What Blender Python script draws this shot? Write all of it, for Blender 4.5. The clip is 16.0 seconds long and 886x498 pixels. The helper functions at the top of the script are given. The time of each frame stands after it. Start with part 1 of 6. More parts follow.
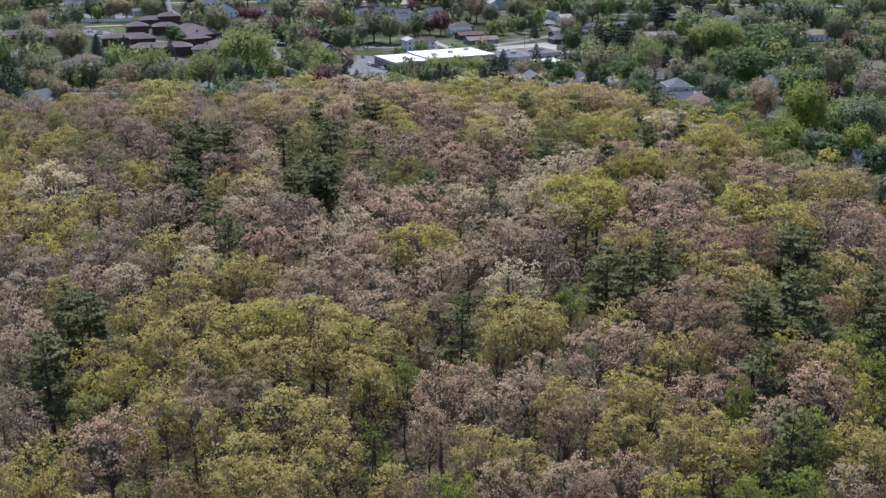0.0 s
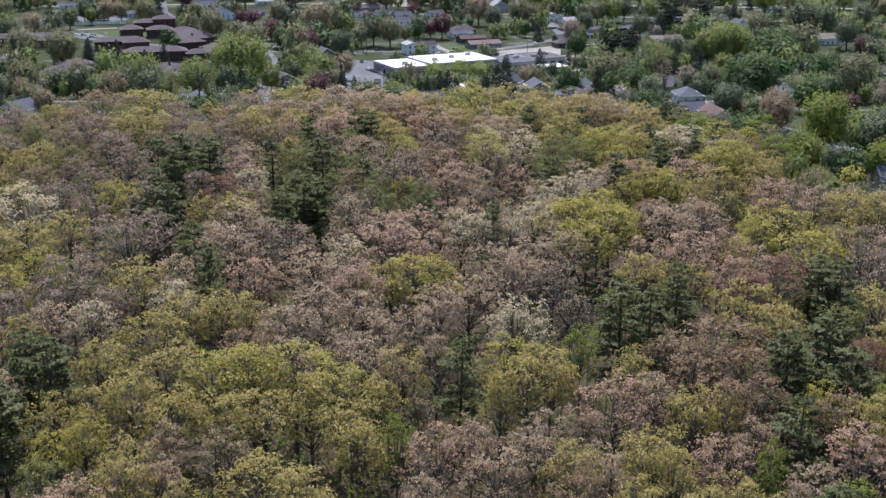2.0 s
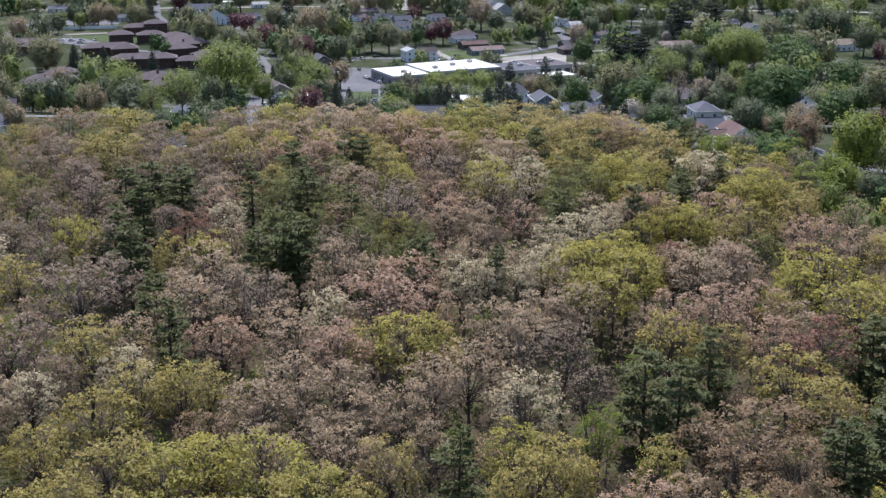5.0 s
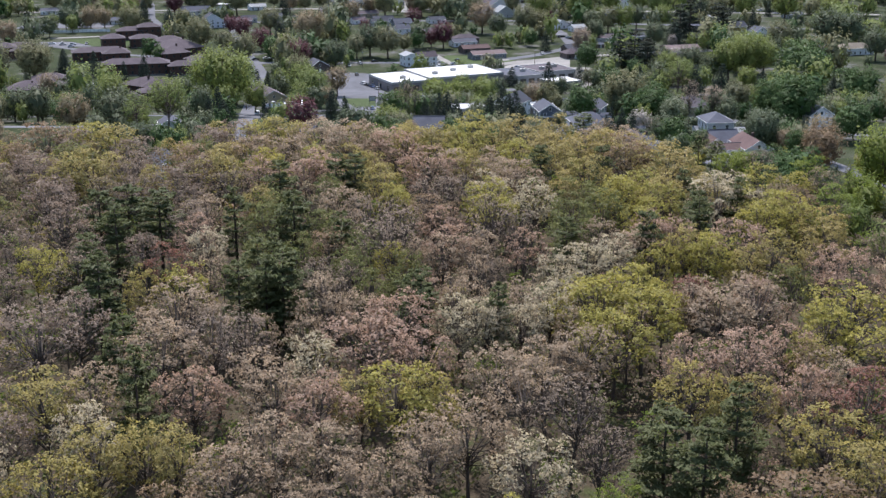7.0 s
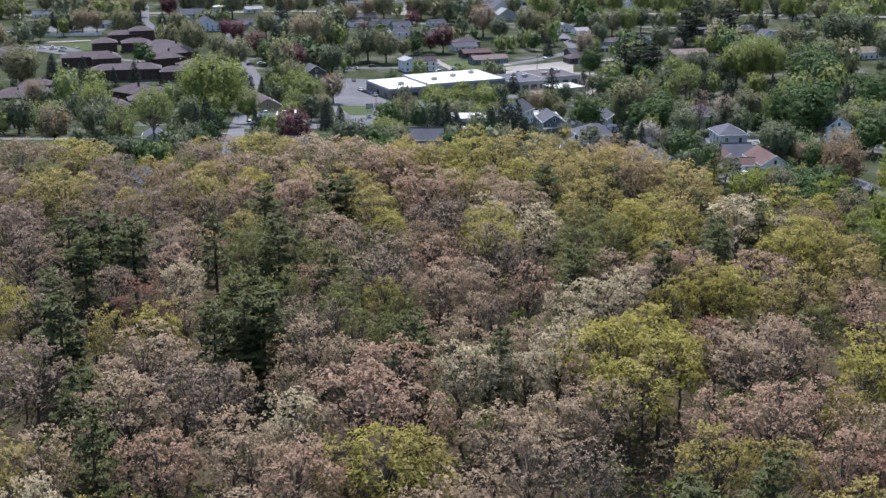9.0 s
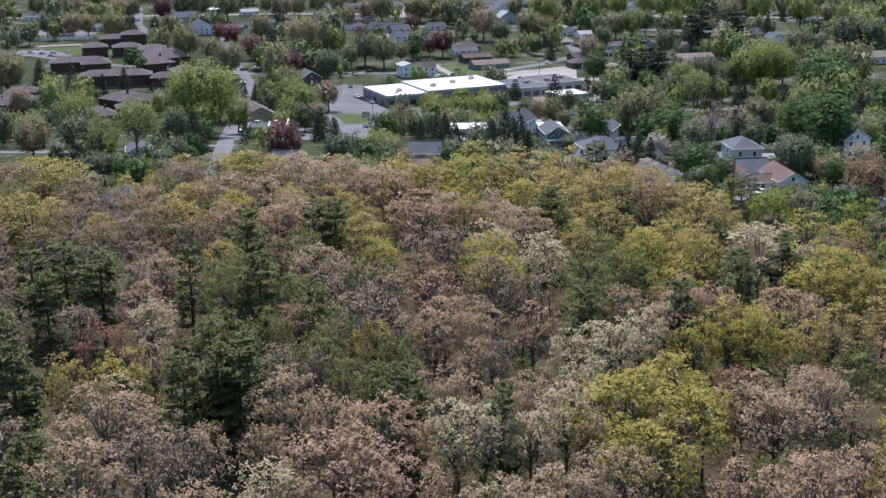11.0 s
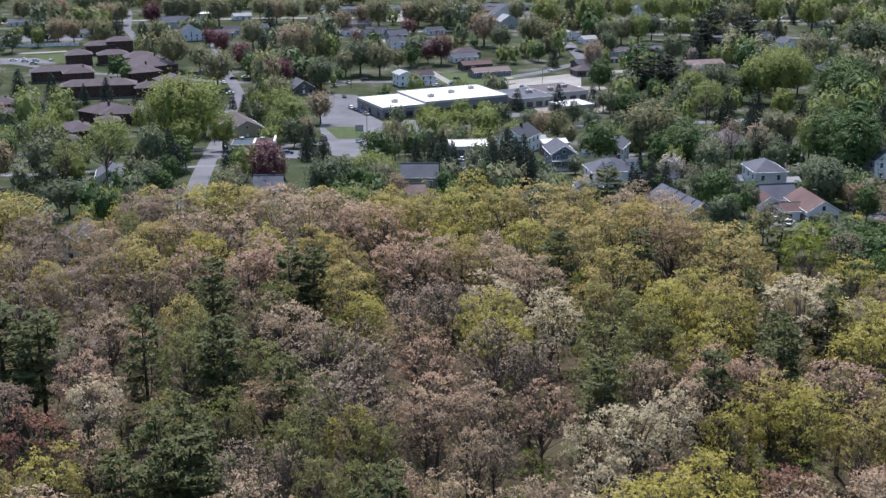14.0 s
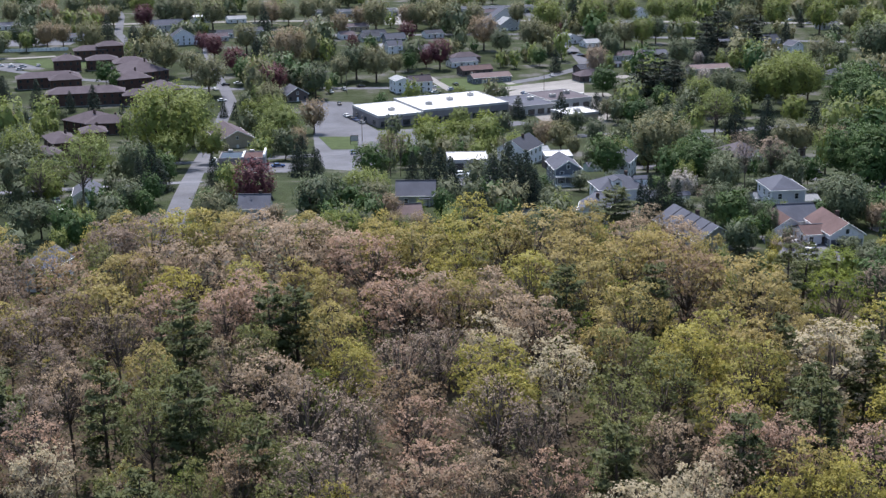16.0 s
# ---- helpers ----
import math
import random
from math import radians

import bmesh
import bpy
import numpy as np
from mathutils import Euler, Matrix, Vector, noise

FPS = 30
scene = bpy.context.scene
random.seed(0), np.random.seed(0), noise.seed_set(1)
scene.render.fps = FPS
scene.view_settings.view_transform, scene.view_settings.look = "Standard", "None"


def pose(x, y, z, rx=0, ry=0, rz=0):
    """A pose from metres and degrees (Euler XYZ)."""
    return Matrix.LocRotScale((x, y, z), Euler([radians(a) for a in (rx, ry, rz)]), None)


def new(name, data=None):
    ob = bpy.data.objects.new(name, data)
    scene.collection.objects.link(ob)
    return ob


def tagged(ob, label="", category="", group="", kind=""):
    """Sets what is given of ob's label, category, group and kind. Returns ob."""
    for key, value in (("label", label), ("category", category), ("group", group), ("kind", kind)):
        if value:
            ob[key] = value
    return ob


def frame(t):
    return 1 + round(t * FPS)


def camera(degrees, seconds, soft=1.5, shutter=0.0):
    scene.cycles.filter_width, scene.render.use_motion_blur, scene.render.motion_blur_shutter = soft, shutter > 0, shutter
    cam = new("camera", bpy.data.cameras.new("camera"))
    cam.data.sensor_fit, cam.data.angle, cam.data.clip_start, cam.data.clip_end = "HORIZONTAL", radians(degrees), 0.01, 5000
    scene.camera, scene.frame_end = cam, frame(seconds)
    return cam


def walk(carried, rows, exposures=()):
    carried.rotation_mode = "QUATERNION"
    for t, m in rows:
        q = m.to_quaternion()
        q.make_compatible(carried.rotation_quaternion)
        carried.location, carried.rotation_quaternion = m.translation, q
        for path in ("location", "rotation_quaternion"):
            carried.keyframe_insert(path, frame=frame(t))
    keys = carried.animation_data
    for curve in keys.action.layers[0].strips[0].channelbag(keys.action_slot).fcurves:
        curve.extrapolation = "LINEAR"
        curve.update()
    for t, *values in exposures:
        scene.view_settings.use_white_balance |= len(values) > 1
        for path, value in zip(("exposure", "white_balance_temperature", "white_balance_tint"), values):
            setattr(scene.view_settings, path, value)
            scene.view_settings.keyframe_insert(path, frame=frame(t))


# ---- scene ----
cam = camera(38.0, 16.0, 1.4)
ROWS = [
    (0, 0.000, 0.000, 111.000, 73.3413, -0.0000, 0.0000),
    (1, 0.328, 10.620, 111.000, 73.3297, -0.0115, 0.0526),
    (2, 0.656, 21.240, 111.000, 73.3177, -0.0184, 0.1012),
    (3, 0.984, 31.860, 111.000, 73.3053, -0.0207, 0.1456),
    (4, 1.312, 42.480, 111.000, 73.2924, -0.0183, 0.1860),
    (5, 1.641, 53.100, 111.000, 73.2790, -0.0114, 0.2223),
    (6, 1.969, 63.720, 111.000, 73.2652, 0.0001, 0.2545),
    (7, 2.297, 74.340, 111.000, 73.2509, 0.0163, 0.2827),
    (8, 2.625, 84.959, 111.000, 73.2362, 0.0371, 0.3067),
    (9, 2.953, 95.579, 111.000, 73.2211, 0.0624, 0.3267),
    (10, 3.281, 106.199, 111.000, 73.2054, 0.0924, 0.3425),
    (11, 3.609, 116.819, 111.000, 73.1894, 0.1269, 0.3542),
    (12, 3.937, 127.439, 111.000, 73.1728, 0.1661, 0.3619),
    (13, 4.265, 138.059, 111.000, 73.1558, 0.2099, 0.3654),
    (14, 4.593, 148.679, 111.000, 73.1383, 0.2582, 0.3648),
    (15, 4.922, 159.299, 111.000, 73.1203, 0.3112, 0.3600),
    (16, 5.250, 169.919, 111.000, 73.1019, 0.3687, 0.3512),
]
walk(cam, [(t, pose(x, y, z, rx, ry, rz)) for t, x, y, z, rx, ry, rz in ROWS])

# ---- world, sun and exposure ----
SUN_EL, SUN_AZ = 57.0, -6.0          # degrees up, and to the right of straight ahead
world = bpy.data.worlds.new("sky")
scene.world = world
world.use_nodes = True
wn = world.node_tree
sky = wn.nodes.new("ShaderNodeTexSky")
sky.sky_type, sky.sun_disc = "NISHITA", False
sky.sun_elevation, sky.sun_rotation = radians(SUN_EL), radians(SUN_AZ)
wn.links.new(sky.outputs["Color"], wn.nodes["Background"].inputs["Color"])
wn.nodes["Background"].inputs["Strength"].default_value = 0.15
lamp = bpy.data.lights.new("sun", "SUN")
lamp.energy, lamp.angle, lamp.color = 4.2, radians(0.53), (1.0, 0.952, 0.985)
sun = new("sun", lamp)
sun.matrix_world = pose(0, 0, 300, 90 - SUN_EL, 0, 180 - SUN_AZ)
scene.view_settings.exposure = 0.68


# ---- helpers for parts ----
def mesh_object(name, verts, faces, mats, parent=None, label="", smooth=False, slots=None):
    me = bpy.data.meshes.new(name)
    me.from_pydata(verts, [], faces)
    for m in mats:
        me.materials.append(m)
    if slots is not None:
        me.polygons.foreach_set("material_index", slots)
    if smooth:
        me.polygons.foreach_set("use_smooth", [True] * len(me.polygons))
    ob = new(name, me)
    if parent:
        ob.parent = parent
    if label:
        ob["label"] = label
    return ob


def part(name, data, mat, parent, label=""):
    """data: lists of vertices and faces."""
    return mesh_object(name, data[0], data[1], [mat], parent, label)


def merge(*pieces):
    vs, fs = [], []
    for v, f in pieces:
        n = len(vs)
        vs += [tuple(p) for p in v]
        fs += [tuple(i + n for i in face) for face in f]
    return vs, fs


def box(x0, x1, y0, y1, z0, z1):
    v = [(x, y, z) for z in (z0, z1) for y in (y0, y1) for x in (x0, x1)]
    return v, [(0, 2, 3, 1), (4, 5, 7, 6), (0, 1, 5, 4), (2, 6, 7, 3), (0, 4, 6, 2), (1, 3, 7, 5)]


def tube(points, radii, sides=5):
    """A tapered tube through points."""
    vs, fs = [], []
    for i, p in enumerate(points):
        p = Vector(p)
        a = Vector(points[min(i + 1, len(points) - 1)]) - Vector(points[max(i - 1, 0)])
        u = a.orthogonal().normalized()
        w = a.cross(u).normalized()
        for k in range(sides):
            t = 2 * math.pi * k / sides
            vs.append(tuple(p + radii[i] * (math.cos(t) * u + math.sin(t) * w)))
    for i in range(len(points) - 1):
        for k in range(sides):
            j = (k + 1) % sides
            fs.append((i * sides + k, i * sides + j, (i + 1) * sides + j, (i + 1) * sides + k))
    fs.append(tuple(range((len(points) - 1) * sides, len(points) * sides)))
    return vs, fs


# ---- the lie of the land: a wooded rise, a slope, then the flat town ----
LAND_Y = [-6000, -100, 100, 200, 300, 350, 400, 450, 490, 530, 620, 700, 730, 9000]
LAND_Z = [20, 21, 23, 26, 29.5, 31, 30.5, 27, 23.5, 21, 7, 0.5, 0, 0]
fine_y = np.arange(-6000, 9000, 5.0)
blur = np.exp(-0.5 * (np.arange(-8, 9) / 3.0) ** 2)
fine_z = np.convolve(np.pad(np.interp(fine_y, LAND_Y, LAND_Z), 8, mode="edge"), blur / blur.sum(), "valid")


def land(x, y):
    side = 0.0002 * np.minimum(np.abs(x), 130) ** 2 * np.clip((480 - y) / 60, 0, 1)
    return np.interp(y, fine_y, fine_z) - side


def ground_z(x, y):
    return float(land(np.float64(x), np.float64(y)))


# ---- materials ----
def nodes_of(name):
    m = bpy.data.materials.new(name)
    m.use_nodes = True
    return m, m.node_tree, m.node_tree.nodes["Principled BSDF"]


def link(nt, a, b):
    nt.links.new(a, b)


def ramp(nt, source, stops):
    r = nt.nodes.new("ShaderNodeValToRGB")
    while len(r.color_ramp.elements) < len(stops):
        r.color_ramp.elements.new(0.5)
    for e, (p, c) in zip(r.color_ramp.elements, stops):
        e.position, e.color = p, (*c, 1)
    link(nt, source, r.inputs[0])
    return r.outputs[0]


def texture(nt, scale, detail=4.0, rough=0.6, coords="Object"):
    tc = nt.nodes.new("ShaderNodeTexCoord")
    n = nt.nodes.new("ShaderNodeTexNoise")
    n.inputs["Scale"].default_value, n.inputs["Detail"].default_value, n.inputs["Roughness"].default_value = scale, detail, rough
    link(nt, tc.outputs[coords], n.inputs["Vector"])
    return n.outputs["Fac"]


def mixed(nt, fac, a, b, mode="MIX"):
    n = nt.nodes.new("ShaderNodeMix")
    n.data_type, n.blend_type = "RGBA", mode
    for s, v in ((n.inputs[0], fac), (n.inputs[6], a), (n.inputs[7], b)):
        if isinstance(v, (int, float)):
            s.default_value = v
        elif isinstance(v, tuple):
            s.default_value = (*v, 1)
        else:
            link(nt, v, s)
    return n.outputs[2]


def scaled(c, k):
    return tuple(min(v * k, 0.95) for v in c)


def foliage(name, colour, second, glow=0.35, spread=0.28, gloss=0.2):
    """Leaves that let some light through; colour drifts from tree to tree and from leaf to leaf."""
    m, nt, b = nodes_of(name)
    info = nt.nodes.new("ShaderNodeObjectInfo")
    geo = nt.nodes.new("ShaderNodeNewGeometry")
    tree = mixed(nt, info.outputs["Random"], scaled(colour, 0.9), second)
    leaf = ramp(nt, geo.outputs["Random Per Island"], [(0.0, (1 - spread,) * 3), (1.0, (1 + spread * 0.6,) * 3)])
    col = mixed(nt, 1.0, tree, leaf, "MULTIPLY")
    patch = ramp(nt, texture(nt, 0.35, 3.0), [(0.3, (0.78, 0.78, 0.80)), (0.7, (1.12, 1.1, 1.05))])
    col = mixed(nt, 1.0, col, patch, "MULTIPLY")
    link(nt, col, b.inputs["Base Color"])
    b.inputs["Roughness"].default_value = 0.6
    b.inputs["Specular IOR Level"].default_value = gloss
    tr = nt.nodes.new("ShaderNodeBsdfTranslucent")
    link(nt, col, tr.inputs["Color"])
    mix = nt.nodes.new("ShaderNodeMixShader")
    mix.inputs[0].default_value = glow
    link(nt, b.outputs[0], mix.inputs[1])
    link(nt, tr.outputs[0], mix.inputs[2])
    link(nt, mix.outputs[0], nt.nodes["Material Output"].inputs["Surface"])
    return m


def rough_surface(name, colour, vary=0.25, scale=0.6, fine=6.0, roughness=0.85, bump=0.0, metallic=0.0):
    m, nt, b = nodes_of(name)
    big = ramp(nt, texture(nt, scale, 3.0), [(0.3, scaled(colour, 1 - vary)), (0.7, scaled(colour, 1 + vary))])
    small = ramp(nt, texture(nt, fine, 5.0), [(0.25, (0.8,) * 3), (0.75, (1.15,) * 3)])
    info = nt.nodes.new("ShaderNodeObjectInfo")
    own = ramp(nt, info.outputs["Random"], [(0.0, (0.9,) * 3), (1.0, (1.1,) * 3)])
    col = mixed(nt, 1.0, mixed(nt, 1.0, big, small, "MULTIPLY"), own, "MULTIPLY")
    link(nt, col, b.inputs["Base Color"])
    b.inputs["Roughness"].default_value, b.inputs["Metallic"].default_value = roughness, metallic
    b.inputs["Specular IOR Level"].default_value = 0.1 if roughness > 0.7 else 0.4
    if bump:
        n = nt.nodes.new("ShaderNodeBump")
        n.inputs["Strength"].default_value = bump
        link(nt, texture(nt, fine, 6.0), n.inputs["Height"])
        link(nt, n.outputs[0], b.inputs["Normal"])
    return m


def ground_surface():
    m, nt, b = nodes_of("ground")
    geo = nt.nodes.new("ShaderNodeNewGeometry")
    sep = nt.nodes.new("ShaderNodeSeparateXYZ")
    link(nt, geo.outputs["Position"], sep.inputs[0])
    town = nt.nodes.new("ShaderNodeMapRange")
    town.inputs["From Min"].default_value, town.inputs["From Max"].default_value = 405, 450
    link(nt, sep.outputs["Y"], town.inputs["Value"])
    litter = ramp(nt, texture(nt, 0.25, 6.0), [(0.3, (0.042, 0.034, 0.024)), (0.52, (0.075, 0.060, 0.042)), (0.68, (0.06, 0.07, 0.03))])
    grass = ramp(nt, texture(nt, 0.05, 6.0), [(0.34, (0.024, 0.030, 0.016)), (0.50, (0.040, 0.052, 0.024)), (0.57, (0.062, 0.068, 0.045)), (0.66, (0.12, 0.118, 0.115))])
    col = mixed(nt, town.outputs[0], litter, grass)
    grain = ramp(nt, texture(nt, 3.0, 5.0), [(0.25, (0.75,) * 3), (0.75, (1.2,) * 3)])
    link(nt, mixed(nt, 1.0, col, grain, "MULTIPLY"), b.inputs["Base Color"])
    b.inputs["Roughness"].default_value = 0.95
    b.inputs["Specular IOR Level"].default_value = 0.05
    n = nt.nodes.new("ShaderNodeBump")
    n.inputs["Strength"].default_value, n.inputs["Distance"].default_value = 0.6, 0.3
    link(nt, texture(nt, 1.5, 6.0), n.inputs["Height"])
    link(nt, n.outputs[0], b.inputs["Normal"])
    return m


LEAF = {
    "pink_budding": foliage("pink_buds", (0.435, 0.298, 0.214), (0.41, 0.288, 0.214), 0.5),
    "grey_budding": foliage("grey_buds", (0.435, 0.335, 0.23), (0.375, 0.292, 0.204), 0.5),
    "cream_budding": foliage("cream_buds", (0.52, 0.45, 0.31), (0.48, 0.425, 0.285), 0.5),
    "mauve_budding": foliage("mauve_buds", (0.292, 0.222, 0.172), (0.262, 0.206, 0.16), 0.45),
    "tan_budding": foliage("tan_buds", (0.285, 0.235, 0.145), (0.30, 0.235, 0.16), 0.45),
    "brown_budding": foliage("brown_buds", (0.265, 0.19, 0.115), (0.285, 0.205, 0.13), 0.45),
    "bare_grey": foliage("grey_twigs", (0.335, 0.268, 0.205), (0.365, 0.288, 0.225), 0.45),
    "olive_flowering": foliage("olive_flowers", (0.39, 0.335, 0.105), (0.335, 0.285, 0.11), 0.5),
    "yellow_green": foliage("yellow_green_leaves", (0.39, 0.35, 0.085), (0.34, 0.32, 0.09), 0.5),
    "golden": foliage("golden_flowers", (0.40, 0.325, 0.12), (0.36, 0.30, 0.12), 0.5),
    "russet": foliage("russet_leaves", (0.25, 0.125, 0.09), (0.23, 0.125, 0.10), 0.4),
    "fresh_green": foliage("fresh_leaves", (0.215, 0.265, 0.05), (0.18, 0.23, 0.05), 0.5, gloss=0.15),
    "dark_olive": foliage("dark_olive_leaves", (0.20, 0.21, 0.075), (0.17, 0.185, 0.07), 0.45, gloss=0.15),
    # Extra blue in dull olive, mid and light green stands in for distance haze.
    "dull_olive": foliage("dull_olive_leaves", (0.205, 0.205, 0.105), (0.18, 0.187, 0.11), 0.3, spread=0.15, gloss=0.1),
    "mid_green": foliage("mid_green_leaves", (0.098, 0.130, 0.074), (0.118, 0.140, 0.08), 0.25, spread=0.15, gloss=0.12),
    "deep_green": foliage("deep_green_leaves", (0.054, 0.108, 0.036), (0.076, 0.124, 0.04), 0.2, spread=0.15, gloss=0.12),
    "light_green": foliage("light_green_leaves", (0.205, 0.248, 0.07), (0.18, 0.225, 0.076), 0.42, spread=0.15, gloss=0.12),
    "burgundy": foliage("burgundy_leaves", (0.115, 0.042, 0.058), (0.125, 0.05, 0.06), 0.3, spread=0.3, gloss=0.12),
    "white_pine": foliage("pine_needles", (0.112, 0.138, 0.058), (0.13, 0.148, 0.062), 0.42, spread=0.3, gloss=0.15),
    "spruce": foliage("spruce_needles", (0.042, 0.058, 0.043), (0.052, 0.064, 0.047), 0.12, spread=0.3, gloss=0.05),
    "blossom": foliage("blossom_petals", (0.48, 0.43, 0.40), (0.42, 0.40, 0.36), 0.4),
}
UNDERGROWTH = foliage("undergrowth_leaves", (0.13, 0.175, 0.05), (0.15, 0.165, 0.06), 0.4)
BARK = rough_surface("grey_bark", (0.095, 0.078, 0.066), 0.3, 0.8, 5.0, 0.9, 0.4)
DARK_BARK = rough_surface("dark_bark", (0.07, 0.055, 0.045), 0.3, 0.8, 5.0, 0.9, 0.4)
GROUND = ground_surface()
# part of the asphalt's blue is haze over the town, put into its colour
ASPHALT = rough_surface("asphalt", (0.132, 0.135, 0.15), 0.2, 0.08, 1.5, 0.9, 0.2)
CONCRETE = rough_surface("concrete", (0.24, 0.23, 0.215), 0.15, 0.1, 1.5, 0.85, 0.2)
WALLS = {
    "brick": rough_surface("brown_brick", (0.085, 0.05, 0.042), 0.2, 0.5, 9.0, 0.85, 0.3),
    "white": rough_surface("white_siding", (0.70, 0.69, 0.72), 0.06, 0.4, 4.0, 0.6, 0.1),
    "grey": rough_surface("grey_siding", (0.36, 0.36, 0.36), 0.1, 0.4, 4.0, 0.6, 0.1),
    "tan": rough_surface("tan_siding", (0.38, 0.32, 0.24), 0.1, 0.4, 4.0, 0.6, 0.1),
    "paleblue": rough_surface("pale_blue_siding", (0.63, 0.62, 0.67), 0.06, 0.4, 4.0, 0.6, 0.1),
    "palegreen": rough_surface("pale_green_siding", (0.42, 0.47, 0.43), 0.08, 0.4, 4.0, 0.6, 0.1),
    "slateblue": rough_surface("slate_blue_siding", (0.13, 0.14, 0.17), 0.1, 0.4, 4.0, 0.6, 0.1),
    "shopfront": rough_surface("mauve_grey_render", (0.20, 0.18, 0.185), 0.12, 0.4, 4.0, 0.7, 0.1),
    "darkbrown": rough_surface("dark_brown_siding", (0.10, 0.075, 0.07), 0.15, 0.4, 4.0, 0.7, 0.1),
}
ROOFS = {
    "brown": rough_surface("brown_shingle", (0.10, 0.083, 0.092), 0.14, 0.25, 5.0, 0.9, 0.4),
    # grey shingle carries added blue for the hazy air before it
    "grey": rough_surface("grey_shingle", (0.098, 0.103, 0.125), 0.14, 0.25, 5.0, 0.9, 0.4),
    "slate": rough_surface("slate_shingle", (0.06, 0.064, 0.078), 0.14, 0.25, 5.0, 0.9, 0.4),
    "pale": rough_surface("pale_shingle", (0.28, 0.29, 0.30), 0.12, 0.25, 5.0, 0.9, 0.4),
    "pink": rough_surface("pinkish_shingle", (0.19, 0.145, 0.14), 0.14, 0.25, 5.0, 0.9, 0.4),
    "red": rough_surface("red_shingle", (0.125, 0.086, 0.082), 0.16, 0.25, 5.0, 0.9, 0.4),
    "tan": rough_surface("tan_shingle", (0.19, 0.165, 0.13), 0.14, 0.25, 5.0, 0.9, 0.4),
    "purple": rough_surface("mauve_grey_shingle", (0.11, 0.097, 0.107), 0.14, 0.25, 5.0, 0.9, 0.4),
}
TRIM = rough_surface("white_trim", (0.75, 0.75, 0.73), 0.05, 0.5, 4.0, 0.5)
DARK_TRIM = rough_surface("dark_trim", (0.06, 0.05, 0.045), 0.1, 0.5, 4.0, 0.6)
BRICK = rough_surface("chimney_brick", (0.085, 0.062, 0.055), 0.2, 1.0, 9.0, 0.9, 0.3)
MEMBRANE = rough_surface("white_roof_membrane", (0.62, 0.62, 0.61), 0.16, 0.16, 0.9, 0.6)
GALVANISED = rough_surface("galvanised_metal", (0.42, 0.42, 0.42), 0.15, 1.0, 4.0, 0.45, 0.0, 0.7)
WOOD = rough_surface("weathered_pole_wood", (0.16, 0.125, 0.10), 0.2, 1.0, 6.0, 0.9, 0.3)
TYRE = rough_surface("tyre_rubber", (0.025, 0.025, 0.025), 0.1, 1.0, 6.0, 0.9)
glass_m, glass_nt, glass_b = nodes_of("window_glass")
link(glass_nt, ramp(glass_nt, texture(glass_nt, 0.7, 2.0), [(0.3, (0.018, 0.022, 0.028)), (0.7, (0.05, 0.055, 0.06))]), glass_b.inputs["Base Color"])
glass_b.inputs["Roughness"].default_value = 0.08
GLASS = glass_m
PAINT = {c: rough_surface(c + "_car_paint", v, 0.05, 0.5, 3.0, 0.25) for c, v in
         (("white", (0.75, 0.75, 0.75)), ("black", (0.02, 0.02, 0.022)), ("silver", (0.45, 0.46, 0.48)), ("blue", (0.05, 0.09, 0.2)), ("red", (0.3, 0.03, 0.03)))}

# ---- the ground, one sheet out to the horizon ----
gx = np.r_[-4800, -3000, -1800, -1100, -700, np.arange(-450, 451, 10.0), 700, 1100, 1800, 3000, 4800]
gy = np.r_[-4800, -3000, -1500, -700, -300, np.arange(-100, 801, 10.0), np.arange(850, 1400, 50.0), 1700, 2300, 3200, 4800]
XX, YY = np.meshgrid(gx, gy)
ZZ = land(XX, YY)
nx = len(gx)
sheet = mesh_object("ground", np.c_[XX.ravel(), YY.ravel(), ZZ.ravel()].tolist(),
                    [(j * nx + i, j * nx + i + 1, (j + 1) * nx + i + 1, (j + 1) * nx + i) for j in range(len(gy) - 1) for i in range(nx - 1)], [GROUND], smooth=True)
tagged(sheet, "leaf litter on the wooded rise, grass in the town", "ground", kind="structure")


def strip(name, points, width, mat, label, lift=0.06):
    """A road that follows the land through points."""
    pts = [Vector((*p, 0)) for p in points]
    path = []
    for a, b in zip(pts, pts[1:]):
        n = max(1, int((b - a).length / 6))
        path += [a.lerp(b, k / n) for k in range(n)]
    path.append(pts[-1])
    vs, fs = [], []
    for i, p in enumerate(path):
        d = path[min(i + 1, len(path) - 1)] - path[max(i - 1, 0)]
        s = Vector((d.y, -d.x, 0)).normalized() * width / 2
        for q in (p - s, p - s * 0.33, p + s * 0.33, p + s):
            vs.append((q.x, q.y, ground_z(q.x, q.y) + lift))
    for i in range(len(path) - 1):
        for k in range(3):
            fs.append((4 * i + k, 4 * i + k + 1, 4 * i + k + 5, 4 * i + k + 4))
    n = len(vs)
    vs += [(x, y, z - 0.5) for x, y, z in vs]
    for i in range(len(path) - 1):
        fs += [(4 * i, 4 * i + 4, n + 4 * i + 4, n + 4 * i), (4 * i + 3, n + 4 * i + 3, n + 4 * i + 7, 4 * i + 7)]
    return tagged(mesh_object(name, vs, fs, [mat]), label, name.split("_")[0], kind="structure")


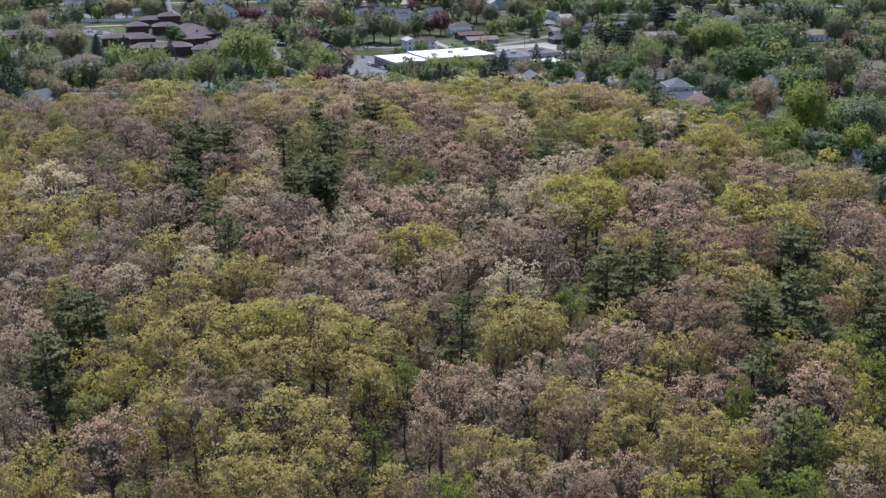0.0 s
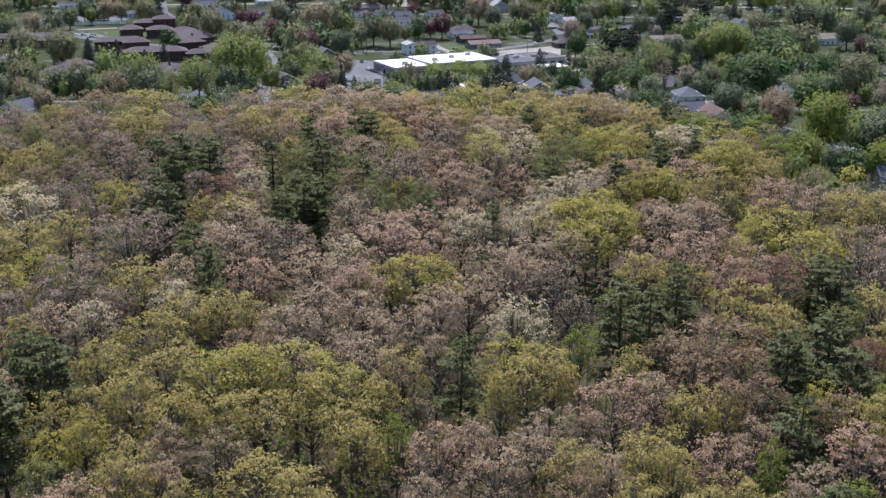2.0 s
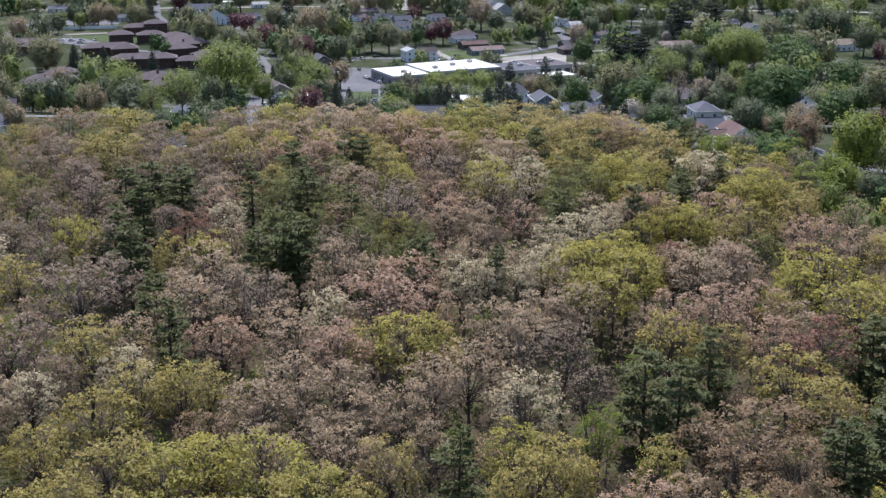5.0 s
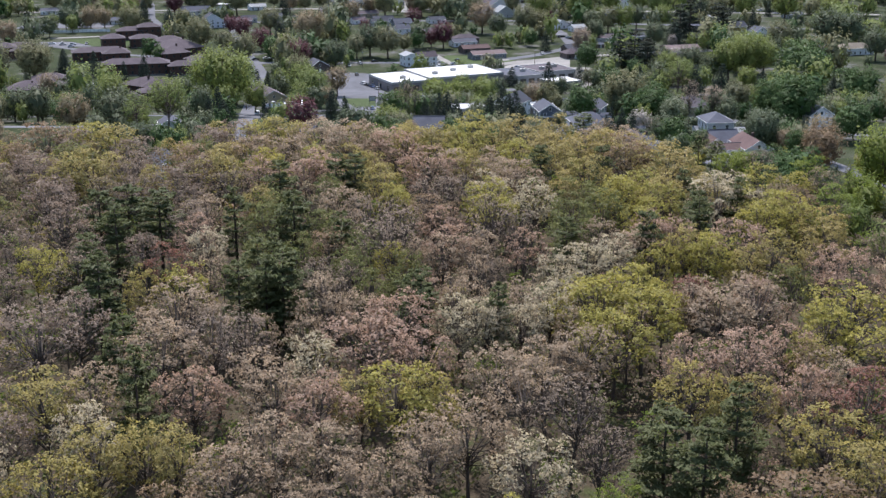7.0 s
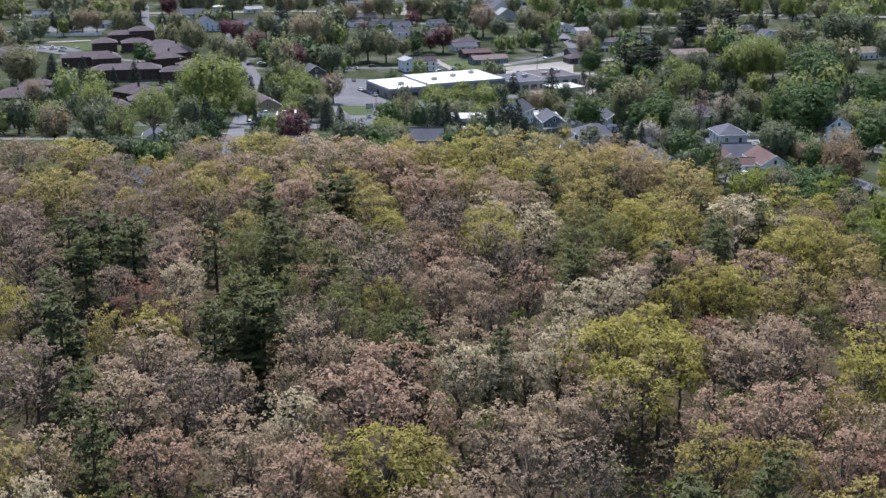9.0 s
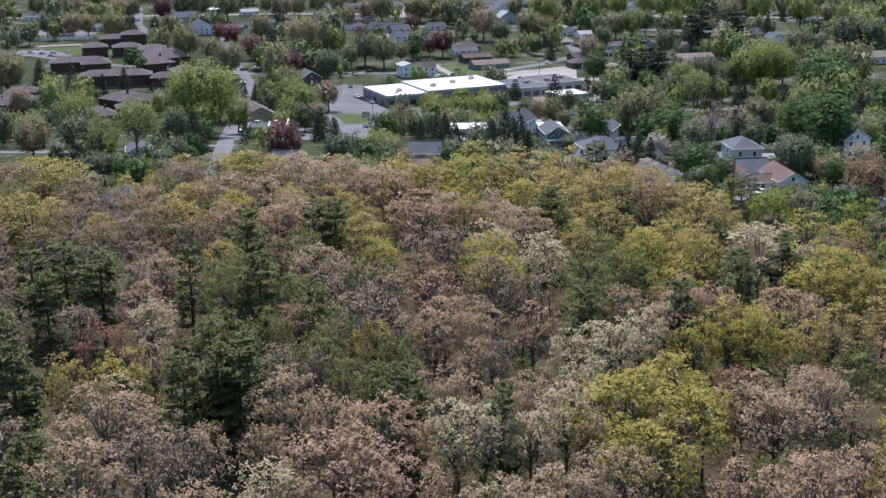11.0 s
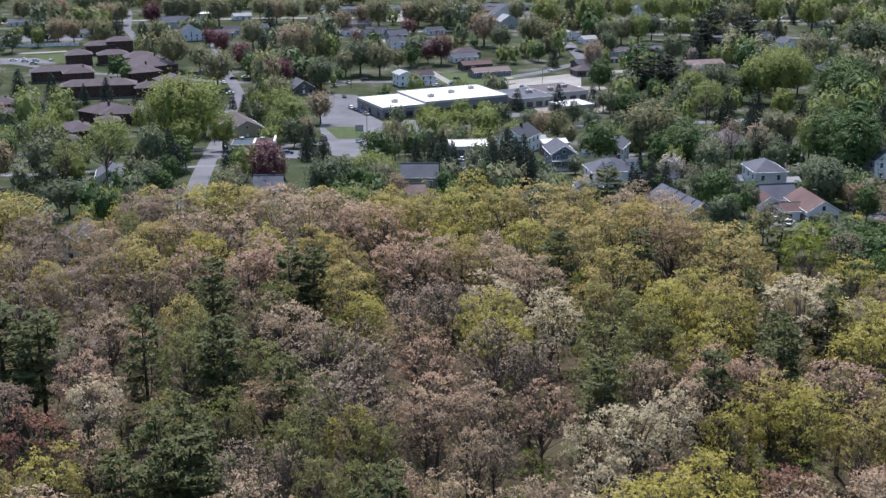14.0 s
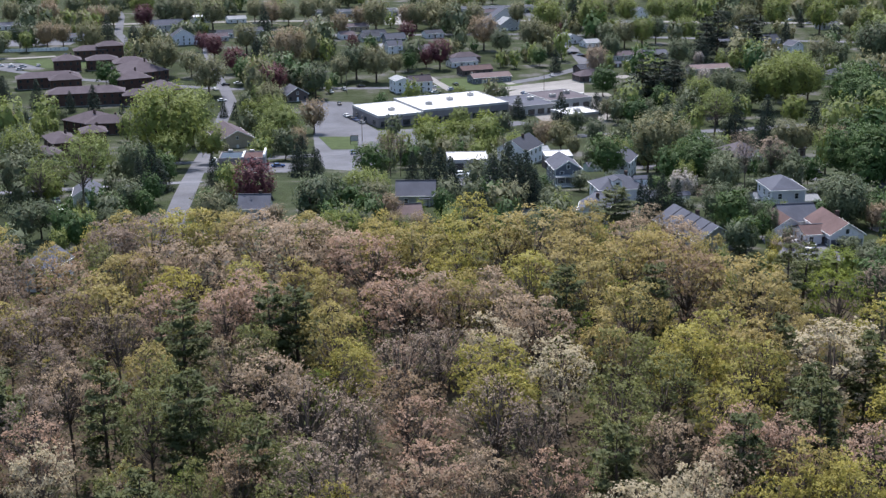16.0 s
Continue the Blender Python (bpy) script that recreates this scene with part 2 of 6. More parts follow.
def lot(name, points, mat, label, lift=0.05):
    """A paved area inside the outline."""
    bm = bmesh.new()
    bm.faces.new([bm.verts.new((*p, 0)) for p in points])
    bmesh.ops.triangulate(bm, faces=bm.faces)
    bmesh.ops.subdivide_edges(bm, edges=bm.edges, cuts=5, use_grid_fill=True)
    for v in bm.verts:
        v.co.z = ground_z(v.co.x, v.co.y) + lift
    bmesh.ops.recalc_face_normals(bm, faces=bm.faces)
    me = bpy.data.meshes.new(name)
    bm.to_mesh(me)
    bm.free()
    me.materials.append(mat)
    return tagged(new(name, me), label, "pavement", kind="structure")


lot("pavement_plaza", [(-68, 782), (-42, 776), (-37, 735), (-26, 706), (-6, 712), (34, 728), (40, 722), (-6, 690), (-12, 640), (-24, 578), (-37, 588), (-46, 640), (-52, 690), (-57, 745)], ASPHALT, "grey asphalt parking lot beside the flat-roofed shops")
lot("pavement_back", [(33, 802), (51, 828), (73, 830), (70, 796), (49, 786), (33, 779)], CONCRETE, "pale concrete yard behind the shops", 0.07)
lot("pavement_side", [(41, 745), (60, 800), (82, 798), (84, 767), (72, 726), (45, 727)], CONCRETE, "pale concrete yard between flat roofs", 0.06)
lot("pavement_drive", [(77, 460), (84, 460), (90, 452), (92, 440), (84, 430), (76, 440)], ASPHALT, "asphalt driveway in front of a garage")
lot("pavement_yard", [(5, 640), (20, 640), (20, 560), (16, 530), (6, 530), (3, 590)], ASPHALT, "asphalt yard beside a flat white roof")
lot("pavement_cars", [(64, 581), (62, 640), (88, 645), (80, 600), (74, 580)], ASPHALT, "asphalt lot with parked cars")
lot("pavement_shop", [(-80, 575), (-48, 575), (-44, 610), (-84, 625)], ASPHALT, "asphalt yard in front of a small shop")
lot("pavement_apartments", [(-262, 905), (-225, 905), (-222, 885), (-255, 880)], ASPHALT, "asphalt lot beside brown apartments")
strip("road_side", [(-58, 440), (-63, 468), (-67, 498), (-72, 536), (-84, 613), (-96, 718), (-101, 780), (-111, 820), (-122, 858), (-150, 980)], 5.8, ASPHALT, "grey side street coming down from the woods")
strip("road_cross", [(-240, 520), (-119, 522), (-88, 535), (-70, 545)], 6, ASPHALT, "grey street past a small gabled house", 0.08)
strip("road_main", [(-400, 560), (-110, 605), (-40, 640), (-10, 650), (60, 690), (112, 700), (240, 740), (420, 800)], 8, ASPHALT, "grey main street through the town", 0.09)
strip("road_back", [(20, 815), (53, 845), (80, 882), (78, 948), (70, 1020), (60, 1150)], 7, ASPHALT, "grey street past low houses", 0.08)
strip("road_east", [(104, 700), (113, 640), (108, 579), (112, 545), (140, 500), (200, 470)], 6, ASPHALT, "grey street below the pale blue house", 0.1)
strip("road_edge", [(108, 470), (116, 440), (122, 415), (150, 405), (240, 400)], 6, ASPHALT, "grey street at the edge of the woods", 0.08)
strip("road_far", [(-190, 960), (-218, 1034), (-240, 1131), (-277, 1253)], 5.5, ASPHALT, "grey far street", 0.06)
strip("road_cross_far", [(-420, 905), (-262, 895), (-200, 850), (-110, 815), (20, 816)], 6, ASPHALT, "grey street among brown apartments", 0.07)
strip("road_fence", [(-260, 922), (-244, 926), (-230, 932)], 5, CONCRETE, "pale concrete drive along the white fence", 0.09)
strip("road_drive", [(-8, 850), (5, 806)], 4.5, CONCRETE, "pale concrete driveway beside lawns", 0.13)
strip("road_drive", [(26, 849), (36, 824)], 4.5, CONCRETE, "pale concrete driveway before a low house", 0.13)
strip("road_east_back", [(24, 806), (78, 840), (130, 858), (230, 885)], 9, CONCRETE, "pale wide street behind the flat roofs", 0.11)
strip("road_north", [(66, 985), (87, 903), (90, 855)], 6, ASPHALT, "grey street between lawns", 0.12)
strip("road_far_east", [(-150, 1010), (-60, 1020), (60, 1020), (200, 985), (320, 960)], 8, ASPHALT, "grey far street among low houses", 0.05)
strip("road_top", [(-330, 1075), (-120, 1100), (60, 1095), (330, 1060)], 9, CONCRETE, "pale far street at the top of the town", 0.04)
lot("pavement_far", [(-44, 1160), (-28, 1160), (-26, 1075), (-42, 1075)], CONCRETE, "pale far parking lot", 0.08)
lot("pavement_far", [(28, 1190), (70, 1192), (74, 1160), (30, 1149)], CONCRETE, "pale lot before a long low building", 0.08)
lot("pavement_far", [(-300, 1000), (-235, 1010), (-235, 980), (-300, 972)], ASPHALT, "grey lot with parked cars behind the fence", 0.08)
lawn = lot("lawn", [(-34, 690), (-50, 690), (-41, 652), (-31, 653)], rough_surface("lawn_grass", (0.058, 0.08, 0.032), 0.2, 0.3, 3.0, 0.95), "mown green grass island in the lot", 0.14)
lawn["category"] = "lawn"
GRASS = bpy.data.materials["lawn_grass"]
lot("lawn", [(-3, 815), (0, 845), (30, 838), (42, 822), (20, 806)], GRASS, "mown green lawns before low houses", 0.10)["category"] = "lawn"
lot("lawn", [(-250, 915), (-205, 925), (-200, 885), (-222, 885)], GRASS, "mown green lawn before brown apartments", 0.12)["category"] = "lawn"
lot("lawn", [(86, 900), (74, 940), (100, 930), (110, 890)], GRASS, "mown green lawn by a back street", 0.12)["category"] = "lawn"

# ---- trees ----
rng = np.random.default_rng(7)


def unit(v):
    return v / np.maximum(np.linalg.norm(v, axis=-1, keepdims=True), 1e-9)


def leaves(points, normals, size, slim=0.6, jitter=0.6):
    """Small pointed leaf sprigs, one at each point."""
    n = len(points)
    normals = unit(normals + jitter * rng.normal(size=(n, 3)))
    a = unit(np.cross(normals, rng.normal(size=(n, 3))))
    b = np.cross(normals, a)
    s = (size * rng.uniform(0.6, 1.4, n))[:, None]
    tri = np.stack([points + a * s, points - a * s * 0.5 + b * s * slim, points - a * s * 0.5 - b * s * slim], 1)
    return tri.reshape(-1, 3)


def leaf_mesh(name, corners, normals=None):
    n = len(corners) // 3
    me = bpy.data.meshes.new(name)
    me.vertices.add(3 * n)
    me.vertices.foreach_set("co", corners.astype(np.float32).ravel())
    me.loops.add(3 * n)
    me.loops.foreach_set("vertex_index", np.arange(3 * n, dtype=np.int32))
    me.polygons.add(n)
    me.polygons.foreach_set("loop_start", np.arange(0, 3 * n, 3, dtype=np.int32))
    me.polygons.foreach_set("loop_total", np.full(n, 3, dtype=np.int32))
    me.update(calc_edges=True)
    if normals is not None:
        me.normals_split_custom_set_from_vertices(normals.tolist())
    me.materials.append(None)
    return me


def plain_mesh(name, data, mat):
    me = bpy.data.meshes.new(name)
    me.from_pydata(data[0], [], data[1])
    me.materials.append(mat)
    me.polygons.foreach_set("use_smooth", [True] * len(me.polygons))
    return me


def broadleaf(clumps, per_clump, size, base=0.40, twigs=3, low=-0.35, round_=0.74, each=6, jitter=0.9, limbs=True, heart=0.42, H=17.0, skirt=0.0, tight=1.0, inner=0):
    """Crown radius 5, height H: a forked trunk, limbs to each clump, and clumps of sprigs over a domed outline."""
    R = 5.0
    zb = H * base
    zc = zb + (H - zb) * heart
    up, down = H - zc, zc - zb
    wood = []
    lean = rng.normal(size=2) * 0.5
    fork = np.array([lean[0] * 0.5, lean[1] * 0.5, zb * rng.uniform(0.85, 1.05)])
    wood.append(tube([(0, 0, -0.4), (lean[0] * 0.2, lean[1] * 0.2, zb * 0.5), tuple(fork), (lean[0], lean[1], zc + up * 0.45)], [0.30, 0.24, 0.19, 0.06], 6))
    pts, nrm = [], []
    golden = math.pi * (3 - math.sqrt(5))
    off = rng.uniform(0, 7)
    squash = rng.uniform(0.85, 1.15)
    for i in range(clumps):
        s = low + (0.98 - low) * (i + 0.5) / clumps + rng.normal() * 0.06
        s = float(np.clip(s, -0.95, 0.98))
        ang = off + golden * i + rng.normal() * 0.35
        c = max(math.sqrt(max(0.0, 1 - s * s)), skirt if s < 0 else 0.0)
        k = round_ * rng.uniform(0.74, 1.12)
        rc = R * tight * rng.uniform(0.26, 0.40) * (1.0 if s > 0 else 0.85)
        centre = np.array([R * k * c * math.cos(ang) * squash, R * k * c * math.sin(ang) / squash, zc + (up if s > 0 else down) * k * s])
        start = fork + (np.array([lean[0], lean[1], zc]) - fork) * rng.uniform(0, 0.9)
        mid = start * 0.5 + centre * 0.5 + np.array([0, 0, -0.4]) + rng.normal(size=3) * 0.3
        if limbs:
            wood.append(tube([tuple(start), tuple(mid), tuple(centre)], [0.10, 0.07, 0.03], 3) if i % 2 else tube([tuple(start), tuple(centre)], [0.09, 0.03], 3))
        for _ in range(twigs):
            d = unit(rng.normal(size=3) + np.array([0, 0, 0.7]) + 0.8 * unit(centre - np.array([0, 0, zc])))
            wood.append(tube([tuple(mid * 0.35 + centre * 0.65), tuple(centre + d * rc * rng.uniform(0.7, 1.1))], [0.04, 0.012], 3))
        n = max(3, int(per_clump * rng.uniform(0.75, 1.25) * (rc / (0.33 * R * tight)) ** 2))
        out = unit(centre - np.array([0, 0, zc - 1]))
        d = unit(rng.normal(size=(n, 3)) + np.array([0, 0, 0.55]) + 0.5 * out)
        r = rc * rng.uniform(0.35, 1.0, n) ** 0.5
        lump = 1 + 0.25 * np.sin(3.1 * d[:, :1] + i) * np.cos(2.7 * d[:, 1:2] + 2 * i)
        tuft = centre + d * r[:, None] * lump * np.array([1.08, 1.08, 0.78])
        p = np.repeat(tuft, each, axis=0) + rng.normal(size=(n * each, 3)) * np.array([0.30, 0.30, 0.20]) * size / 0.33
        pts.append(p)
        nrm.append(np.repeat(d * 0.8 + out * 0.35 + np.array([0, 0, 0.25]), each, axis=0))
    pts, nrm = np.concatenate(pts), unit(np.concatenate(nrm))
    pts[:, 2] = np.minimum(pts[:, 2], H + 0.3)
    soft = np.repeat(unit(nrm + 0.18 * rng.normal(size=nrm.shape)), 3, axis=0)
    corners = leaves(pts, nrm, size, 0.55, jitter)
    if inner:
        d = unit(rng.normal(size=(inner, 3)))
        p = np.array([0, 0, zc]) + d * rng.uniform(0.3, 1.0, (inner, 1)) ** 0.4 * 0.76 * np.array([R, R, 1]) * np.where(d[:, 2:] > 0, np.array([[1, 1, up]]), np.array([[1, 1, down]]))
        corners = np.concatenate([corners, leaves(p, d, 0.8, 0.8, 0.2)])
        soft = np.concatenate([soft, np.repeat(d, 3, axis=0)])
    return merge(*wood), corners, soft


def brushy(sprays, per_spray, size, base=0.16, H=11.0, limbs=9, top=0.9, fine=1.0, shell=0.45, twigs=3, inner=110):
    """Crown radius 5, height H: limbs fan out of a low fork, and long sprays of small leaves follow them to an uneven outline."""
    R, zb = 5.0, H * base
    mid, half = zb + (H - zb) * 0.52, (H - zb) * 0.48
    fork = np.array([0, 0, zb + 0.08 * H])
    wood = [tube([(0, 0, -0.4), (0.05, 0.08, zb * 0.6), tuple(fork)], [0.36, 0.28, 0.24], 6)]
    turn, golden = rng.uniform(0, 7), math.pi * (3 - math.sqrt(5))
    bulge = rng.uniform(0, 6.3, 3)

    def outline(v, a):
        """Width of the crown at relative height v and bearing a, with lobes."""
        w = np.sqrt(np.maximum(0.0, 1 - np.abs(v) ** np.where(v < 0, 4.0, 2.2))) * (0.9 + 0.1 * v)
        return w * (1 + 0.14 * np.sin(2 * a + bulge[0] + 2 * v) + 0.10 * np.sin(5 * a + bulge[1] - 3 * v))

    tips = []
    for i in range(limbs):
        a, v = turn + golden * i + rng.normal() * 0.2, -0.25 + 1.15 * (i + 0.5) / limbs
        reach = R * 0.62 * float(outline(v, a))
        tip = np.array([reach * math.cos(a), reach * math.sin(a), mid + half * 0.78 * v])
        knee = fork * 0.5 + tip * 0.5 + np.array([0.12 * tip[0], 0.12 * tip[1], -0.05 * H])
        wood.append(tube([tuple(fork), tuple(knee), tuple(tip)], [0.17, 0.11, 0.05], 4))
        tips.append((knee, tip))
    pts, nrm = [], []
    for i in range(sprays):
        v = float(np.clip(-0.92 + 1.86 * (i + 0.5) / sprays + rng.normal() * 0.05, -0.96, 0.96))
        a = turn + golden * i * 1.7 + rng.normal() * 0.3
        k = rng.uniform(shell, 1.0) ** 0.6
        reach = R * k * float(outline(v, a)) * 0.94
        c = np.array([reach * math.cos(a), reach * math.sin(a), mid + half * top * v * (0.9 + 0.1 * k)])
        d = unit(c - fork * np.array([1, 1, 0.7]) + rng.normal(size=3) * 0.5)
        out = unit((c - np.array([0, 0, mid - 0.3 * half])) * np.array([1, 1, R / half]))
        if twigs and i % twigs == 0:
            knee, tip = min(tips, key=lambda q: float(np.sum((q[1] - c) ** 2)))
            wood.append(tube([tuple(tip * 0.6 + knee * 0.4), tuple(c + 0.3 * d)], [0.05, 0.015], 3))
        m = max(3, int(per_spray * rng.uniform(0.7, 1.3)))
        across = unit(np.cross(d, rng.normal(size=3)))
        along = rng.normal(size=(m, 1)) * 0.62
        p = c + d * along + (across * rng.normal(size=(m, 1)) + np.cross(d, across) * rng.normal(size=(m, 1))) * (0.36 - 0.1 * np.clip(along, -1, 1.5)) * fine
        pts.append(p)
        nrm.append(np.tile(out * 0.8 + np.array([0, 0, 0.35]), (m, 1)) + 0.5 * unit(p - c + 0.2 * out))
    pts, nrm = np.concatenate(pts), unit(np.concatenate(nrm))
    corners = [leaves(pts, nrm, size, 0.6, 0.45)]
    soft = [np.repeat(unit(nrm + 0.2 * rng.normal(size=nrm.shape)), 3, axis=0)]
    if inner:
        v, a, k = rng.uniform(-0.85, 0.8, inner), rng.uniform(0, 6.3, inner), 0.72 * rng.uniform(0.3, 1.0, inner) ** 0.5
        wide = R * k * outline(v, a)
        p = np.c_[wide * np.cos(a), wide * np.sin(a), mid + half * 0.8 * v]
        out = unit((p - np.array([0, 0, mid - 0.3 * half])) * np.array([1, 1, R / half]))
        corners.append(leaves(p, out, 0.85 * (110 / inner) ** 0.5, 0.8, 0.2))
        soft.append(np.repeat(out, 3, axis=0))
    return merge(*wood), np.concatenate(corners), np.concatenate(soft)


def pine(whorls, per_branch, size):
    """Crown radius 4, height 19: flat plumes of needles in separate tiers on a straight dark stem, wide below, thin and broken above."""
    H, R = 19.0, 4.0
    bend = rng.normal(size=2) * 0.35
    wood = [tube([(0, 0, -0.4), (bend[0] * 0.5, bend[1] * 0.5, H * 0.5), (bend[0], bend[1], H * 0.97)], [0.32, 0.22, 0.04], 6)]
    pts, nrm = [], []
    for w in range(whorls):
        f = (w + 0.5) / whorls
        z = H * (0.22 + 0.76 * f) + rng.normal() * 0.22
        stem = np.array([bend[0] * z / H, bend[1] * z / H, z])
        reach = R * (0.26 + 1.02 * (1 - f) ** 0.62) * min(1.0, 0.66 + 2.2 * f) * rng.uniform(0.82, 1.15)
        n, a0 = (6 if f < 0.8 else 4), rng.uniform(0, 6.3)
        for b in range(n):
            if rng.random() < 0.27:
                continue
            a = a0 + 2 * math.pi * b / n + rng.normal() * 0.28
            L = reach * rng.uniform(0.6, 1.18)
            d = np.array([math.cos(a), math.sin(a), 0])
            side = np.array([-d[1], d[0], 0])
            rise = 0.02 + 0.5 * f + rng.normal() * 0.06
            tip = stem + d * L + np.array([0, 0, rise * L])
            wood.append(tube([tuple(stem), tuple(tip)], [0.055, 0.012], 3))
            m = int(per_branch * (0.35 + 0.75 * L / R))
            t = rng.uniform(0.22, 1.04, m) ** 0.75
            wide = 0.42 * L * np.sin(np.pi * np.clip(t, 0.1, 0.9)) + 0.16
            p = stem + t[:, None] * (tip - stem) + side * (rng.normal(size=m) * wide * 0.75)[:, None]
            p[:, 2] += rng.normal(size=m) * 0.09 - 0.06 * (t * L) ** 1.2 * 0.35
            pts.append(p)
            nrm.append(np.tile([0, 0, 1.0], (m, 1)) + d * 0.35)
    pts, nrm = np.concatenate(pts), unit(np.concatenate(nrm))
    return merge(*wood), leaves(pts, nrm, size, 0.3, 0.55), np.repeat(unit(nrm + 0.25 * rng.normal(size=nrm.shape)), 3, axis=0)


def spruce(tiers, per_tier, size):
    """Crown radius 3, height 11: a drooping cone down to the ground."""
    H, R = 11.0, 3.0
    wood = [tube([(0, 0, -0.3), (0, 0, H * 0.97)], [0.2, 0.02], 6)]
    pts, nrm = [], []
    for w in range(tiers):
        f = (w + 0.5) / tiers
        z, reach = H * (0.06 + 0.93 * f), R * (1 - f) ** 0.62 + 0.12
        m = int(per_tier * (1.15 - f))
        a = rng.uniform(0, 2 * math.pi, m)
        lobes = 1 + 0.22 * np.sin(5 * a + w * 1.9) + rng.normal(size=m) * 0.06
        t = rng.uniform(0.2, 1.0, m) ** 0.45
        rr = reach * lobes * t
        pts.append(np.c_[rr * np.cos(a), rr * np.sin(a), z - 0.28 * rr + rng.normal(size=m) * 0.15])
        nrm.append(np.c_[np.cos(a), np.sin(a), np.full(m, 0.7)])
    pts, nrm = np.concatenate(pts), np.concatenate(nrm)
    return merge(*wood), leaves(pts, nrm, size, 0.45, 0.3)


def model(maker, bark, count, *args, **kw):
    made = []
    for _ in range(count):
        wood, *crown = maker(*args, **kw)
        made.append((plain_mesh("trunk", wood, bark), leaf_mesh("crown", *crown)))
    return made


FULL = model(broadleaf, BARK, 8, 40, 13, 0.23, base=0.32, twigs=0, low=-0.5, each=5, round_=0.82, heart=0.46, jitter=0.6, tight=0.86)
LOW = model(broadleaf, BARK, 6, 48, 14, 0.235, base=0.14, twigs=0, low=-0.62, each=5, round_=0.82, heart=0.5, jitter=0.6, tight=0.90)
AIRY = model(broadleaf, BARK, 8, 38, 12, 0.205, base=0.34, twigs=1, low=-0.45, each=5, round_=0.82, heart=0.46, jitter=0.65, tight=0.86)
BARE = model(broadleaf, BARK, 4, 30, 12, 0.15, base=0.34, twigs=5, low=-0.25, each=5, round_=0.80)
PINES = model(pine, DARK_BARK, 7, 10, 98, 0.50)
TOWN_ROUND = model(brushy, DARK_BARK, 8, 140, 14, 0.30, base=0.06, shell=0.6, limbs=5, twigs=0)
TOWN_AIRY = model(brushy, DARK_BARK, 7, 120, 19, 0.26, twigs=4, inner=60)
TOWN_BIG = model(broadleaf, DARK_BARK, 4, 95, 18, 0.17, base=0.08, twigs=0, low=-0.75, each=5, round_=0.86, heart=0.45, jitter=0.45, limbs=False, H=11.0, skirt=0.6, tight=0.66, inner=260)
TOWN_LUMPY = model(broadleaf, DARK_BARK, 6, 42, 11, 0.30, base=0.06, twigs=0, low=-0.75, each=5, round_=0.85, heart=0.45, jitter=0.45, limbs=False, H=11.0, skirt=0.6, tight=0.76, inner=220)
TOWN_BRUSH = model(brushy, DARK_BARK, 5, 200, 19, 0.22, fine=0.8, twigs=5, inner=150)
SPRUCES = model(spruce, DARK_BARK, 5, 18, 150, 0.30)
YOUNG = model(broadleaf, BARK, 4, 13, 6, 0.38, base=0.20, twigs=0, each=5, limbs=False)
BUSHY = model(brushy, DARK_BARK, 6, 46, 8, 0.48, base=0.0, H=9.0, limbs=2, twigs=0, shell=0.6, inner=50)
LITTLE = model(brushy, DARK_BARK, 6, 30, 6, 0.68, base=0.0, H=9.0, limbs=2, twigs=0, shell=0.6, inner=30)
SHRUBBY = model(brushy, DARK_BARK, 8, 70, 9, 0.38, base=0.0, H=9.0, limbs=3, twigs=0, shell=0.6, inner=60)
SIZES = {"broad": (17.0, 5.0), "town": (11.0, 5.0), "pine": (19.0, 4.0), "spruce": (11.0, 3.0)}
LABELS = {
    "pink_budding": "woodland tree with pinkish-grey budding crown",
    "grey_budding": "woodland oak with grey-tan budding crown",
    "cream_budding": "tree with pale cream young leaves",
    "mauve_budding": "woodland tree with dark mauve-grey budding crown",
    "tan_budding": "sparse tan-green budding tree",
    "brown_budding": "tree with brownish budding crown and dark limbs",
    "bare_grey": "nearly bare grey tree with fine twigs",
    "olive_flowering": "tree with olive-yellow spring flowers",
    "yellow_green": "tree with bright yellow-green young leaves",
    "golden": "tree with golden-yellow spring leaves",
    "russet": "tree with russet-red young leaves",
    "fresh_green": "slender tree with fresh green leaves",
    "dark_olive": "woodland tree with dull olive-green young leaves",
    "dull_olive": "town tree with dull olive-tan spring leaves",
    "mid_green": "tree with mid-green young leaves",
    "deep_green": "round tree in dense dark green leaf",
    "light_green": "spreading tree with light yellow-green leaves",
    "burgundy": "burgundy-leaved ornamental tree in the town",
    "white_pine": "tall dark green pine with tiered branches",
    "spruce": "dark green conical spruce",
    "blossom": "small tree in pale blossom",
}
NAMES = {k: "oak_tree" for k in LEAF}
NAMES.update({k: "maple_tree" for k in ("dull_olive", "olive_flowering", "yellow_green", "golden", "russet")})
NAMES.update({k: "leafy_tree" for k in ("dark_olive", "fresh_green", "mid_green", "deep_green", "light_green")})
NAMES.update(burgundy="plum_tree", white_pine="pine_tree", spruce="spruce_tree", blossom="blossom_tree")
planted, kinds_at = [], []
pick = random.Random(11)


def grow(kind, x, y, h, r, models, shape, group):
    trunk_me, crown_me = models[pick.randrange(len(models))]
    name = NAMES[kind]
    tree = new(name)
    H, R = SIZES[shape]
    tree.matrix_basis = Matrix.LocRotScale((x, y, ground_z(x, y)), Euler((0, 0, pick.uniform(0, 6.28))), (r / R, r / R, h / H))
    tagged(tree, LABELS[kind], "tree", group)
    trunk = new("trunk", trunk_me)
    trunk.parent = tree
    crown = new("crown", crown_me)
    crown.parent = tree
    crown.material_slots[0].link = "OBJECT"
    crown.material_slots[0].material = LEAF[kind]
    planted.append((x, y, r))
    if group == "woodland trees":
        kinds_at.append((kind, x, y))
    return tree


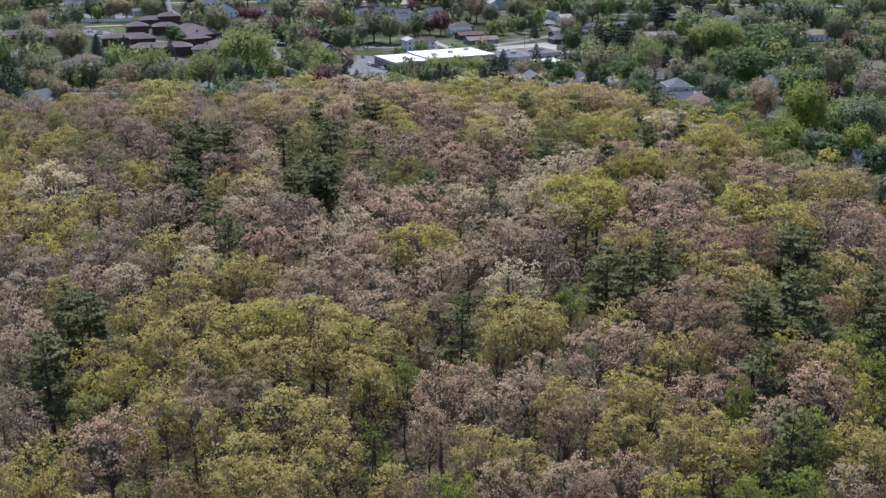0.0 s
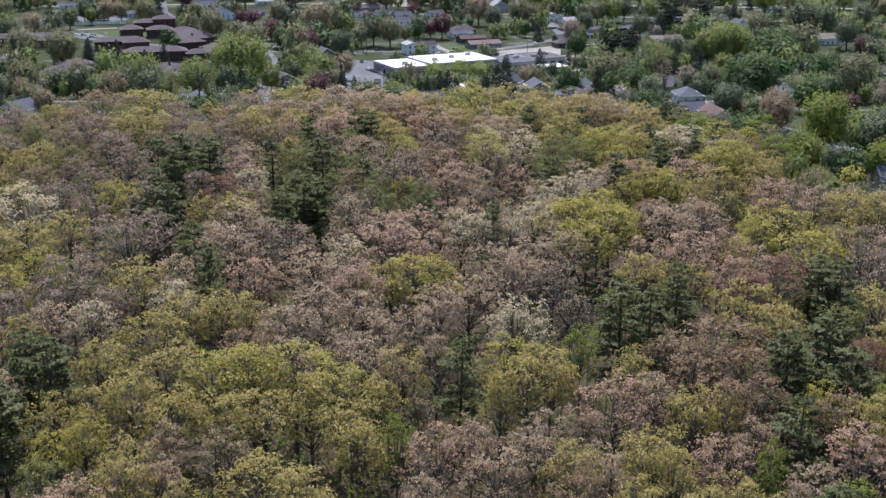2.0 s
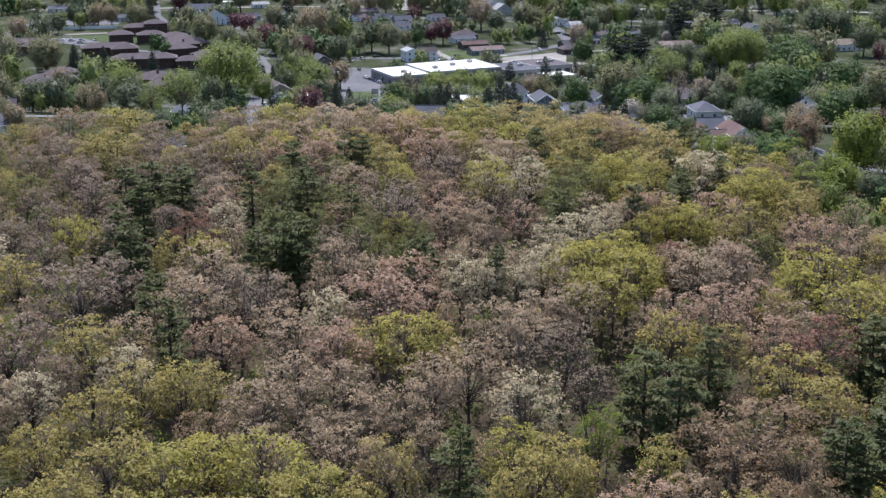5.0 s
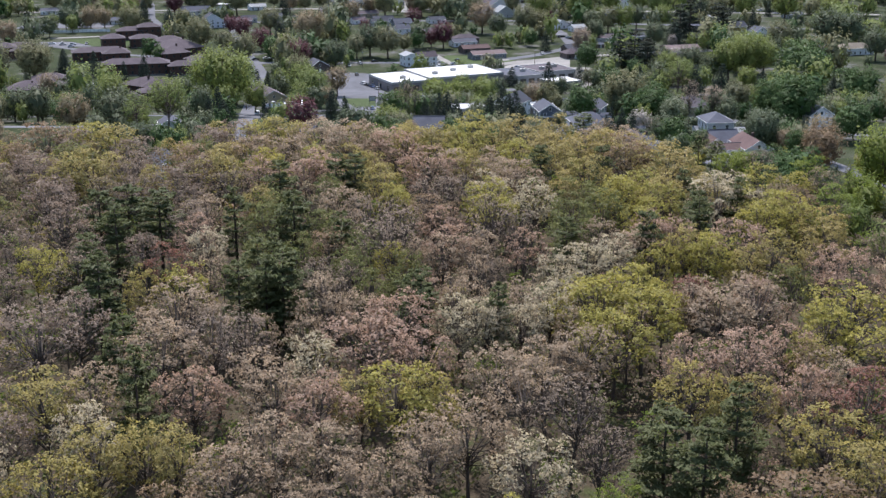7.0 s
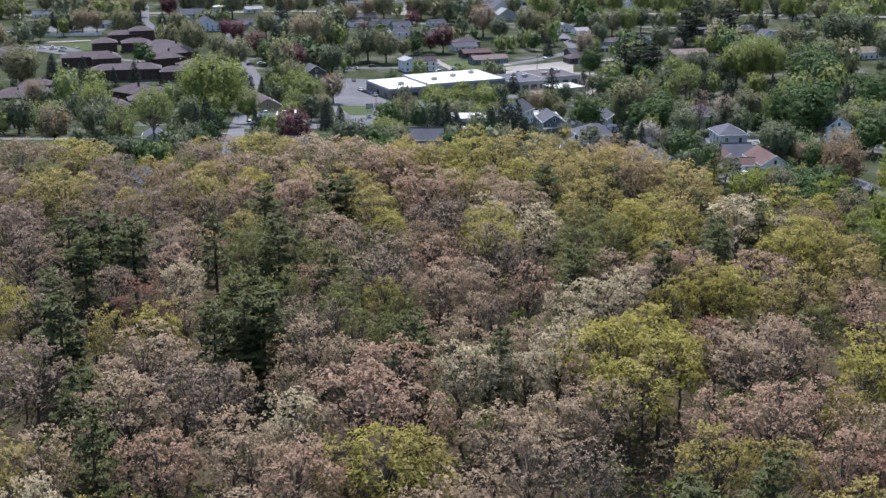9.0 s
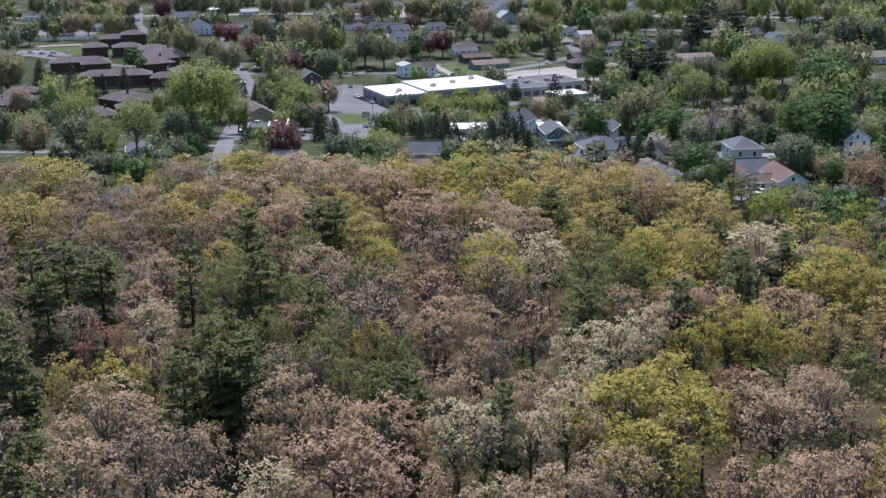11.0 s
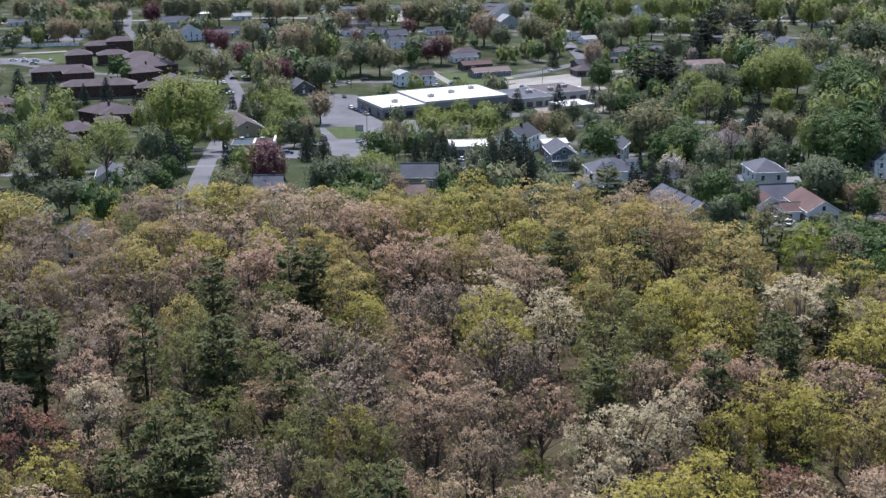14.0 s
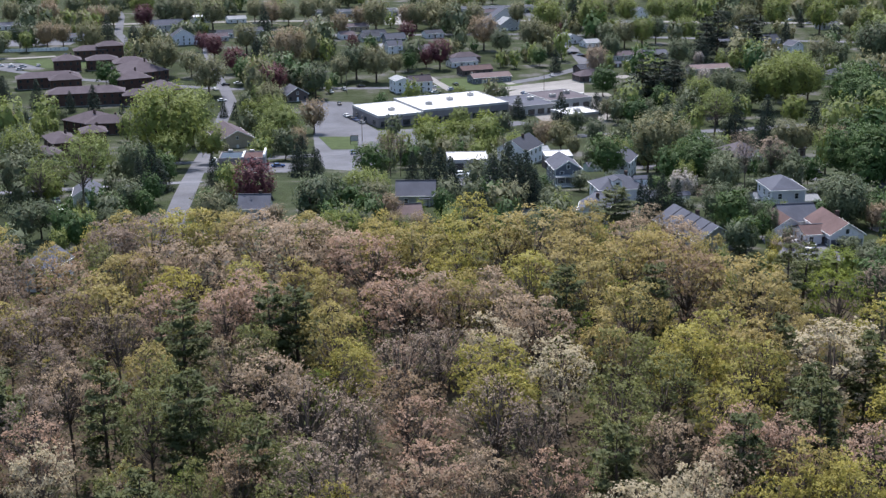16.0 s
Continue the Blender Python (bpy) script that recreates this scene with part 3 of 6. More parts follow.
def woodland(family, *trees):
    for x, y, h, r in trees:
        kind = "mauve_budding" if family in ("grey_budding", "pink_budding") and x < -48 and y > 225 else family
        if kind == "white_pine":
            grow(kind, x, y, h, r * 1.12, PINES, "pine", "woodland trees")
        elif kind == "bare_grey":
            grow(kind, x, y, h, r * 1.08, BARE, "broad", "woodland trees")
        elif kind in ("grey_budding", "pink_budding", "brown_budding", "tan_budding", "russet", "mauve_budding"):
            grow(kind, x, y, h, r * 1.18, LOW if y > 365 else AIRY if pick.random() < 0.75 else FULL, "broad", "woodland trees")
        else:
            grow(kind, x, y, h, r * 1.18, LOW if y > 340 else FULL, "broad", "woodland trees")


def high_crowned(kind, *trees):
    """Town trees with a high crown over a clear stem."""
    for x, y, h, r in trees:
        grow(kind, x, y, h, r, AIRY, "broad", "town trees")


SIDE_X, SIDE_Y = [-58, -63, -67, -72, -84, -96], [440, 468, 498, 536, 613, 718]


def town(kind, *trees):
    for x, y, h, r in trees:
        r *= 1.0 if kind in ("white_pine", "spruce", "bare_grey") else 1.1
        if abs(x - np.interp(y, SIDE_Y, SIDE_X)) < 4.5 + 0.4 * r and y < 560:
            continue
        if kind == "white_pine":
            grow("spruce", x, y, h, r * 1.1, SPRUCES, "spruce", "town trees")
        elif kind == "spruce":
            grow(kind, x, y, h, r, SPRUCES, "spruce", "town trees")
        elif r > 7.0:
            grow(kind, x, y, h, r, TOWN_BIG if kind == "deep_green" else TOWN_BRUSH, "town", "town trees")
        elif kind == "deep_green" or (kind == "mid_green" and pick.random() < 0.35):
            grow(kind, x, y, h, r, TOWN_LUMPY, "town", "town trees")
        elif kind in ("bare_grey",):
            grow(kind, x, y, h, r, BARE, "broad", "town trees")
        elif kind in ("tan_budding", "dull_olive", "brown_budding", "light_green", "fresh_green") or (kind == "mid_green" and pick.random() < 0.5):
            grow(kind, x, y, h, r, TOWN_AIRY, "town", "town trees")
        else:
            grow(kind, x, y, h, r, TOWN_ROUND, "town", "town trees")


# ---- woodland: x, y, height and crown radius of each tree ----
woodland("pink_budding",
    (23.4, 149.1, 15.4, 3.2), (-45.0, 157.0, 17.2, 5.4), (36.5, 173.1, 15.8, 4.1), (-0.3, 173.3, 16.8, 4.3), (54.7, 173.5, 17.6, 4.5),
    (24.1, 186.3, 17.7, 5.7), (-69.1, 229.8, 16.6, 4.8), (-15.6, 236.9, 17.3, 4.9), (-65.9, 238.3, 18.7, 6.0), (-33.6, 241.4, 16.6, 4.4),
    (52.8, 242.4, 17.1, 4.4), (-1.6, 251.6, 17.4, 4.6), (45.4, 251.7, 17.8, 5.7), (38.6, 252.5, 16.7, 4.6), (53.3, 257.2, 16.8, 4.7),
    (-9.8, 257.5, 18.1, 6.4), (-61.7, 259.3, 19.6, 7.1), (88.1, 259.8, 17.1, 5.3), (-5.3, 266.9, 18.2, 5.4), (-57.8, 269.1, 17.4, 5.5))
woodland("pink_budding",
    (-1.7, 284.3, 15.2, 3.3), (55.0, 285.2, 15.3, 3.6), (73.6, 288.6, 18.7, 5.9), (71.7, 298.4, 16.1, 3.8), (16.7, 303.8, 16.5, 3.8),
    (2.3, 305.6, 16.9, 4.8), (57.6, 310.4, 17.6, 4.9), (46.3, 313.6, 16.6, 4.0), (41.7, 316.0, 16.3, 4.5), (0.6, 318.6, 16.6, 4.3),
    (-30.4, 361.6, 17.0, 4.8), (-41.5, 363.0, 16.3, 4.2), (-2.8, 364.3, 17.9, 6.1), (-27.3, 366.5, 16.9, 4.9), (-11.1, 387.9, 18.4, 5.9),
    (-52.9, 405.0, 17.5, 5.3), (-60.0, 406.0, 16.9, 5.3))
woodland("olive_flowering",
    (-21.1, 143.0, 16.0, 3.5), (-25.5, 144.5, 16.4, 3.5), (-53.9, 145.6, 15.3, 3.2), (-49.0, 145.6, 15.3, 2.8), (-18.0, 147.1, 16.2, 3.9),
    (-6.7, 147.5, 14.8, 3.0), (-52.0, 152.5, 16.4, 4.0), (-26.0, 152.8, 16.6, 4.8), (56.4, 152.9, 16.3, 3.7), (-14.3, 153.3, 16.0, 3.7),
    (35.9, 153.5, 16.0, 4.1), (10.0, 153.5, 15.3, 3.3), (4.9, 154.9, 16.2, 3.7), (31.3, 156.9, 16.3, 3.8), (39.7, 157.3, 15.7, 3.4),
    (55.6, 157.7, 16.7, 3.8), (23.9, 158.4, 16.8, 3.8), (-40.8, 159.8, 14.4, 2.3), (-17.2, 161.1, 17.7, 4.6), (36.0, 162.0, 16.1, 3.9))
woodland("olive_flowering",
    (-31.4, 162.7, 14.6, 2.7), (-22.2, 164.4, 16.9, 5.1), (-39.8, 166.0, 16.1, 3.6), (29.4, 169.3, 15.8, 3.6), (16.7, 170.6, 15.7, 4.2),
    (27.5, 172.8, 16.9, 4.1), (-40.6, 173.5, 15.3, 3.7), (-10.2, 174.8, 16.4, 3.7), (-12.2, 180.6, 16.6, 4.3), (58.2, 182.8, 16.0, 3.4),
    (-24.6, 184.8, 16.7, 4.8), (-29.9, 185.2, 16.0, 4.3), (-36.9, 185.5, 16.8, 4.4), (35.4, 185.8, 16.8, 3.9), (-54.6, 186.1, 15.9, 3.1),
    (61.1, 186.9, 15.8, 3.9), (-17.9, 187.2, 17.5, 4.4), (39.5, 188.8, 14.8, 3.1), (-9.3, 190.0, 16.0, 3.6), (-44.0, 190.2, 17.2, 4.5))
woodland("olive_flowering",
    (-48.7, 191.1, 15.2, 3.6), (8.6, 191.5, 16.1, 2.7), (13.0, 195.3, 18.4, 4.8), (-40.3, 199.2, 17.9, 5.1), (16.3, 199.3, 16.6, 4.2),
    (-5.9, 199.6, 16.8, 3.7), (28.6, 200.4, 16.2, 3.2), (-52.1, 206.1, 15.8, 3.8), (-67.2, 215.5, 16.1, 3.6), (73.4, 215.6, 16.0, 4.0),
    (-46.3, 215.8, 16.5, 5.0), (55.3, 219.7, 16.6, 4.6), (-42.3, 221.9, 17.1, 4.6), (-32.1, 222.0, 16.7, 4.1), (-36.6, 224.7, 16.2, 4.7),
    (52.0, 228.1, 17.8, 5.2), (75.8, 230.3, 16.8, 4.8), (-53.8, 238.0, 17.4, 5.4), (-0.4, 240.7, 16.8, 4.4), (-10.4, 241.3, 15.4, 3.9))
woodland("olive_flowering",
    (36.0, 241.5, 17.2, 4.4), (45.0, 242.5, 15.5, 3.9), (56.4, 254.8, 16.5, 3.5), (-87.7, 259.1, 17.9, 5.9), (-80.5, 262.9, 17.3, 5.4),
    (-75.7, 272.1, 16.7, 4.3), (21.4, 277.0, 15.3, 2.8), (-96.1, 278.1, 17.7, 5.0), (91.2, 282.0, 18.1, 5.1), (87.0, 285.4, 17.9, 5.8),
    (-50.8, 285.6, 15.8, 2.9), (56.2, 297.6, 15.6, 3.5), (62.4, 302.3, 17.4, 4.8), (47.2, 307.8, 16.6, 3.9), (-13.0, 351.8, 17.0, 4.6),
    (-64.7, 358.4, 16.0, 3.6), (33.4, 361.9, 17.5, 4.8), (-51.0, 362.1, 18.4, 5.4), (-79.4, 364.2, 19.0, 6.1), (-87.1, 365.2, 17.8, 6.1))
woodland("olive_flowering",
    (7.0, 366.8, 16.8, 4.3), (28.3, 372.6, 17.1, 4.5), (-0.7, 395.5, 17.9, 5.4), (-7.4, 395.6, 17.0, 5.4), (-84.7, 401.9, 17.9, 6.2),
    (14.4, 403.3, 17.1, 5.5), (-40.2, 409.0, 17.6, 5.6))
woodland("grey_budding",
    (6.7, 144.3, 16.4, 3.5), (18.6, 144.6, 16.2, 3.2), (50.4, 145.2, 16.0, 3.5), (15.2, 145.6, 16.5, 3.9), (-1.9, 162.3, 15.7, 2.7),
    (44.0, 162.8, 14.9, 3.1), (47.2, 166.5, 15.8, 3.2), (6.9, 168.4, 16.0, 4.4), (20.6, 169.4, 16.1, 3.2), (-35.8, 170.1, 14.4, 2.8),
    (11.9, 172.8, 16.4, 3.7), (3.9, 177.4, 15.9, 2.9), (-36.5, 178.3, 15.4, 2.5), (43.0, 180.3, 14.9, 3.0), (14.2, 181.3, 15.0, 3.4),
    (-66.9, 189.2, 17.3, 4.4), (30.0, 190.4, 16.5, 3.6), (-65.6, 196.8, 15.3, 3.7), (-7.8, 199.9, 15.3, 3.4), (-71.6, 201.4, 17.7, 4.7))
woodland("grey_budding",
    (-11.7, 202.6, 16.7, 4.7), (-22.8, 205.3, 16.2, 3.4), (-16.0, 210.5, 15.3, 3.5), (-9.3, 215.2, 16.0, 4.5), (-75.1, 215.3, 16.7, 4.5),
    (-4.4, 215.6, 16.9, 4.0), (-24.5, 217.9, 16.8, 5.0), (-63.5, 220.7, 16.7, 4.1), (-20.0, 223.7, 17.2, 5.1), (-0.4, 223.9, 17.5, 4.6),
    (-13.8, 224.1, 16.4, 4.6), (-75.5, 226.7, 17.0, 5.2), (-56.4, 229.7, 16.0, 3.8), (4.9, 230.2, 16.8, 4.8), (-83.5, 238.5, 16.9, 3.9),
    (12.7, 239.7, 18.1, 5.5), (-21.3, 240.5, 17.3, 4.9), (-48.0, 242.1, 16.4, 4.4), (8.6, 247.3, 16.9, 5.1), (-25.4, 248.3, 16.0, 4.5))
woodland("grey_budding",
    (57.7, 249.9, 16.1, 4.6), (16.7, 251.2, 17.1, 5.1), (-41.1, 255.3, 17.8, 5.8), (22.8, 255.7, 17.7, 4.7), (-20.8, 267.4, 14.4, 2.6),
    (-27.4, 267.5, 14.4, 2.6), (21.1, 267.6, 15.3, 2.2), (-46.6, 267.8, 15.6, 3.0), (31.3, 270.0, 15.2, 3.0), (-40.9, 270.9, 18.4, 6.7),
    (-16.0, 271.1, 16.0, 3.0), (-12.1, 272.2, 16.4, 3.4), (46.4, 272.6, 17.4, 5.5), (-39.4, 275.6, 15.4, 3.4), (-18.0, 276.4, 17.7, 5.0),
    (53.4, 277.5, 17.6, 5.6), (11.0, 277.9, 15.4, 3.5), (43.5, 278.1, 16.8, 4.5), (4.1, 280.5, 16.1, 4.2), (15.4, 281.0, 15.4, 3.6))
woodland("grey_budding",
    (79.5, 286.0, 17.6, 4.5), (7.1, 293.0, 15.2, 3.0), (-40.3, 293.7, 15.1, 3.1), (-4.4, 301.2, 15.7, 3.4), (0.9, 301.7, 16.3, 4.0),
    (6.5, 302.0, 15.4, 3.6), (8.1, 306.5, 16.0, 3.9), (37.4, 307.3, 16.2, 3.9), (31.6, 316.4, 15.4, 3.6), (-74.3, 320.6, 18.0, 5.2),
    (-19.4, 331.6, 17.0, 4.8), (-47.9, 333.9, 15.4, 3.8), (-83.6, 339.4, 17.5, 5.0), (-53.0, 342.4, 15.2, 3.4), (-67.0, 349.0, 16.1, 4.0),
    (18.4, 352.0, 17.5, 4.6), (-58.9, 354.2, 16.4, 4.7), (15.0, 354.8, 16.9, 4.1), (-55.3, 359.4, 17.1, 4.1), (2.1, 365.9, 17.1, 4.9))
woodland("grey_budding",
    (11.8, 366.1, 17.2, 4.9), (-92.8, 367.7, 17.7, 4.9), (-39.8, 386.0, 18.2, 5.9), (-47.7, 386.2, 16.4, 4.2), (-75.9, 388.8, 17.4, 4.6),
    (-23.4, 393.8, 19.2, 6.7), (-16.8, 394.7, 18.1, 6.0), (-95.7, 401.4, 17.7, 5.5), (-31.1, 402.8, 18.4, 6.2))
woodland("fresh_green",
    (1.1, 143.1, 15.4, 3.1), (38.1, 143.8, 15.3, 2.8), (45.3, 144.5, 16.1, 3.2), (50.2, 160.0, 16.4, 3.8), (43.1, 172.8, 15.2, 2.0),
    (-5.9, 179.9, 15.0, 2.4), (66.0, 181.7, 15.6, 2.6), (64.5, 192.4, 15.6, 3.2), (22.1, 211.3, 15.8, 2.7), (84.5, 340.4, 16.9, 4.5),
    (87.6, 372.7, 15.9, 4.0), (70.2, 375.8, 16.2, 4.0))
woodland("brown_budding",
    (-3.7, 143.1, 15.8, 3.1), (-34.0, 145.1, 14.8, 2.8), (16.7, 161.9, 16.4, 3.5), (55.8, 187.0, 16.4, 3.5), (39.8, 190.8, 16.6, 3.6),
    (46.2, 191.0, 16.2, 3.6), (45.2, 199.8, 16.9, 4.7), (37.8, 199.9, 16.7, 4.2), (43.0, 208.0, 18.7, 7.2), (-30.6, 210.5, 15.5, 3.9),
    (35.8, 211.0, 15.4, 3.5), (-20.4, 306.2, 15.8, 3.7), (-20.5, 310.1, 14.9, 3.4), (-0.9, 324.5, 17.7, 4.7), (76.5, 339.5, 16.1, 4.4),
    (-59.4, 373.2, 17.3, 5.6), (45.2, 377.6, 18.5, 5.7), (-104.0, 405.8, 19.0, 6.3))
woodland("bare_grey",
    (26.8, 147.7, 15.3, 3.2), (-57.2, 163.4, 15.5, 3.1), (-61.0, 170.6, 16.2, 3.6), (22.3, 224.7, 16.4, 4.1), (19.1, 236.5, 17.5, 5.4),
    (78.5, 243.4, 18.2, 5.6), (80.6, 258.3, 18.8, 5.9), (-33.4, 258.8, 18.3, 5.9), (-28.8, 259.9, 17.6, 4.7), (-20.2, 287.0, 17.0, 4.4),
    (-15.2, 287.9, 15.9, 3.0), (10.2, 293.0, 15.5, 3.0), (-63.9, 293.3, 17.1, 5.3), (-8.8, 303.8, 19.4, 6.4), (-7.0, 318.0, 17.5, 4.6),
    (15.5, 318.6, 16.5, 4.1), (10.5, 320.8, 18.1, 5.2), (-13.3, 321.9, 17.8, 5.7), (-1.2, 338.1, 18.4, 5.5), (3.3, 343.3, 17.2, 4.5))
woodland("bare_grey",
    (-45.8, 353.2, 16.3, 4.7), (-72.3, 365.0, 16.3, 4.9), (76.7, 376.6, 16.7, 4.0))
woodland("yellow_green",
    (28.0, 142.3, 16.2, 3.8), (61.3, 173.4, 15.6, 2.5), (-51.5, 177.5, 14.7, 2.9), (-48.0, 180.5, 15.2, 3.0), (-14.7, 191.3, 17.2, 4.9),
    (54.5, 192.1, 14.9, 2.7), (-33.3, 196.1, 17.4, 5.5), (-21.6, 198.3, 18.5, 5.5), (-28.1, 198.8, 17.9, 5.1), (10.1, 204.7, 16.2, 3.8),
    (-4.8, 239.7, 17.7, 5.5), (-78.8, 241.0, 15.9, 4.4), (70.9, 257.4, 17.3, 5.9), (28.0, 261.2, 17.2, 5.3), (24.8, 265.9, 15.6, 2.9),
    (62.4, 266.6, 17.2, 4.2), (33.9, 271.2, 17.7, 6.1), (68.7, 272.9, 18.4, 6.8), (26.8, 274.6, 18.7, 6.8), (38.0, 277.0, 15.5, 3.5))
woodland("yellow_green",
    (27.9, 279.0, 16.4, 4.6), (34.3, 283.8, 17.5, 4.7), (-43.6, 288.6, 15.5, 4.0), (-68.4, 295.6, 15.8, 3.3), (-8.1, 298.7, 15.4, 3.2),
    (50.0, 300.8, 16.8, 4.0), (40.6, 301.0, 15.2, 3.2), (46.6, 303.2, 15.8, 3.2), (51.5, 304.7, 16.1, 4.3), (64.8, 323.8, 16.8, 4.7),
    (73.6, 325.1, 16.5, 4.2), (42.2, 326.2, 16.1, 4.2), (11.3, 328.4, 16.4, 4.5), (70.9, 331.1, 16.9, 4.8), (68.4, 333.9, 17.5, 5.4),
    (10.9, 335.1, 17.7, 4.9), (47.2, 337.1, 17.2, 4.4), (38.5, 340.3, 16.9, 4.3), (-9.1, 342.0, 15.5, 3.9), (39.4, 344.4, 16.9, 4.5))
woodland("yellow_green",
    (45.4, 353.8, 15.8, 4.2), (-40.6, 373.4, 16.4, 4.4), (18.5, 377.0, 17.8, 5.1), (6.0, 395.6, 18.1, 5.4), (-91.8, 407.2, 18.9, 6.3),
    (-47.3, 409.7, 17.6, 5.6), (9.2, 424.3, 17.0, 4.4))
woodland("white_pine",
    (46.1, 155.7, 18.6, 3.5), (47.8, 178.9, 18.8, 3.9), (-60.3, 183.2, 18.6, 4.3), (71.3, 196.6, 17.7, 3.5), (60.5, 197.4, 18.0, 4.1),
    (2.9, 200.5, 17.8, 3.4), (-58.3, 200.6, 18.2, 4.3), (52.3, 201.8, 18.5, 4.1), (-63.3, 204.8, 17.3, 3.6), (59.8, 207.5, 19.2, 4.9),
    (75.8, 214.9, 17.7, 3.7), (34.3, 221.2, 18.3, 3.7), (30.5, 227.9, 17.6, 4.1), (40.6, 231.6, 18.0, 3.3), (68.9, 232.2, 19.0, 3.9),
    (67.2, 237.8, 18.3, 4.3), (-42.3, 243.8, 18.3, 3.2), (-47.6, 258.7, 17.8, 3.4), (10.0, 271.8, 17.5, 3.4), (-3.5, 275.3, 18.1, 3.2))
woodland("white_pine",
    (-2.4, 281.2, 17.2, 3.2), (-33.6, 281.3, 18.0, 3.5), (-29.2, 283.7, 17.8, 3.3), (-58.2, 284.1, 18.8, 4.0), (-27.1, 287.8, 18.1, 4.6),
    (-31.7, 293.0, 18.4, 3.4), (-63.3, 297.0, 17.9, 3.5), (-29.1, 297.3, 17.9, 3.2), (-18.5, 309.6, 17.9, 3.2), (25.0, 309.8, 17.1, 3.2),
    (39.8, 310.4, 18.4, 3.2), (-62.9, 316.4, 18.2, 3.8), (52.2, 320.6, 18.4, 3.2), (-28.5, 322.4, 18.7, 3.9), (-56.3, 325.6, 18.4, 4.6),
    (53.0, 327.0, 17.9, 3.2), (-41.3, 327.2, 18.1, 3.5), (-63.8, 330.0, 18.3, 4.5), (-70.2, 331.5, 17.6, 4.0), (63.6, 338.6, 17.5, 3.2))
woodland("white_pine",
    (53.3, 345.6, 17.3, 3.2), (-35.5, 350.4, 18.0, 3.8), (-18.9, 355.7, 18.0, 3.6), (-23.1, 357.4, 17.5, 3.4), (23.7, 369.0, 17.4, 3.4),
    (38.8, 372.0, 17.0, 3.2), (63.1, 380.9, 18.1, 3.2))
woodland("cream_budding",
    (12.8, 219.5, 16.9, 4.6), (-58.0, 223.3, 15.8, 4.1), (-45.9, 230.3, 16.1, 4.2), (-17.7, 251.8, 16.7, 4.6), (8.0, 268.1, 16.2, 3.3),
    (4.4, 268.2, 17.0, 4.3), (14.1, 269.0, 16.2, 3.7), (19.2, 272.7, 17.1, 4.3), (-88.1, 281.3, 19.7, 7.4), (21.8, 296.2, 15.4, 3.3),
    (27.6, 297.8, 16.9, 4.7), (32.7, 301.5, 16.3, 3.8), (-43.7, 307.4, 16.2, 3.6),
    (19.6, 335.3, 17.4, 4.9), (60.3, 341.6, 18.5, 6.5), (11.3, 347.5, 16.2, 4.6))
woodland("pink_budding", (-46.7, 313.4, 16.7, 3.8), (-50.0, 323.1, 16.3, 4.2))
woodland("russet",
    (67.0, 210.5, 15.2, 2.9), (59.6, 238.3, 18.0, 5.5), (44.0, 284.8, 15.3, 3.6), (-48.0, 296.3, 16.9, 4.2))
woodland("golden",
    (74.9, 312.2, 16.6, 4.5), (76.9, 322.1, 17.2, 4.1), (48.6, 343.3, 17.7, 4.8), (27.4, 348.8, 15.9, 3.9), (55.3, 363.4, 17.8, 4.8),
    (53.1, 371.9, 18.8, 6.2), (-52.9, 386.1, 16.2, 4.6), (25.7, 388.4, 17.5, 5.9), (36.2, 389.0, 17.5, 5.9), (42.9, 389.6, 17.5, 5.9),
    (-69.3, 397.4, 14.7, 3.0), (21.3, 405.0, 18.3, 6.9), (30.5, 415.0, 17.4, 4.6))
woodland("deep_green",
    (80.3, 371.0, 14.5, 4.2))
woodland("yellow_green", (80.1, 356.8, 15.6, 4.2), (72.9, 358.6, 16.3, 4.3))
woodland("tan_budding", (86.7, 358.9, 15.5, 3.8), (74.5, 348.0, 15.5, 3.8))
woodland("dark_olive",
    (-11.2, 284.6, 15.5, 2.9), (-6.2, 286.2, 14.6, 2.9), (-16.1, 293.6, 15.9, 3.1), (-5.2, 295.0, 15.6, 2.8), (-14.7, 298.5, 15.9, 3.1),
    (-24.8, 302.6, 16.3, 3.2), (-32.8, 302.8, 16.0, 3.2), (-14.5, 309.8, 15.5, 3.6), (25.6, 316.9, 15.7, 3.9), (-20.4, 320.0, 15.1, 3.0),
    (-24.8, 322.4, 15.6, 3.7), (-34.2, 322.8, 15.9, 3.7), (27.4, 325.0, 17.5, 4.7), (34.6, 332.8, 16.1, 4.3), (30.3, 344.0, 16.0, 4.5))

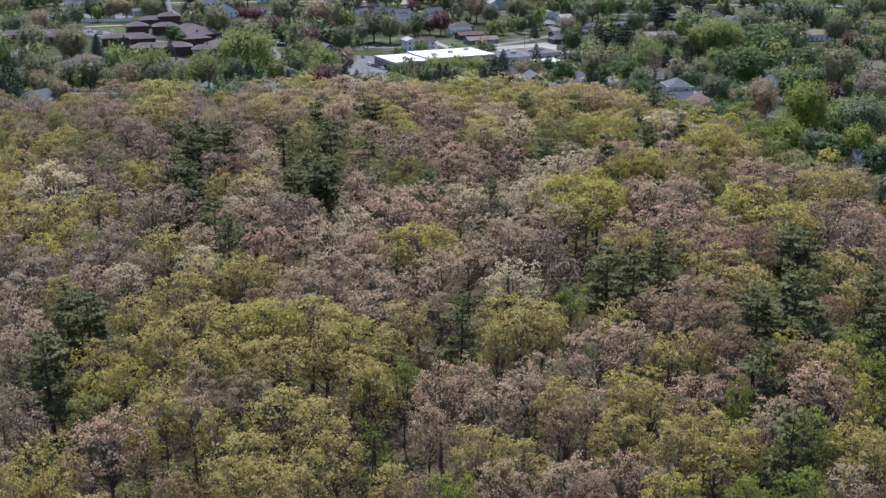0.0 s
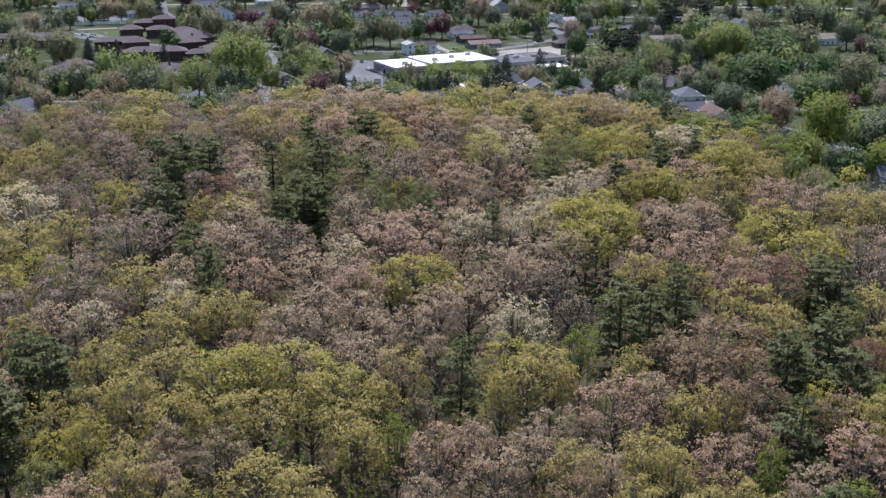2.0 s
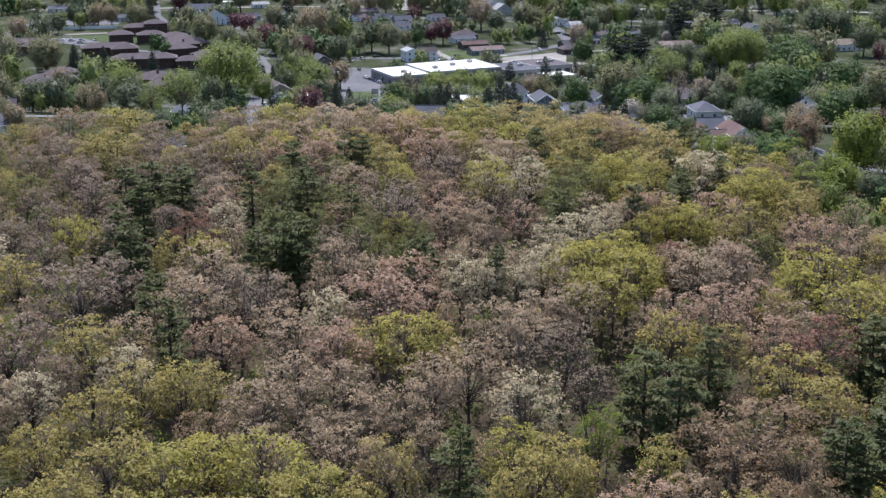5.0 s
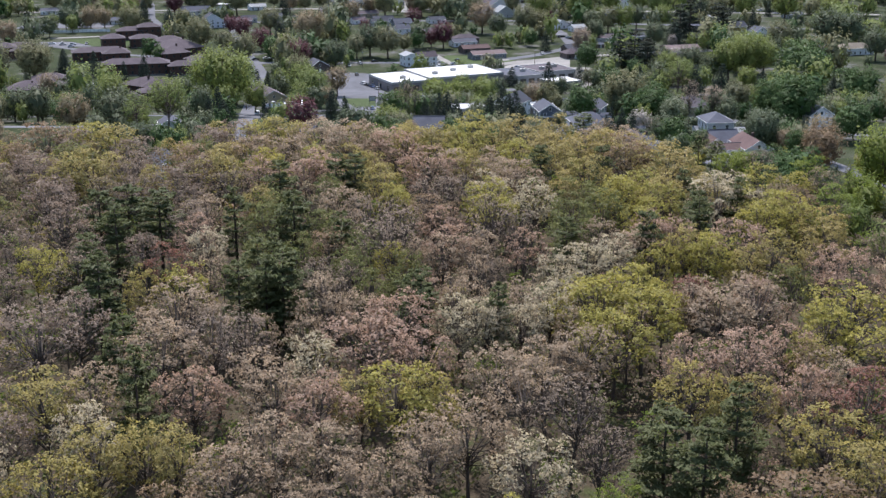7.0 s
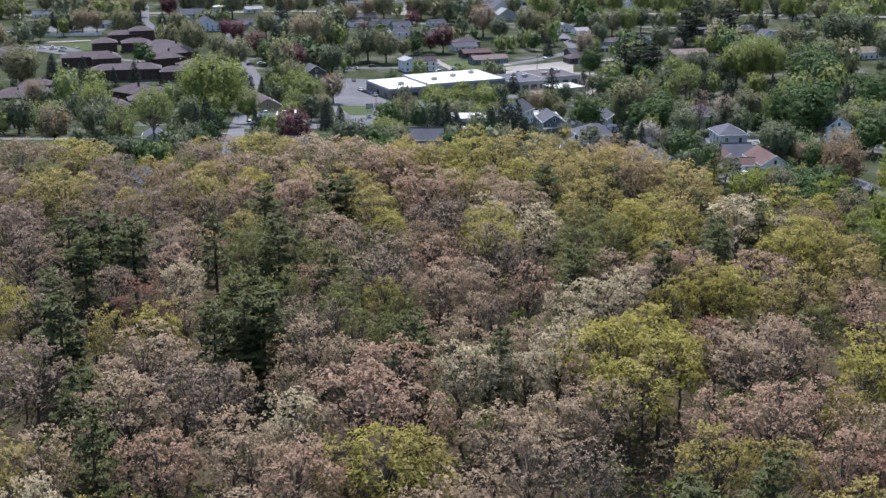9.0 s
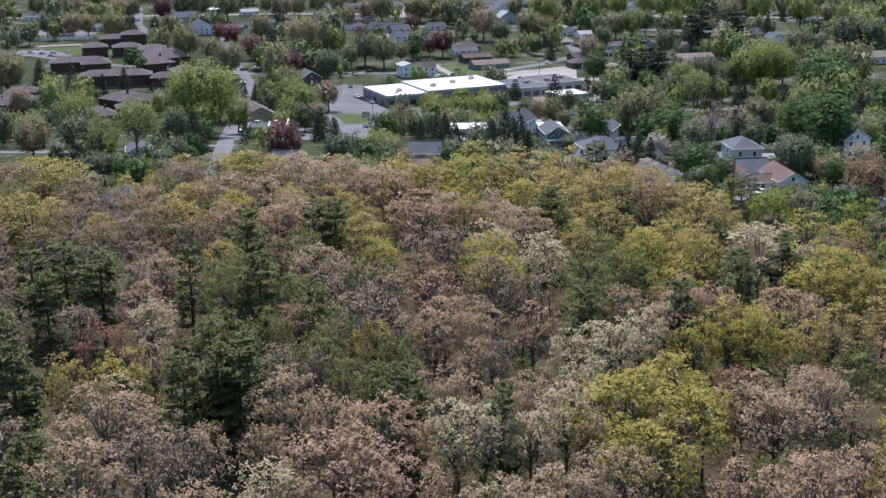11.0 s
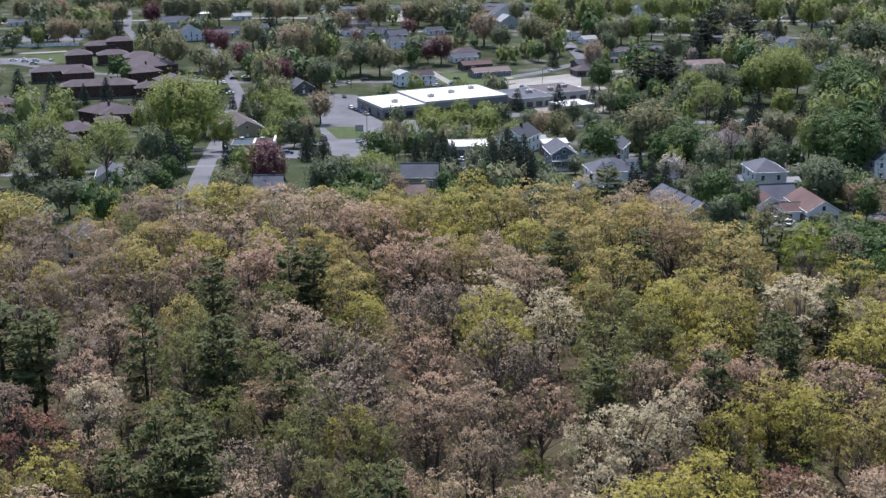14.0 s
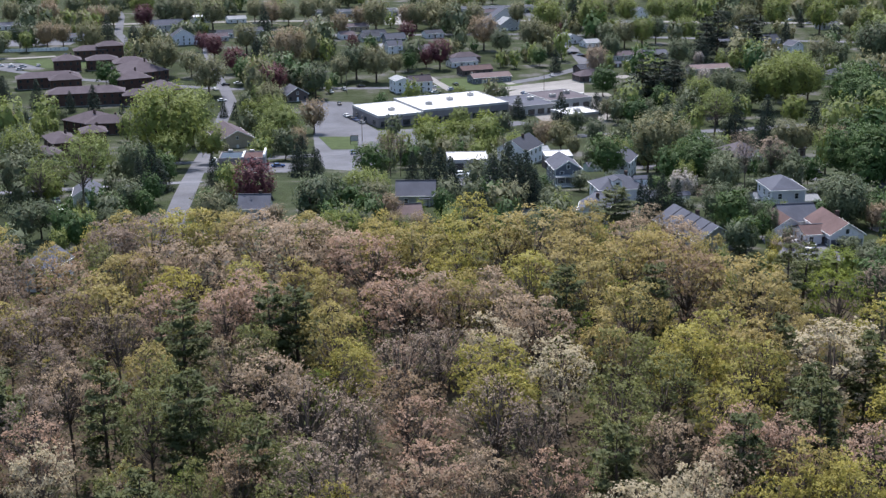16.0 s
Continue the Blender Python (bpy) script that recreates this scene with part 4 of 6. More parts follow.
# ---- trees of the town ----
town("fresh_green",
    (116.7, 354.6, 13.8, 5.4), (100.4, 373.9, 12.3, 4.7), (113.2, 396.8, 19.5, 8.1), (100.5, 365.2, 11.4, 4.2))
town("bare_grey",
    (-131.2, 407.5, 11.6, 4.3), (151.9, 454.7, 16.8, 6.8), (68.8, 483.0, 8.5, 2.8), (-15.8, 588.5, 8.4, 2.8),
    (107.7, 624.3, 9.3, 3.2), (80.7, 844.3, 17.4, 7.1))
town("white_pine",
    (-156.2, 468.4, 10.0, 4.1), (12.2, 472.3, 10.0, 3.6), (-77.4, 522.8, 10.0, 3.5), (4.6, 523.4, 10.0, 3.5),
    (34.5, 735.8, 10.0, 4.0), (70.1, 744.7, 10.0, 4.1), (100.2, 795.6, 16.8, 7.0), (113.4, 802.0, 16.8, 7.0), (167.9, 880.5, 16.8, 7.0),
    (142.7, 883.7, 16.8, 7.0), (163.6, 894.4, 16.7, 7.0), (-107.1, 912.7, 13.3, 5.5), (155.9, 930.2, 16.8, 7.0), (-277.3, 934.7, 16.8, 7.0),
    (-185.7, 944.8, 16.8, 7.0), (181.0, 1002.9, 16.8, 7.0))
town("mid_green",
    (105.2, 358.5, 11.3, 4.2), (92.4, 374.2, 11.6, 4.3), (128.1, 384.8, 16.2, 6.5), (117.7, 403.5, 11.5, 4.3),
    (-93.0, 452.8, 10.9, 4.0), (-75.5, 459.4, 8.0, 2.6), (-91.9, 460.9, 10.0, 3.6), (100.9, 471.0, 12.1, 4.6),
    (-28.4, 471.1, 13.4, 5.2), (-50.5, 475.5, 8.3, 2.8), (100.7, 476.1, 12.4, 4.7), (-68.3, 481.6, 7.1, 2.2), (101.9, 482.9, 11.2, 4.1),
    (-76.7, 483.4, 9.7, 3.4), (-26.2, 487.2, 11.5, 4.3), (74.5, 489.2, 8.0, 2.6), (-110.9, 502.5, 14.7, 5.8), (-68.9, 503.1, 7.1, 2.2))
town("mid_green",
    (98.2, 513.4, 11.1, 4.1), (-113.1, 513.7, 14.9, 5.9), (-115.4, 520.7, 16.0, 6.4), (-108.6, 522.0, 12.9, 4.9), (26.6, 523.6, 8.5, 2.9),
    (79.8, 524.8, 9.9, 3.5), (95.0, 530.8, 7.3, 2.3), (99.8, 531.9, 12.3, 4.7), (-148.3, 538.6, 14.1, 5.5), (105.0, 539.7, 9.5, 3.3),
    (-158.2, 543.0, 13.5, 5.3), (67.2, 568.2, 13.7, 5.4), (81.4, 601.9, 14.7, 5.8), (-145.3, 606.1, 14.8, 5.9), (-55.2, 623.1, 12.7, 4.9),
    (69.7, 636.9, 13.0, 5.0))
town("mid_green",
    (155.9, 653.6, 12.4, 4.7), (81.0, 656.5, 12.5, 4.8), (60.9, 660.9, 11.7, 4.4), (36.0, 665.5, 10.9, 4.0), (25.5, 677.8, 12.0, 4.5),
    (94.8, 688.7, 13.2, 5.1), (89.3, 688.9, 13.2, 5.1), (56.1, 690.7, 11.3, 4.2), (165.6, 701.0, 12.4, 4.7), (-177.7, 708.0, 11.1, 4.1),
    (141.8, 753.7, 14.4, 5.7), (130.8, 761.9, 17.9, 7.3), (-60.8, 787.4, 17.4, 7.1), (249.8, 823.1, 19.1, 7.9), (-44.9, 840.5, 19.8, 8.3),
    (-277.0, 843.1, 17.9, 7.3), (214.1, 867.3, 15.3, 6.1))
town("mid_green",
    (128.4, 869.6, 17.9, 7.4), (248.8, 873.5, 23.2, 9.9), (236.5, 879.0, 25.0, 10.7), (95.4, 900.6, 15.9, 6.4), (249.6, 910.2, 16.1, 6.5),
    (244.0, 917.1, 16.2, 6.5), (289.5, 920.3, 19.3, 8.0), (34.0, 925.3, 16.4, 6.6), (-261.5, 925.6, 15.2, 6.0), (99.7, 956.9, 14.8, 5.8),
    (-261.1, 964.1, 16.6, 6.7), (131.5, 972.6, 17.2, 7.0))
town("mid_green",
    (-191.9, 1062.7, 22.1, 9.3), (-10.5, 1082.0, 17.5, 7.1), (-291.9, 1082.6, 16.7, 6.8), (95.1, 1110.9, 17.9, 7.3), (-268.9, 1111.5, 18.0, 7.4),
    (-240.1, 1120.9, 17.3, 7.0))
town("deep_green",
    (117.0, 338.1, 12.1, 4.6), (107.2, 348.9, 12.3, 4.7), (89.7, 387.4, 14.8, 5.9), (125.1, 392.6, 12.0, 4.5),
    (69.8, 443.7, 9.3, 3.2), (-79.2, 446.7, 9.7, 3.4), (105.7, 452.4, 9.2, 3.2),
    (76.8, 456.5, 7.1, 2.2), (70.5, 461.2, 11.7, 4.4), (-77.7, 474.9, 8.9, 3.1), (3.0, 477.7, 8.9, 3.1), (-72.0, 481.1, 8.4, 2.8),
    (128.9, 481.7, 11.4, 4.3), (-20.4, 482.0, 9.6, 3.4), (134.7, 488.7, 13.5, 5.3), (-75.0, 502.6, 8.8, 3.0), (118.1, 509.6, 12.1, 4.6))
town("deep_green",
    (121.7, 514.5, 19.6, 8.1), (-59.0, 520.3, 7.2, 2.2), (121.4, 522.8, 17.4, 7.1), (-59.1, 525.4, 7.9, 2.6), (106.5, 526.3, 9.2, 3.2),
    (-69.5, 526.8, 8.6, 2.9), (-78.0, 530.1, 10.7, 3.9), (119.3, 531.4, 18.7, 7.7), (76.6, 540.8, 15.1, 6.0), (-73.9, 541.6, 9.5, 3.3),
    (-19.2, 543.0, 12.4, 4.7), (-89.8, 546.5, 12.5, 4.7), (51.7, 547.6, 14.2, 5.6), (185.7, 641.0, 19.7, 8.2), (22.4, 654.8, 8.9, 3.0),
    (190.8, 684.2, 16.4, 6.6), (177.8, 700.5, 24.7, 10.6), (82.9, 710.9, 13.6, 5.3), (178.4, 725.4, 25.2, 10.8), (185.5, 737.8, 25.0, 10.7))
town("deep_green",
    (98.6, 741.0, 14.2, 5.6), (78.3, 786.6, 16.2, 6.5), (-164.1, 811.8, 10.8, 4.0), (-172.7, 826.8, 13.5, 5.2), (-101.7, 827.6, 14.7, 5.8),
    (-18.7, 866.6, 12.1, 4.6), (53.7, 882.5, 11.0, 4.1))
town("light_green",
    (-18.8, 494.3, 11.1, 4.1), (-13.6, 500.3, 8.1, 2.7), (-99.4, 531.8, 16.9, 6.8), (-86.1, 578.0, 14.0, 5.5), (-79.5, 611.4, 15.0, 5.9),
    (-93.5, 622.0, 21.2, 8.9), (-63.5, 637.2, 13.0, 5.0), (-96.0, 661.8, 23.7, 10.1), (-107.8, 662.2, 23.7, 10.1), (-67.2, 682.9, 18.8, 7.8),
    (148.9, 705.7, 14.5, 5.7), (119.2, 716.3, 16.2, 6.5), (-83.2, 723.4, 11.3, 4.2), (115.7, 742.5, 17.4, 7.1), (148.9, 750.1, 22.9, 9.7),
    (161.4, 753.5, 25.2, 10.8), (173.7, 775.4, 18.2, 7.5), (163.3, 777.4, 23.8, 10.2), (65.4, 1002.1, 25.3, 10.9), (244.0, 1012.0, 23.2, 9.9))
town("light_green",
    (275.8, 1012.8, 17.9, 7.3))
town("burgundy",
    (143.7, 470.3, 9.5, 3.3), (-46.5, 494.4, 14.2, 5.6), (-81.4, 786.3, 17.9, 7.3), (250.6, 796.3, 12.7, 4.9), (-112.7, 865.0, 15.3, 6.1),
    (-1.6, 874.4, 17.4, 7.1), (-9.1, 880.5, 11.7, 4.4), (-131.5, 909.1, 16.1, 6.5), (-54.3, 942.4, 11.0, 4.1), (-145.6, 947.9, 12.5, 4.8),
    (-23.0, 980.2, 14.4, 5.7), (73.0, 1004.9, 10.1, 3.6), (-203.1, 1046.1, 18.5, 7.6))
town("spruce",
    (-149.6, 435.1, 17.6, 5.5), (-58.5, 473.5, 8.0, 2.4), (58.2, 491.4, 8.0, 1.9), (-166.7, 492.4, 19.0, 6.2), (54.2, 494.7, 8.0, 1.8),
    (-62.1, 495.3, 8.0, 2.3), (26.8, 497.2, 10.4, 3.3), (22.1, 497.6, 14.6, 4.6), (15.8, 500.4, 13.7, 4.3), (24.6, 502.3, 14.8, 4.6),
    (5.1, 507.3, 10.7, 3.4), (20.4, 509.4, 16.1, 5.0), (1.6, 518.0, 13.2, 4.1), (-1.3, 522.3, 12.3, 3.8), (-64.9, 522.4, 8.0, 2.1),
    (-6.7, 542.5, 9.4, 3.0), (-38.3, 575.4, 8.0, 2.4), (-44.6, 586.0, 11.8, 3.7), (120.7, 643.8, 13.4, 4.2), (175.1, 651.4, 14.1, 4.4))
town("spruce",
    (113.0, 661.6, 10.8, 3.4), (115.7, 664.4, 19.0, 6.0), (147.8, 671.3, 15.7, 4.9), (129.1, 671.6, 19.0, 6.1), (51.0, 705.4, 16.7, 5.2),
    (-173.4, 726.1, 8.7, 2.7), (99.0, 726.6, 12.2, 3.8), (-140.4, 729.2, 8.8, 2.7), (-91.5, 735.4, 8.0, 2.5), (-97.7, 741.0, 8.0, 2.5),
    (-158.9, 751.6, 13.6, 4.3), (-170.5, 754.6, 10.1, 3.1), (-189.3, 766.4, 14.0, 4.4), (-207.2, 770.9, 14.3, 4.5), (-209.2, 779.7, 13.3, 4.2),
    (268.3, 806.4, 12.4, 3.9), (263.8, 815.5, 10.0, 3.1), (60.9, 863.0, 12.9, 4.0), (210.0, 964.6, 14.6, 4.6), (-215.5, 998.6, 17.8, 5.6))
town("spruce",
    (86.8, 1033.1, 18.5, 5.8), (-121.6, 1042.3, 18.7, 5.9), (241.0, 1048.9, 10.8, 3.4))
town("blossom",
    (67.2, 507.5, 8.0, 3.8), (-238.5, 723.0, 11.8, 4.4), (132.3, 816.1, 9.7, 3.4), (140.9, 877.9, 9.0, 3.1))
town("tan_budding",
    (-135.4, 406.4, 10.9, 4.0), (111.9, 447.1, 14.4, 5.7), (-2.4, 451.3, 7.9, 2.6), (-7.8, 451.4, 7.9, 2.6),
    (-36.6, 460.4, 8.1, 2.6), (106.5, 463.8, 7.5, 2.4), (105.6, 466.7, 7.1, 2.2), (-139.6, 467.0, 11.2, 4.1), (-10.0, 469.8, 8.8, 3.0),
    (-123.3, 498.6, 14.6, 5.8), (-161.1, 508.9, 11.0, 4.0), (134.1, 596.4, 13.7, 5.3), (-51.8, 635.6, 11.3, 4.2), (40.2, 646.5, 12.3, 4.7),
    (-188.9, 682.9, 13.4, 5.2), (-179.4, 695.9, 10.9, 4.0), (-52.7, 700.0, 14.9, 5.9), (283.1, 844.3, 14.9, 5.9), (-84.1, 873.2, 24.5, 10.5))
town("tan_budding",
    (-273.2, 879.2, 17.0, 6.9), (24.3, 947.6, 21.7, 9.2), (-243.7, 962.6, 17.1, 6.9), (-236.4, 970.6, 15.0, 6.0), (-67.8, 1008.7, 16.3, 6.6),
    (-232.4, 1038.4, 18.4, 7.6), (-57.1, 1049.5, 16.2, 6.5), (-25.3, 1050.8, 17.0, 6.9), (-119.1, 1063.9, 18.8, 7.8), (-274.8, 1071.1, 19.0, 7.8))
town("dull_olive",
    (-131.4, 425.0, 10.4, 3.8), (-5.8, 449.4, 7.1, 2.2), (-45.6, 456.2, 8.5, 2.9), (-52.5, 462.7, 11.2, 4.1), (-146.7, 475.1, 12.2, 4.6),
    (-13.7, 476.2, 11.2, 4.2), (161.4, 522.3, 19.8, 8.3), (-164.5, 523.5, 17.0, 6.9), (48.3, 621.4, 9.3, 3.2), (131.2, 625.8, 12.8, 4.9),
    (125.7, 627.4, 14.1, 5.5), (45.3, 636.2, 13.0, 5.0), (73.5, 730.2, 10.3, 3.7), (-75.4, 735.7, 16.7, 6.8), (-235.1, 739.6, 24.2, 10.3),
    (-213.2, 740.5, 21.5, 9.1), (-216.4, 749.2, 23.0, 9.8), (-114.1, 796.2, 20.5, 8.6), (-52.2, 831.3, 14.7, 5.8), (-34.1, 832.9, 19.6, 8.2))
town("dull_olive",
    (-24.8, 851.2, 12.6, 4.8), (-133.8, 852.4, 15.1, 6.0), (-148.9, 856.5, 22.1, 9.3), (202.6, 860.4, 19.6, 8.2), (-75.2, 944.3, 21.7, 9.1),
    (-181.5, 968.4, 15.0, 5.9), (193.4, 1003.9, 20.8, 8.7), (266.5, 1022.8, 15.7, 6.3), (-44.9, 1024.9, 23.6, 10.0), (1.6, 1036.8, 18.3, 7.5),
    (20.5, 1042.0, 18.4, 7.6), (-18.7, 1046.8, 18.5, 7.6), (-7.0, 1058.6, 18.7, 7.7), (-228.2, 1063.6, 16.4, 6.6), (-108.7, 1074.0, 16.5, 6.7))

# ---- garden trees round the houses below the wood ----
town("light_green", (-90.0, 594.0, 29.0, 13.0), (-116.1, 522.5, 19.2, 6.6), (-60.0, 650.0, 18.0, 7.6), (120.6, 558.8, 14.8, 4.6), (-18.0, 507.0, 8.8, 6.0))
town("dull_olive", (70.5, 569.0, 20.0, 9.0))
town("brown_budding", (105.4, 423.2, 15.1, 6.0))
town("deep_green", (75.6, 533.0, 13.6, 6.6), (68.0, 529.0, 12.0, 5.0))
town("mid_green", (77.6, 507.0, 11.7, 4.0), (73.9, 470.0, 10.0, 4.2), (69.3, 472.4, 11.0, 4.0), (67.4, 437.5, 9.5, 3.8), (79.3, 459.5, 7.5, 2.3), (106.2, 490.2, 9.2, 5.4), (-84.7, 523.0, 15.5, 4.0))
town("fresh_green", (70.5, 447.0, 7.5, 3.0))
town("fresh_green", (82.0, 415.0, 8.5, 5.0), (76.5, 412.0, 7.5, 3.2))
town("mid_green", (93.6, 446.0, 3.6, 2.6), (98.6, 443.8, 3.4, 2.4), (96.0, 431.0, 5.5, 3.2), (91.0, 425.0, 6.5, 3.4))
town("deep_green", (84.0, 396.0, 13.0, 5.2), (91.0, 402.0, 11.0, 4.6))
for hedge_kind, hedge in (("deep_green", ((45.0, 515.0), (62.0, 520.0), (66.0, 516.0), (60.0, 487.0), (97.0, 479.0), (112.0, 500.0), (30.0, 521.0), (84.0, 482.0))),
                          ("mid_green", ((41.0, 521.0), (72.0, 515.0), (64.5, 486.0), (81.0, 481.0), (101.0, 501.0), (108.0, 516.0), (27.5, 513.0), (50.0, 521.0), (88.0, 514.0), (93.0, 519.0)))):
    town(hedge_kind, *((x, y, 4.2 + 0.2 * (int(x * 7) % 9), 2.4 + 0.1 * (int(y * 3) % 8)) for x, y in hedge))
for x, y, h, r in ((93.0, 760.0, 22.0, 6.5), (101.0, 763.0, 25.0, 7.2), (108.5, 767.0, 21.0, 6.2), (97.0, 751.0, 18.0, 5.6), (150.0, 905.0, 25.0, 6.2), (157.5, 912.0, 28.0, 6.8), (176.0, 917.0, 24.0, 7.0), (183.5, 922.0, 21.0, 6.2)):
    grow("spruce", x, y, h, r, PINES, "pine", "town trees")
woodland("white_pine", (43.2, 459.5, 12.0, 4.6), (71.0, 399.5, 13.0, 3.6), (58.5, 388.0, 14.0, 3.0))
town("bare_grey", (76.0, 429.0, 9.0, 4.2), (83.9, 507.2, 19.0, 3.4), (-13.9, 558.1, 15.0, 2.3), (-10.8, 557.0, 14.0, 2.0), (-17.0, 557.5, 13.5, 2.0))
town("spruce", (53.6, 477.0, 12.5, 2.9), (57.0, 478.2, 12.0, 3.0), (60.4, 476.4, 11.0, 2.8), (-78.5, 519.0, 15.0, 3.8), (-80.5, 512.0, 12.0, 3.0), (-64.5, 534.0, 9.5, 2.5), (-62.0, 530.0, 8.0, 2.2), (-43.0, 560.0, 11.3, 3.2), (-37.6, 559.0, 9.5, 2.8))
town("light_green",
    (-2.6, 613.7, 15.0, 6.0), (15.2, 632.0, 14.2, 5.6), (8.0, 635.9, 13.4, 5.2), (8.3, 685.1, 13.1, 5.0), (-252.8, 949.7, 12.5, 4.8),
    (120.2, 951.8, 19.7, 8.2), (-267.6, 955.2, 12.6, 4.8), (149.6, 971.9, 17.2, 7.0), (95.8, 1009.2, 25.5, 10.9), (218.2, 1024.8, 23.5, 10.0),
    (155.0, 1027.6, 23.6, 10.1), (125.4, 1061.9, 18.8, 7.7), (146.4, 1070.5, 18.9, 7.8), (308.2, 1090.0, 17.6, 7.2), (285.4, 1093.8, 19.3, 8.0),
    (253.8, 1095.3, 19.3, 8.0), (198.4, 1098.1, 19.4, 8.0), (-223.2, 1126.8, 18.2, 7.5))
town("fresh_green",
    (4.5, 636.1, 13.4, 5.2), (-4.8, 651.0, 14.2, 5.6), (18.6, 683.3, 12.1, 4.6))
town("dull_olive",
    (62.1, 935.4, 17.9, 7.4), (-209.9, 935.6, 20.8, 8.7), (-117.2, 937.2, 19.4, 8.1), (52.8, 941.9, 20.9, 8.8), (-314.3, 948.0, 19.8, 8.2),
    (109.4, 950.3, 18.2, 7.5), (11.6, 970.0, 9.8, 3.5), (324.9, 979.1, 16.8, 6.8), (-157.7, 1051.8, 21.8, 9.2), (-178.6, 1062.1, 22.1, 9.3),
    (50.0, 1063.0, 17.2, 7.0), (-301.2, 1072.3, 19.0, 7.9), (-95.7, 1082.1, 19.1, 7.9), (-81.1, 1082.5, 16.7, 6.7), (223.4, 1090.0, 19.2, 8.0),
    (-135.5, 1095.4, 16.0, 6.4), (179.9, 1106.7, 17.8, 7.3))

# ---- further tall trees, so that the crowns of the wood meet everywhere ----
EDGE_X = [-260, -120, -100, -72, -60, -20, 0, 30, 45, 54, 60, 75, 90, 100, 130, 260]
EDGE_Y = [426, 434, 430, 408, 432, 436, 430, 440, 434, 404, 384, 354, 320, 302, 290, 260]
filler = random.Random(21)
for _ in range(5000):
    y = filler.uniform(120, 425)
    x = filler.uniform(-1, 1) * (10 + 0.36 * y)
    if y > np.interp(x, EDGE_X, EDGE_Y) - 5:
        continue
    r = filler.uniform(3.6, 5.0)
    if any((x - px) ** 2 + (y - py) ** 2 < (1.02 * (pr + r)) ** 2 for px, py, pr in planted):
        continue
    near = min(((x - px) ** 2 + (y - py) ** 2, k) for k, px, py in kinds_at)[1]
    kind = near if near not in ("white_pine", "bare_grey", "russet", "deep_green") and filler.random() < 0.6 else filler.choice(("grey_budding", "tan_budding", "olive_flowering", "dark_olive", "dark_olive"))
    woodland(kind, (x, y, 12.5 + 0.7 * r, r / 1.1))

# ---- younger trees between the marked ones, over the whole wooded rise ----
seeds = random.Random(5)
MIX = {"grey_budding": 4, "olive_flowering": 5, "pink_budding": 2, "tan_budding": 3, "dark_olive": 5, "fresh_green": 5}
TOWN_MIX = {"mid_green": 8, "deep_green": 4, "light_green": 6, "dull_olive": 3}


def thicket(spots, models, full):
    """Corners of many small crowns, and their stems, as one mesh of each."""
    corners, stems, soft = [], [], []
    for x, y, h, r in spots:
        trunk_me, crown_me = models[seeds.randrange(len(models))]
        a, z = seeds.uniform(0, 6.28), ground_z(x, y)
        turn = np.array([[math.cos(a), -math.sin(a), 0], [math.sin(a), math.cos(a), 0], [0, 0, 1]])
        facing = np.empty(3 * len(crown_me.loops), np.float32)
        crown_me.corner_normals.foreach_get("vector", facing)
        soft.append(facing.reshape(-1, 3) @ turn.T)
        for me, store in ((crown_me, corners), (trunk_me, stems)):
            co = np.empty(3 * len(me.vertices), np.float32)
            me.vertices.foreach_get("co", co)
            co = co.reshape(-1, 3) * (r / 5.0, r / 5.0, h / full) @ turn.T + (x, y, z)
            store.append(co if store is corners else (co.tolist(), [tuple(p.vertices) for p in me.polygons]))
    return np.concatenate(corners), np.concatenate(soft), merge(*stems)


def thickets(name, spots, mix, models, label, full=17.0):
    kinds = list(mix)
    sorted_spots = {k: [] for k in kinds}
    for s in spots:
        sorted_spots[seeds.choices(kinds, [mix[k] for k in kinds])[0]].append(s)
    for k in kinds:
        if sorted_spots[k]:
            corners, soft, stems = thicket(sorted_spots[k], models, full)
            me = leaf_mesh(name, corners, None if models is YOUNG else soft)
            me.materials[0] = LEAF[k]
            ob = tagged(new(name, me), f"{label} in {k.replace('_', ' ')} leaf", "trees", kind="stuff")
            part("stem", stems, BARK, ob)


spots, taken = [], list(planted)
for _ in range(9000):
    y = seeds.uniform(110, 440)
    x = seeds.uniform(-1, 1) * (8 + 0.36 * y)
    if y > np.interp(x, EDGE_X, EDGE_Y) - 3:
        continue
    r = seeds.uniform(2.3, 3.6)
    if any((x - px) ** 2 + (y - py) ** 2 < ((0.72 if y > 335 else 0.86) * (pr + r)) ** 2 for px, py, pr in taken):
        continue
    taken.append((x, y, r))
    spots.append((x, y, 8.0 + 1.2 * r + seeds.uniform(-1.5, 1.5), r))
thickets("young_trees", spots, MIX, YOUNG, "younger woodland trees between the tall ones")

# ---- undergrowth on the woodland floor ----
n_bush = 11000
by = rng.uniform(95, 430, n_bush)
bx = rng.uniform(-1, 1, n_bush) * (14 + 0.40 * by)
keep = by < np.interp(bx, EDGE_X, EDGE_Y) - 2
bx, by = bx[keep], by[keep]
bz = land(bx, by)
each = 8
cx, cy, cz = np.repeat(bx, each), np.repeat(by, each), np.repeat(bz, each)
d = unit(rng.normal(size=(len(cx), 3)))
tall = np.repeat(rng.uniform(0.6, 3.2, len(bx)), each)
p = np.c_[cx, cy, cz] + d * np.c_[tall * 0.9, tall * 0.9, tall * 0.5] + np.c_[0 * cx, 0 * cx, tall * 0.5]
bush_me = leaf_mesh("undergrowth", leaves(p, d + np.array([0, 0, 0.6]), 0.36))
bush_me.materials[0] = UNDERGROWTH
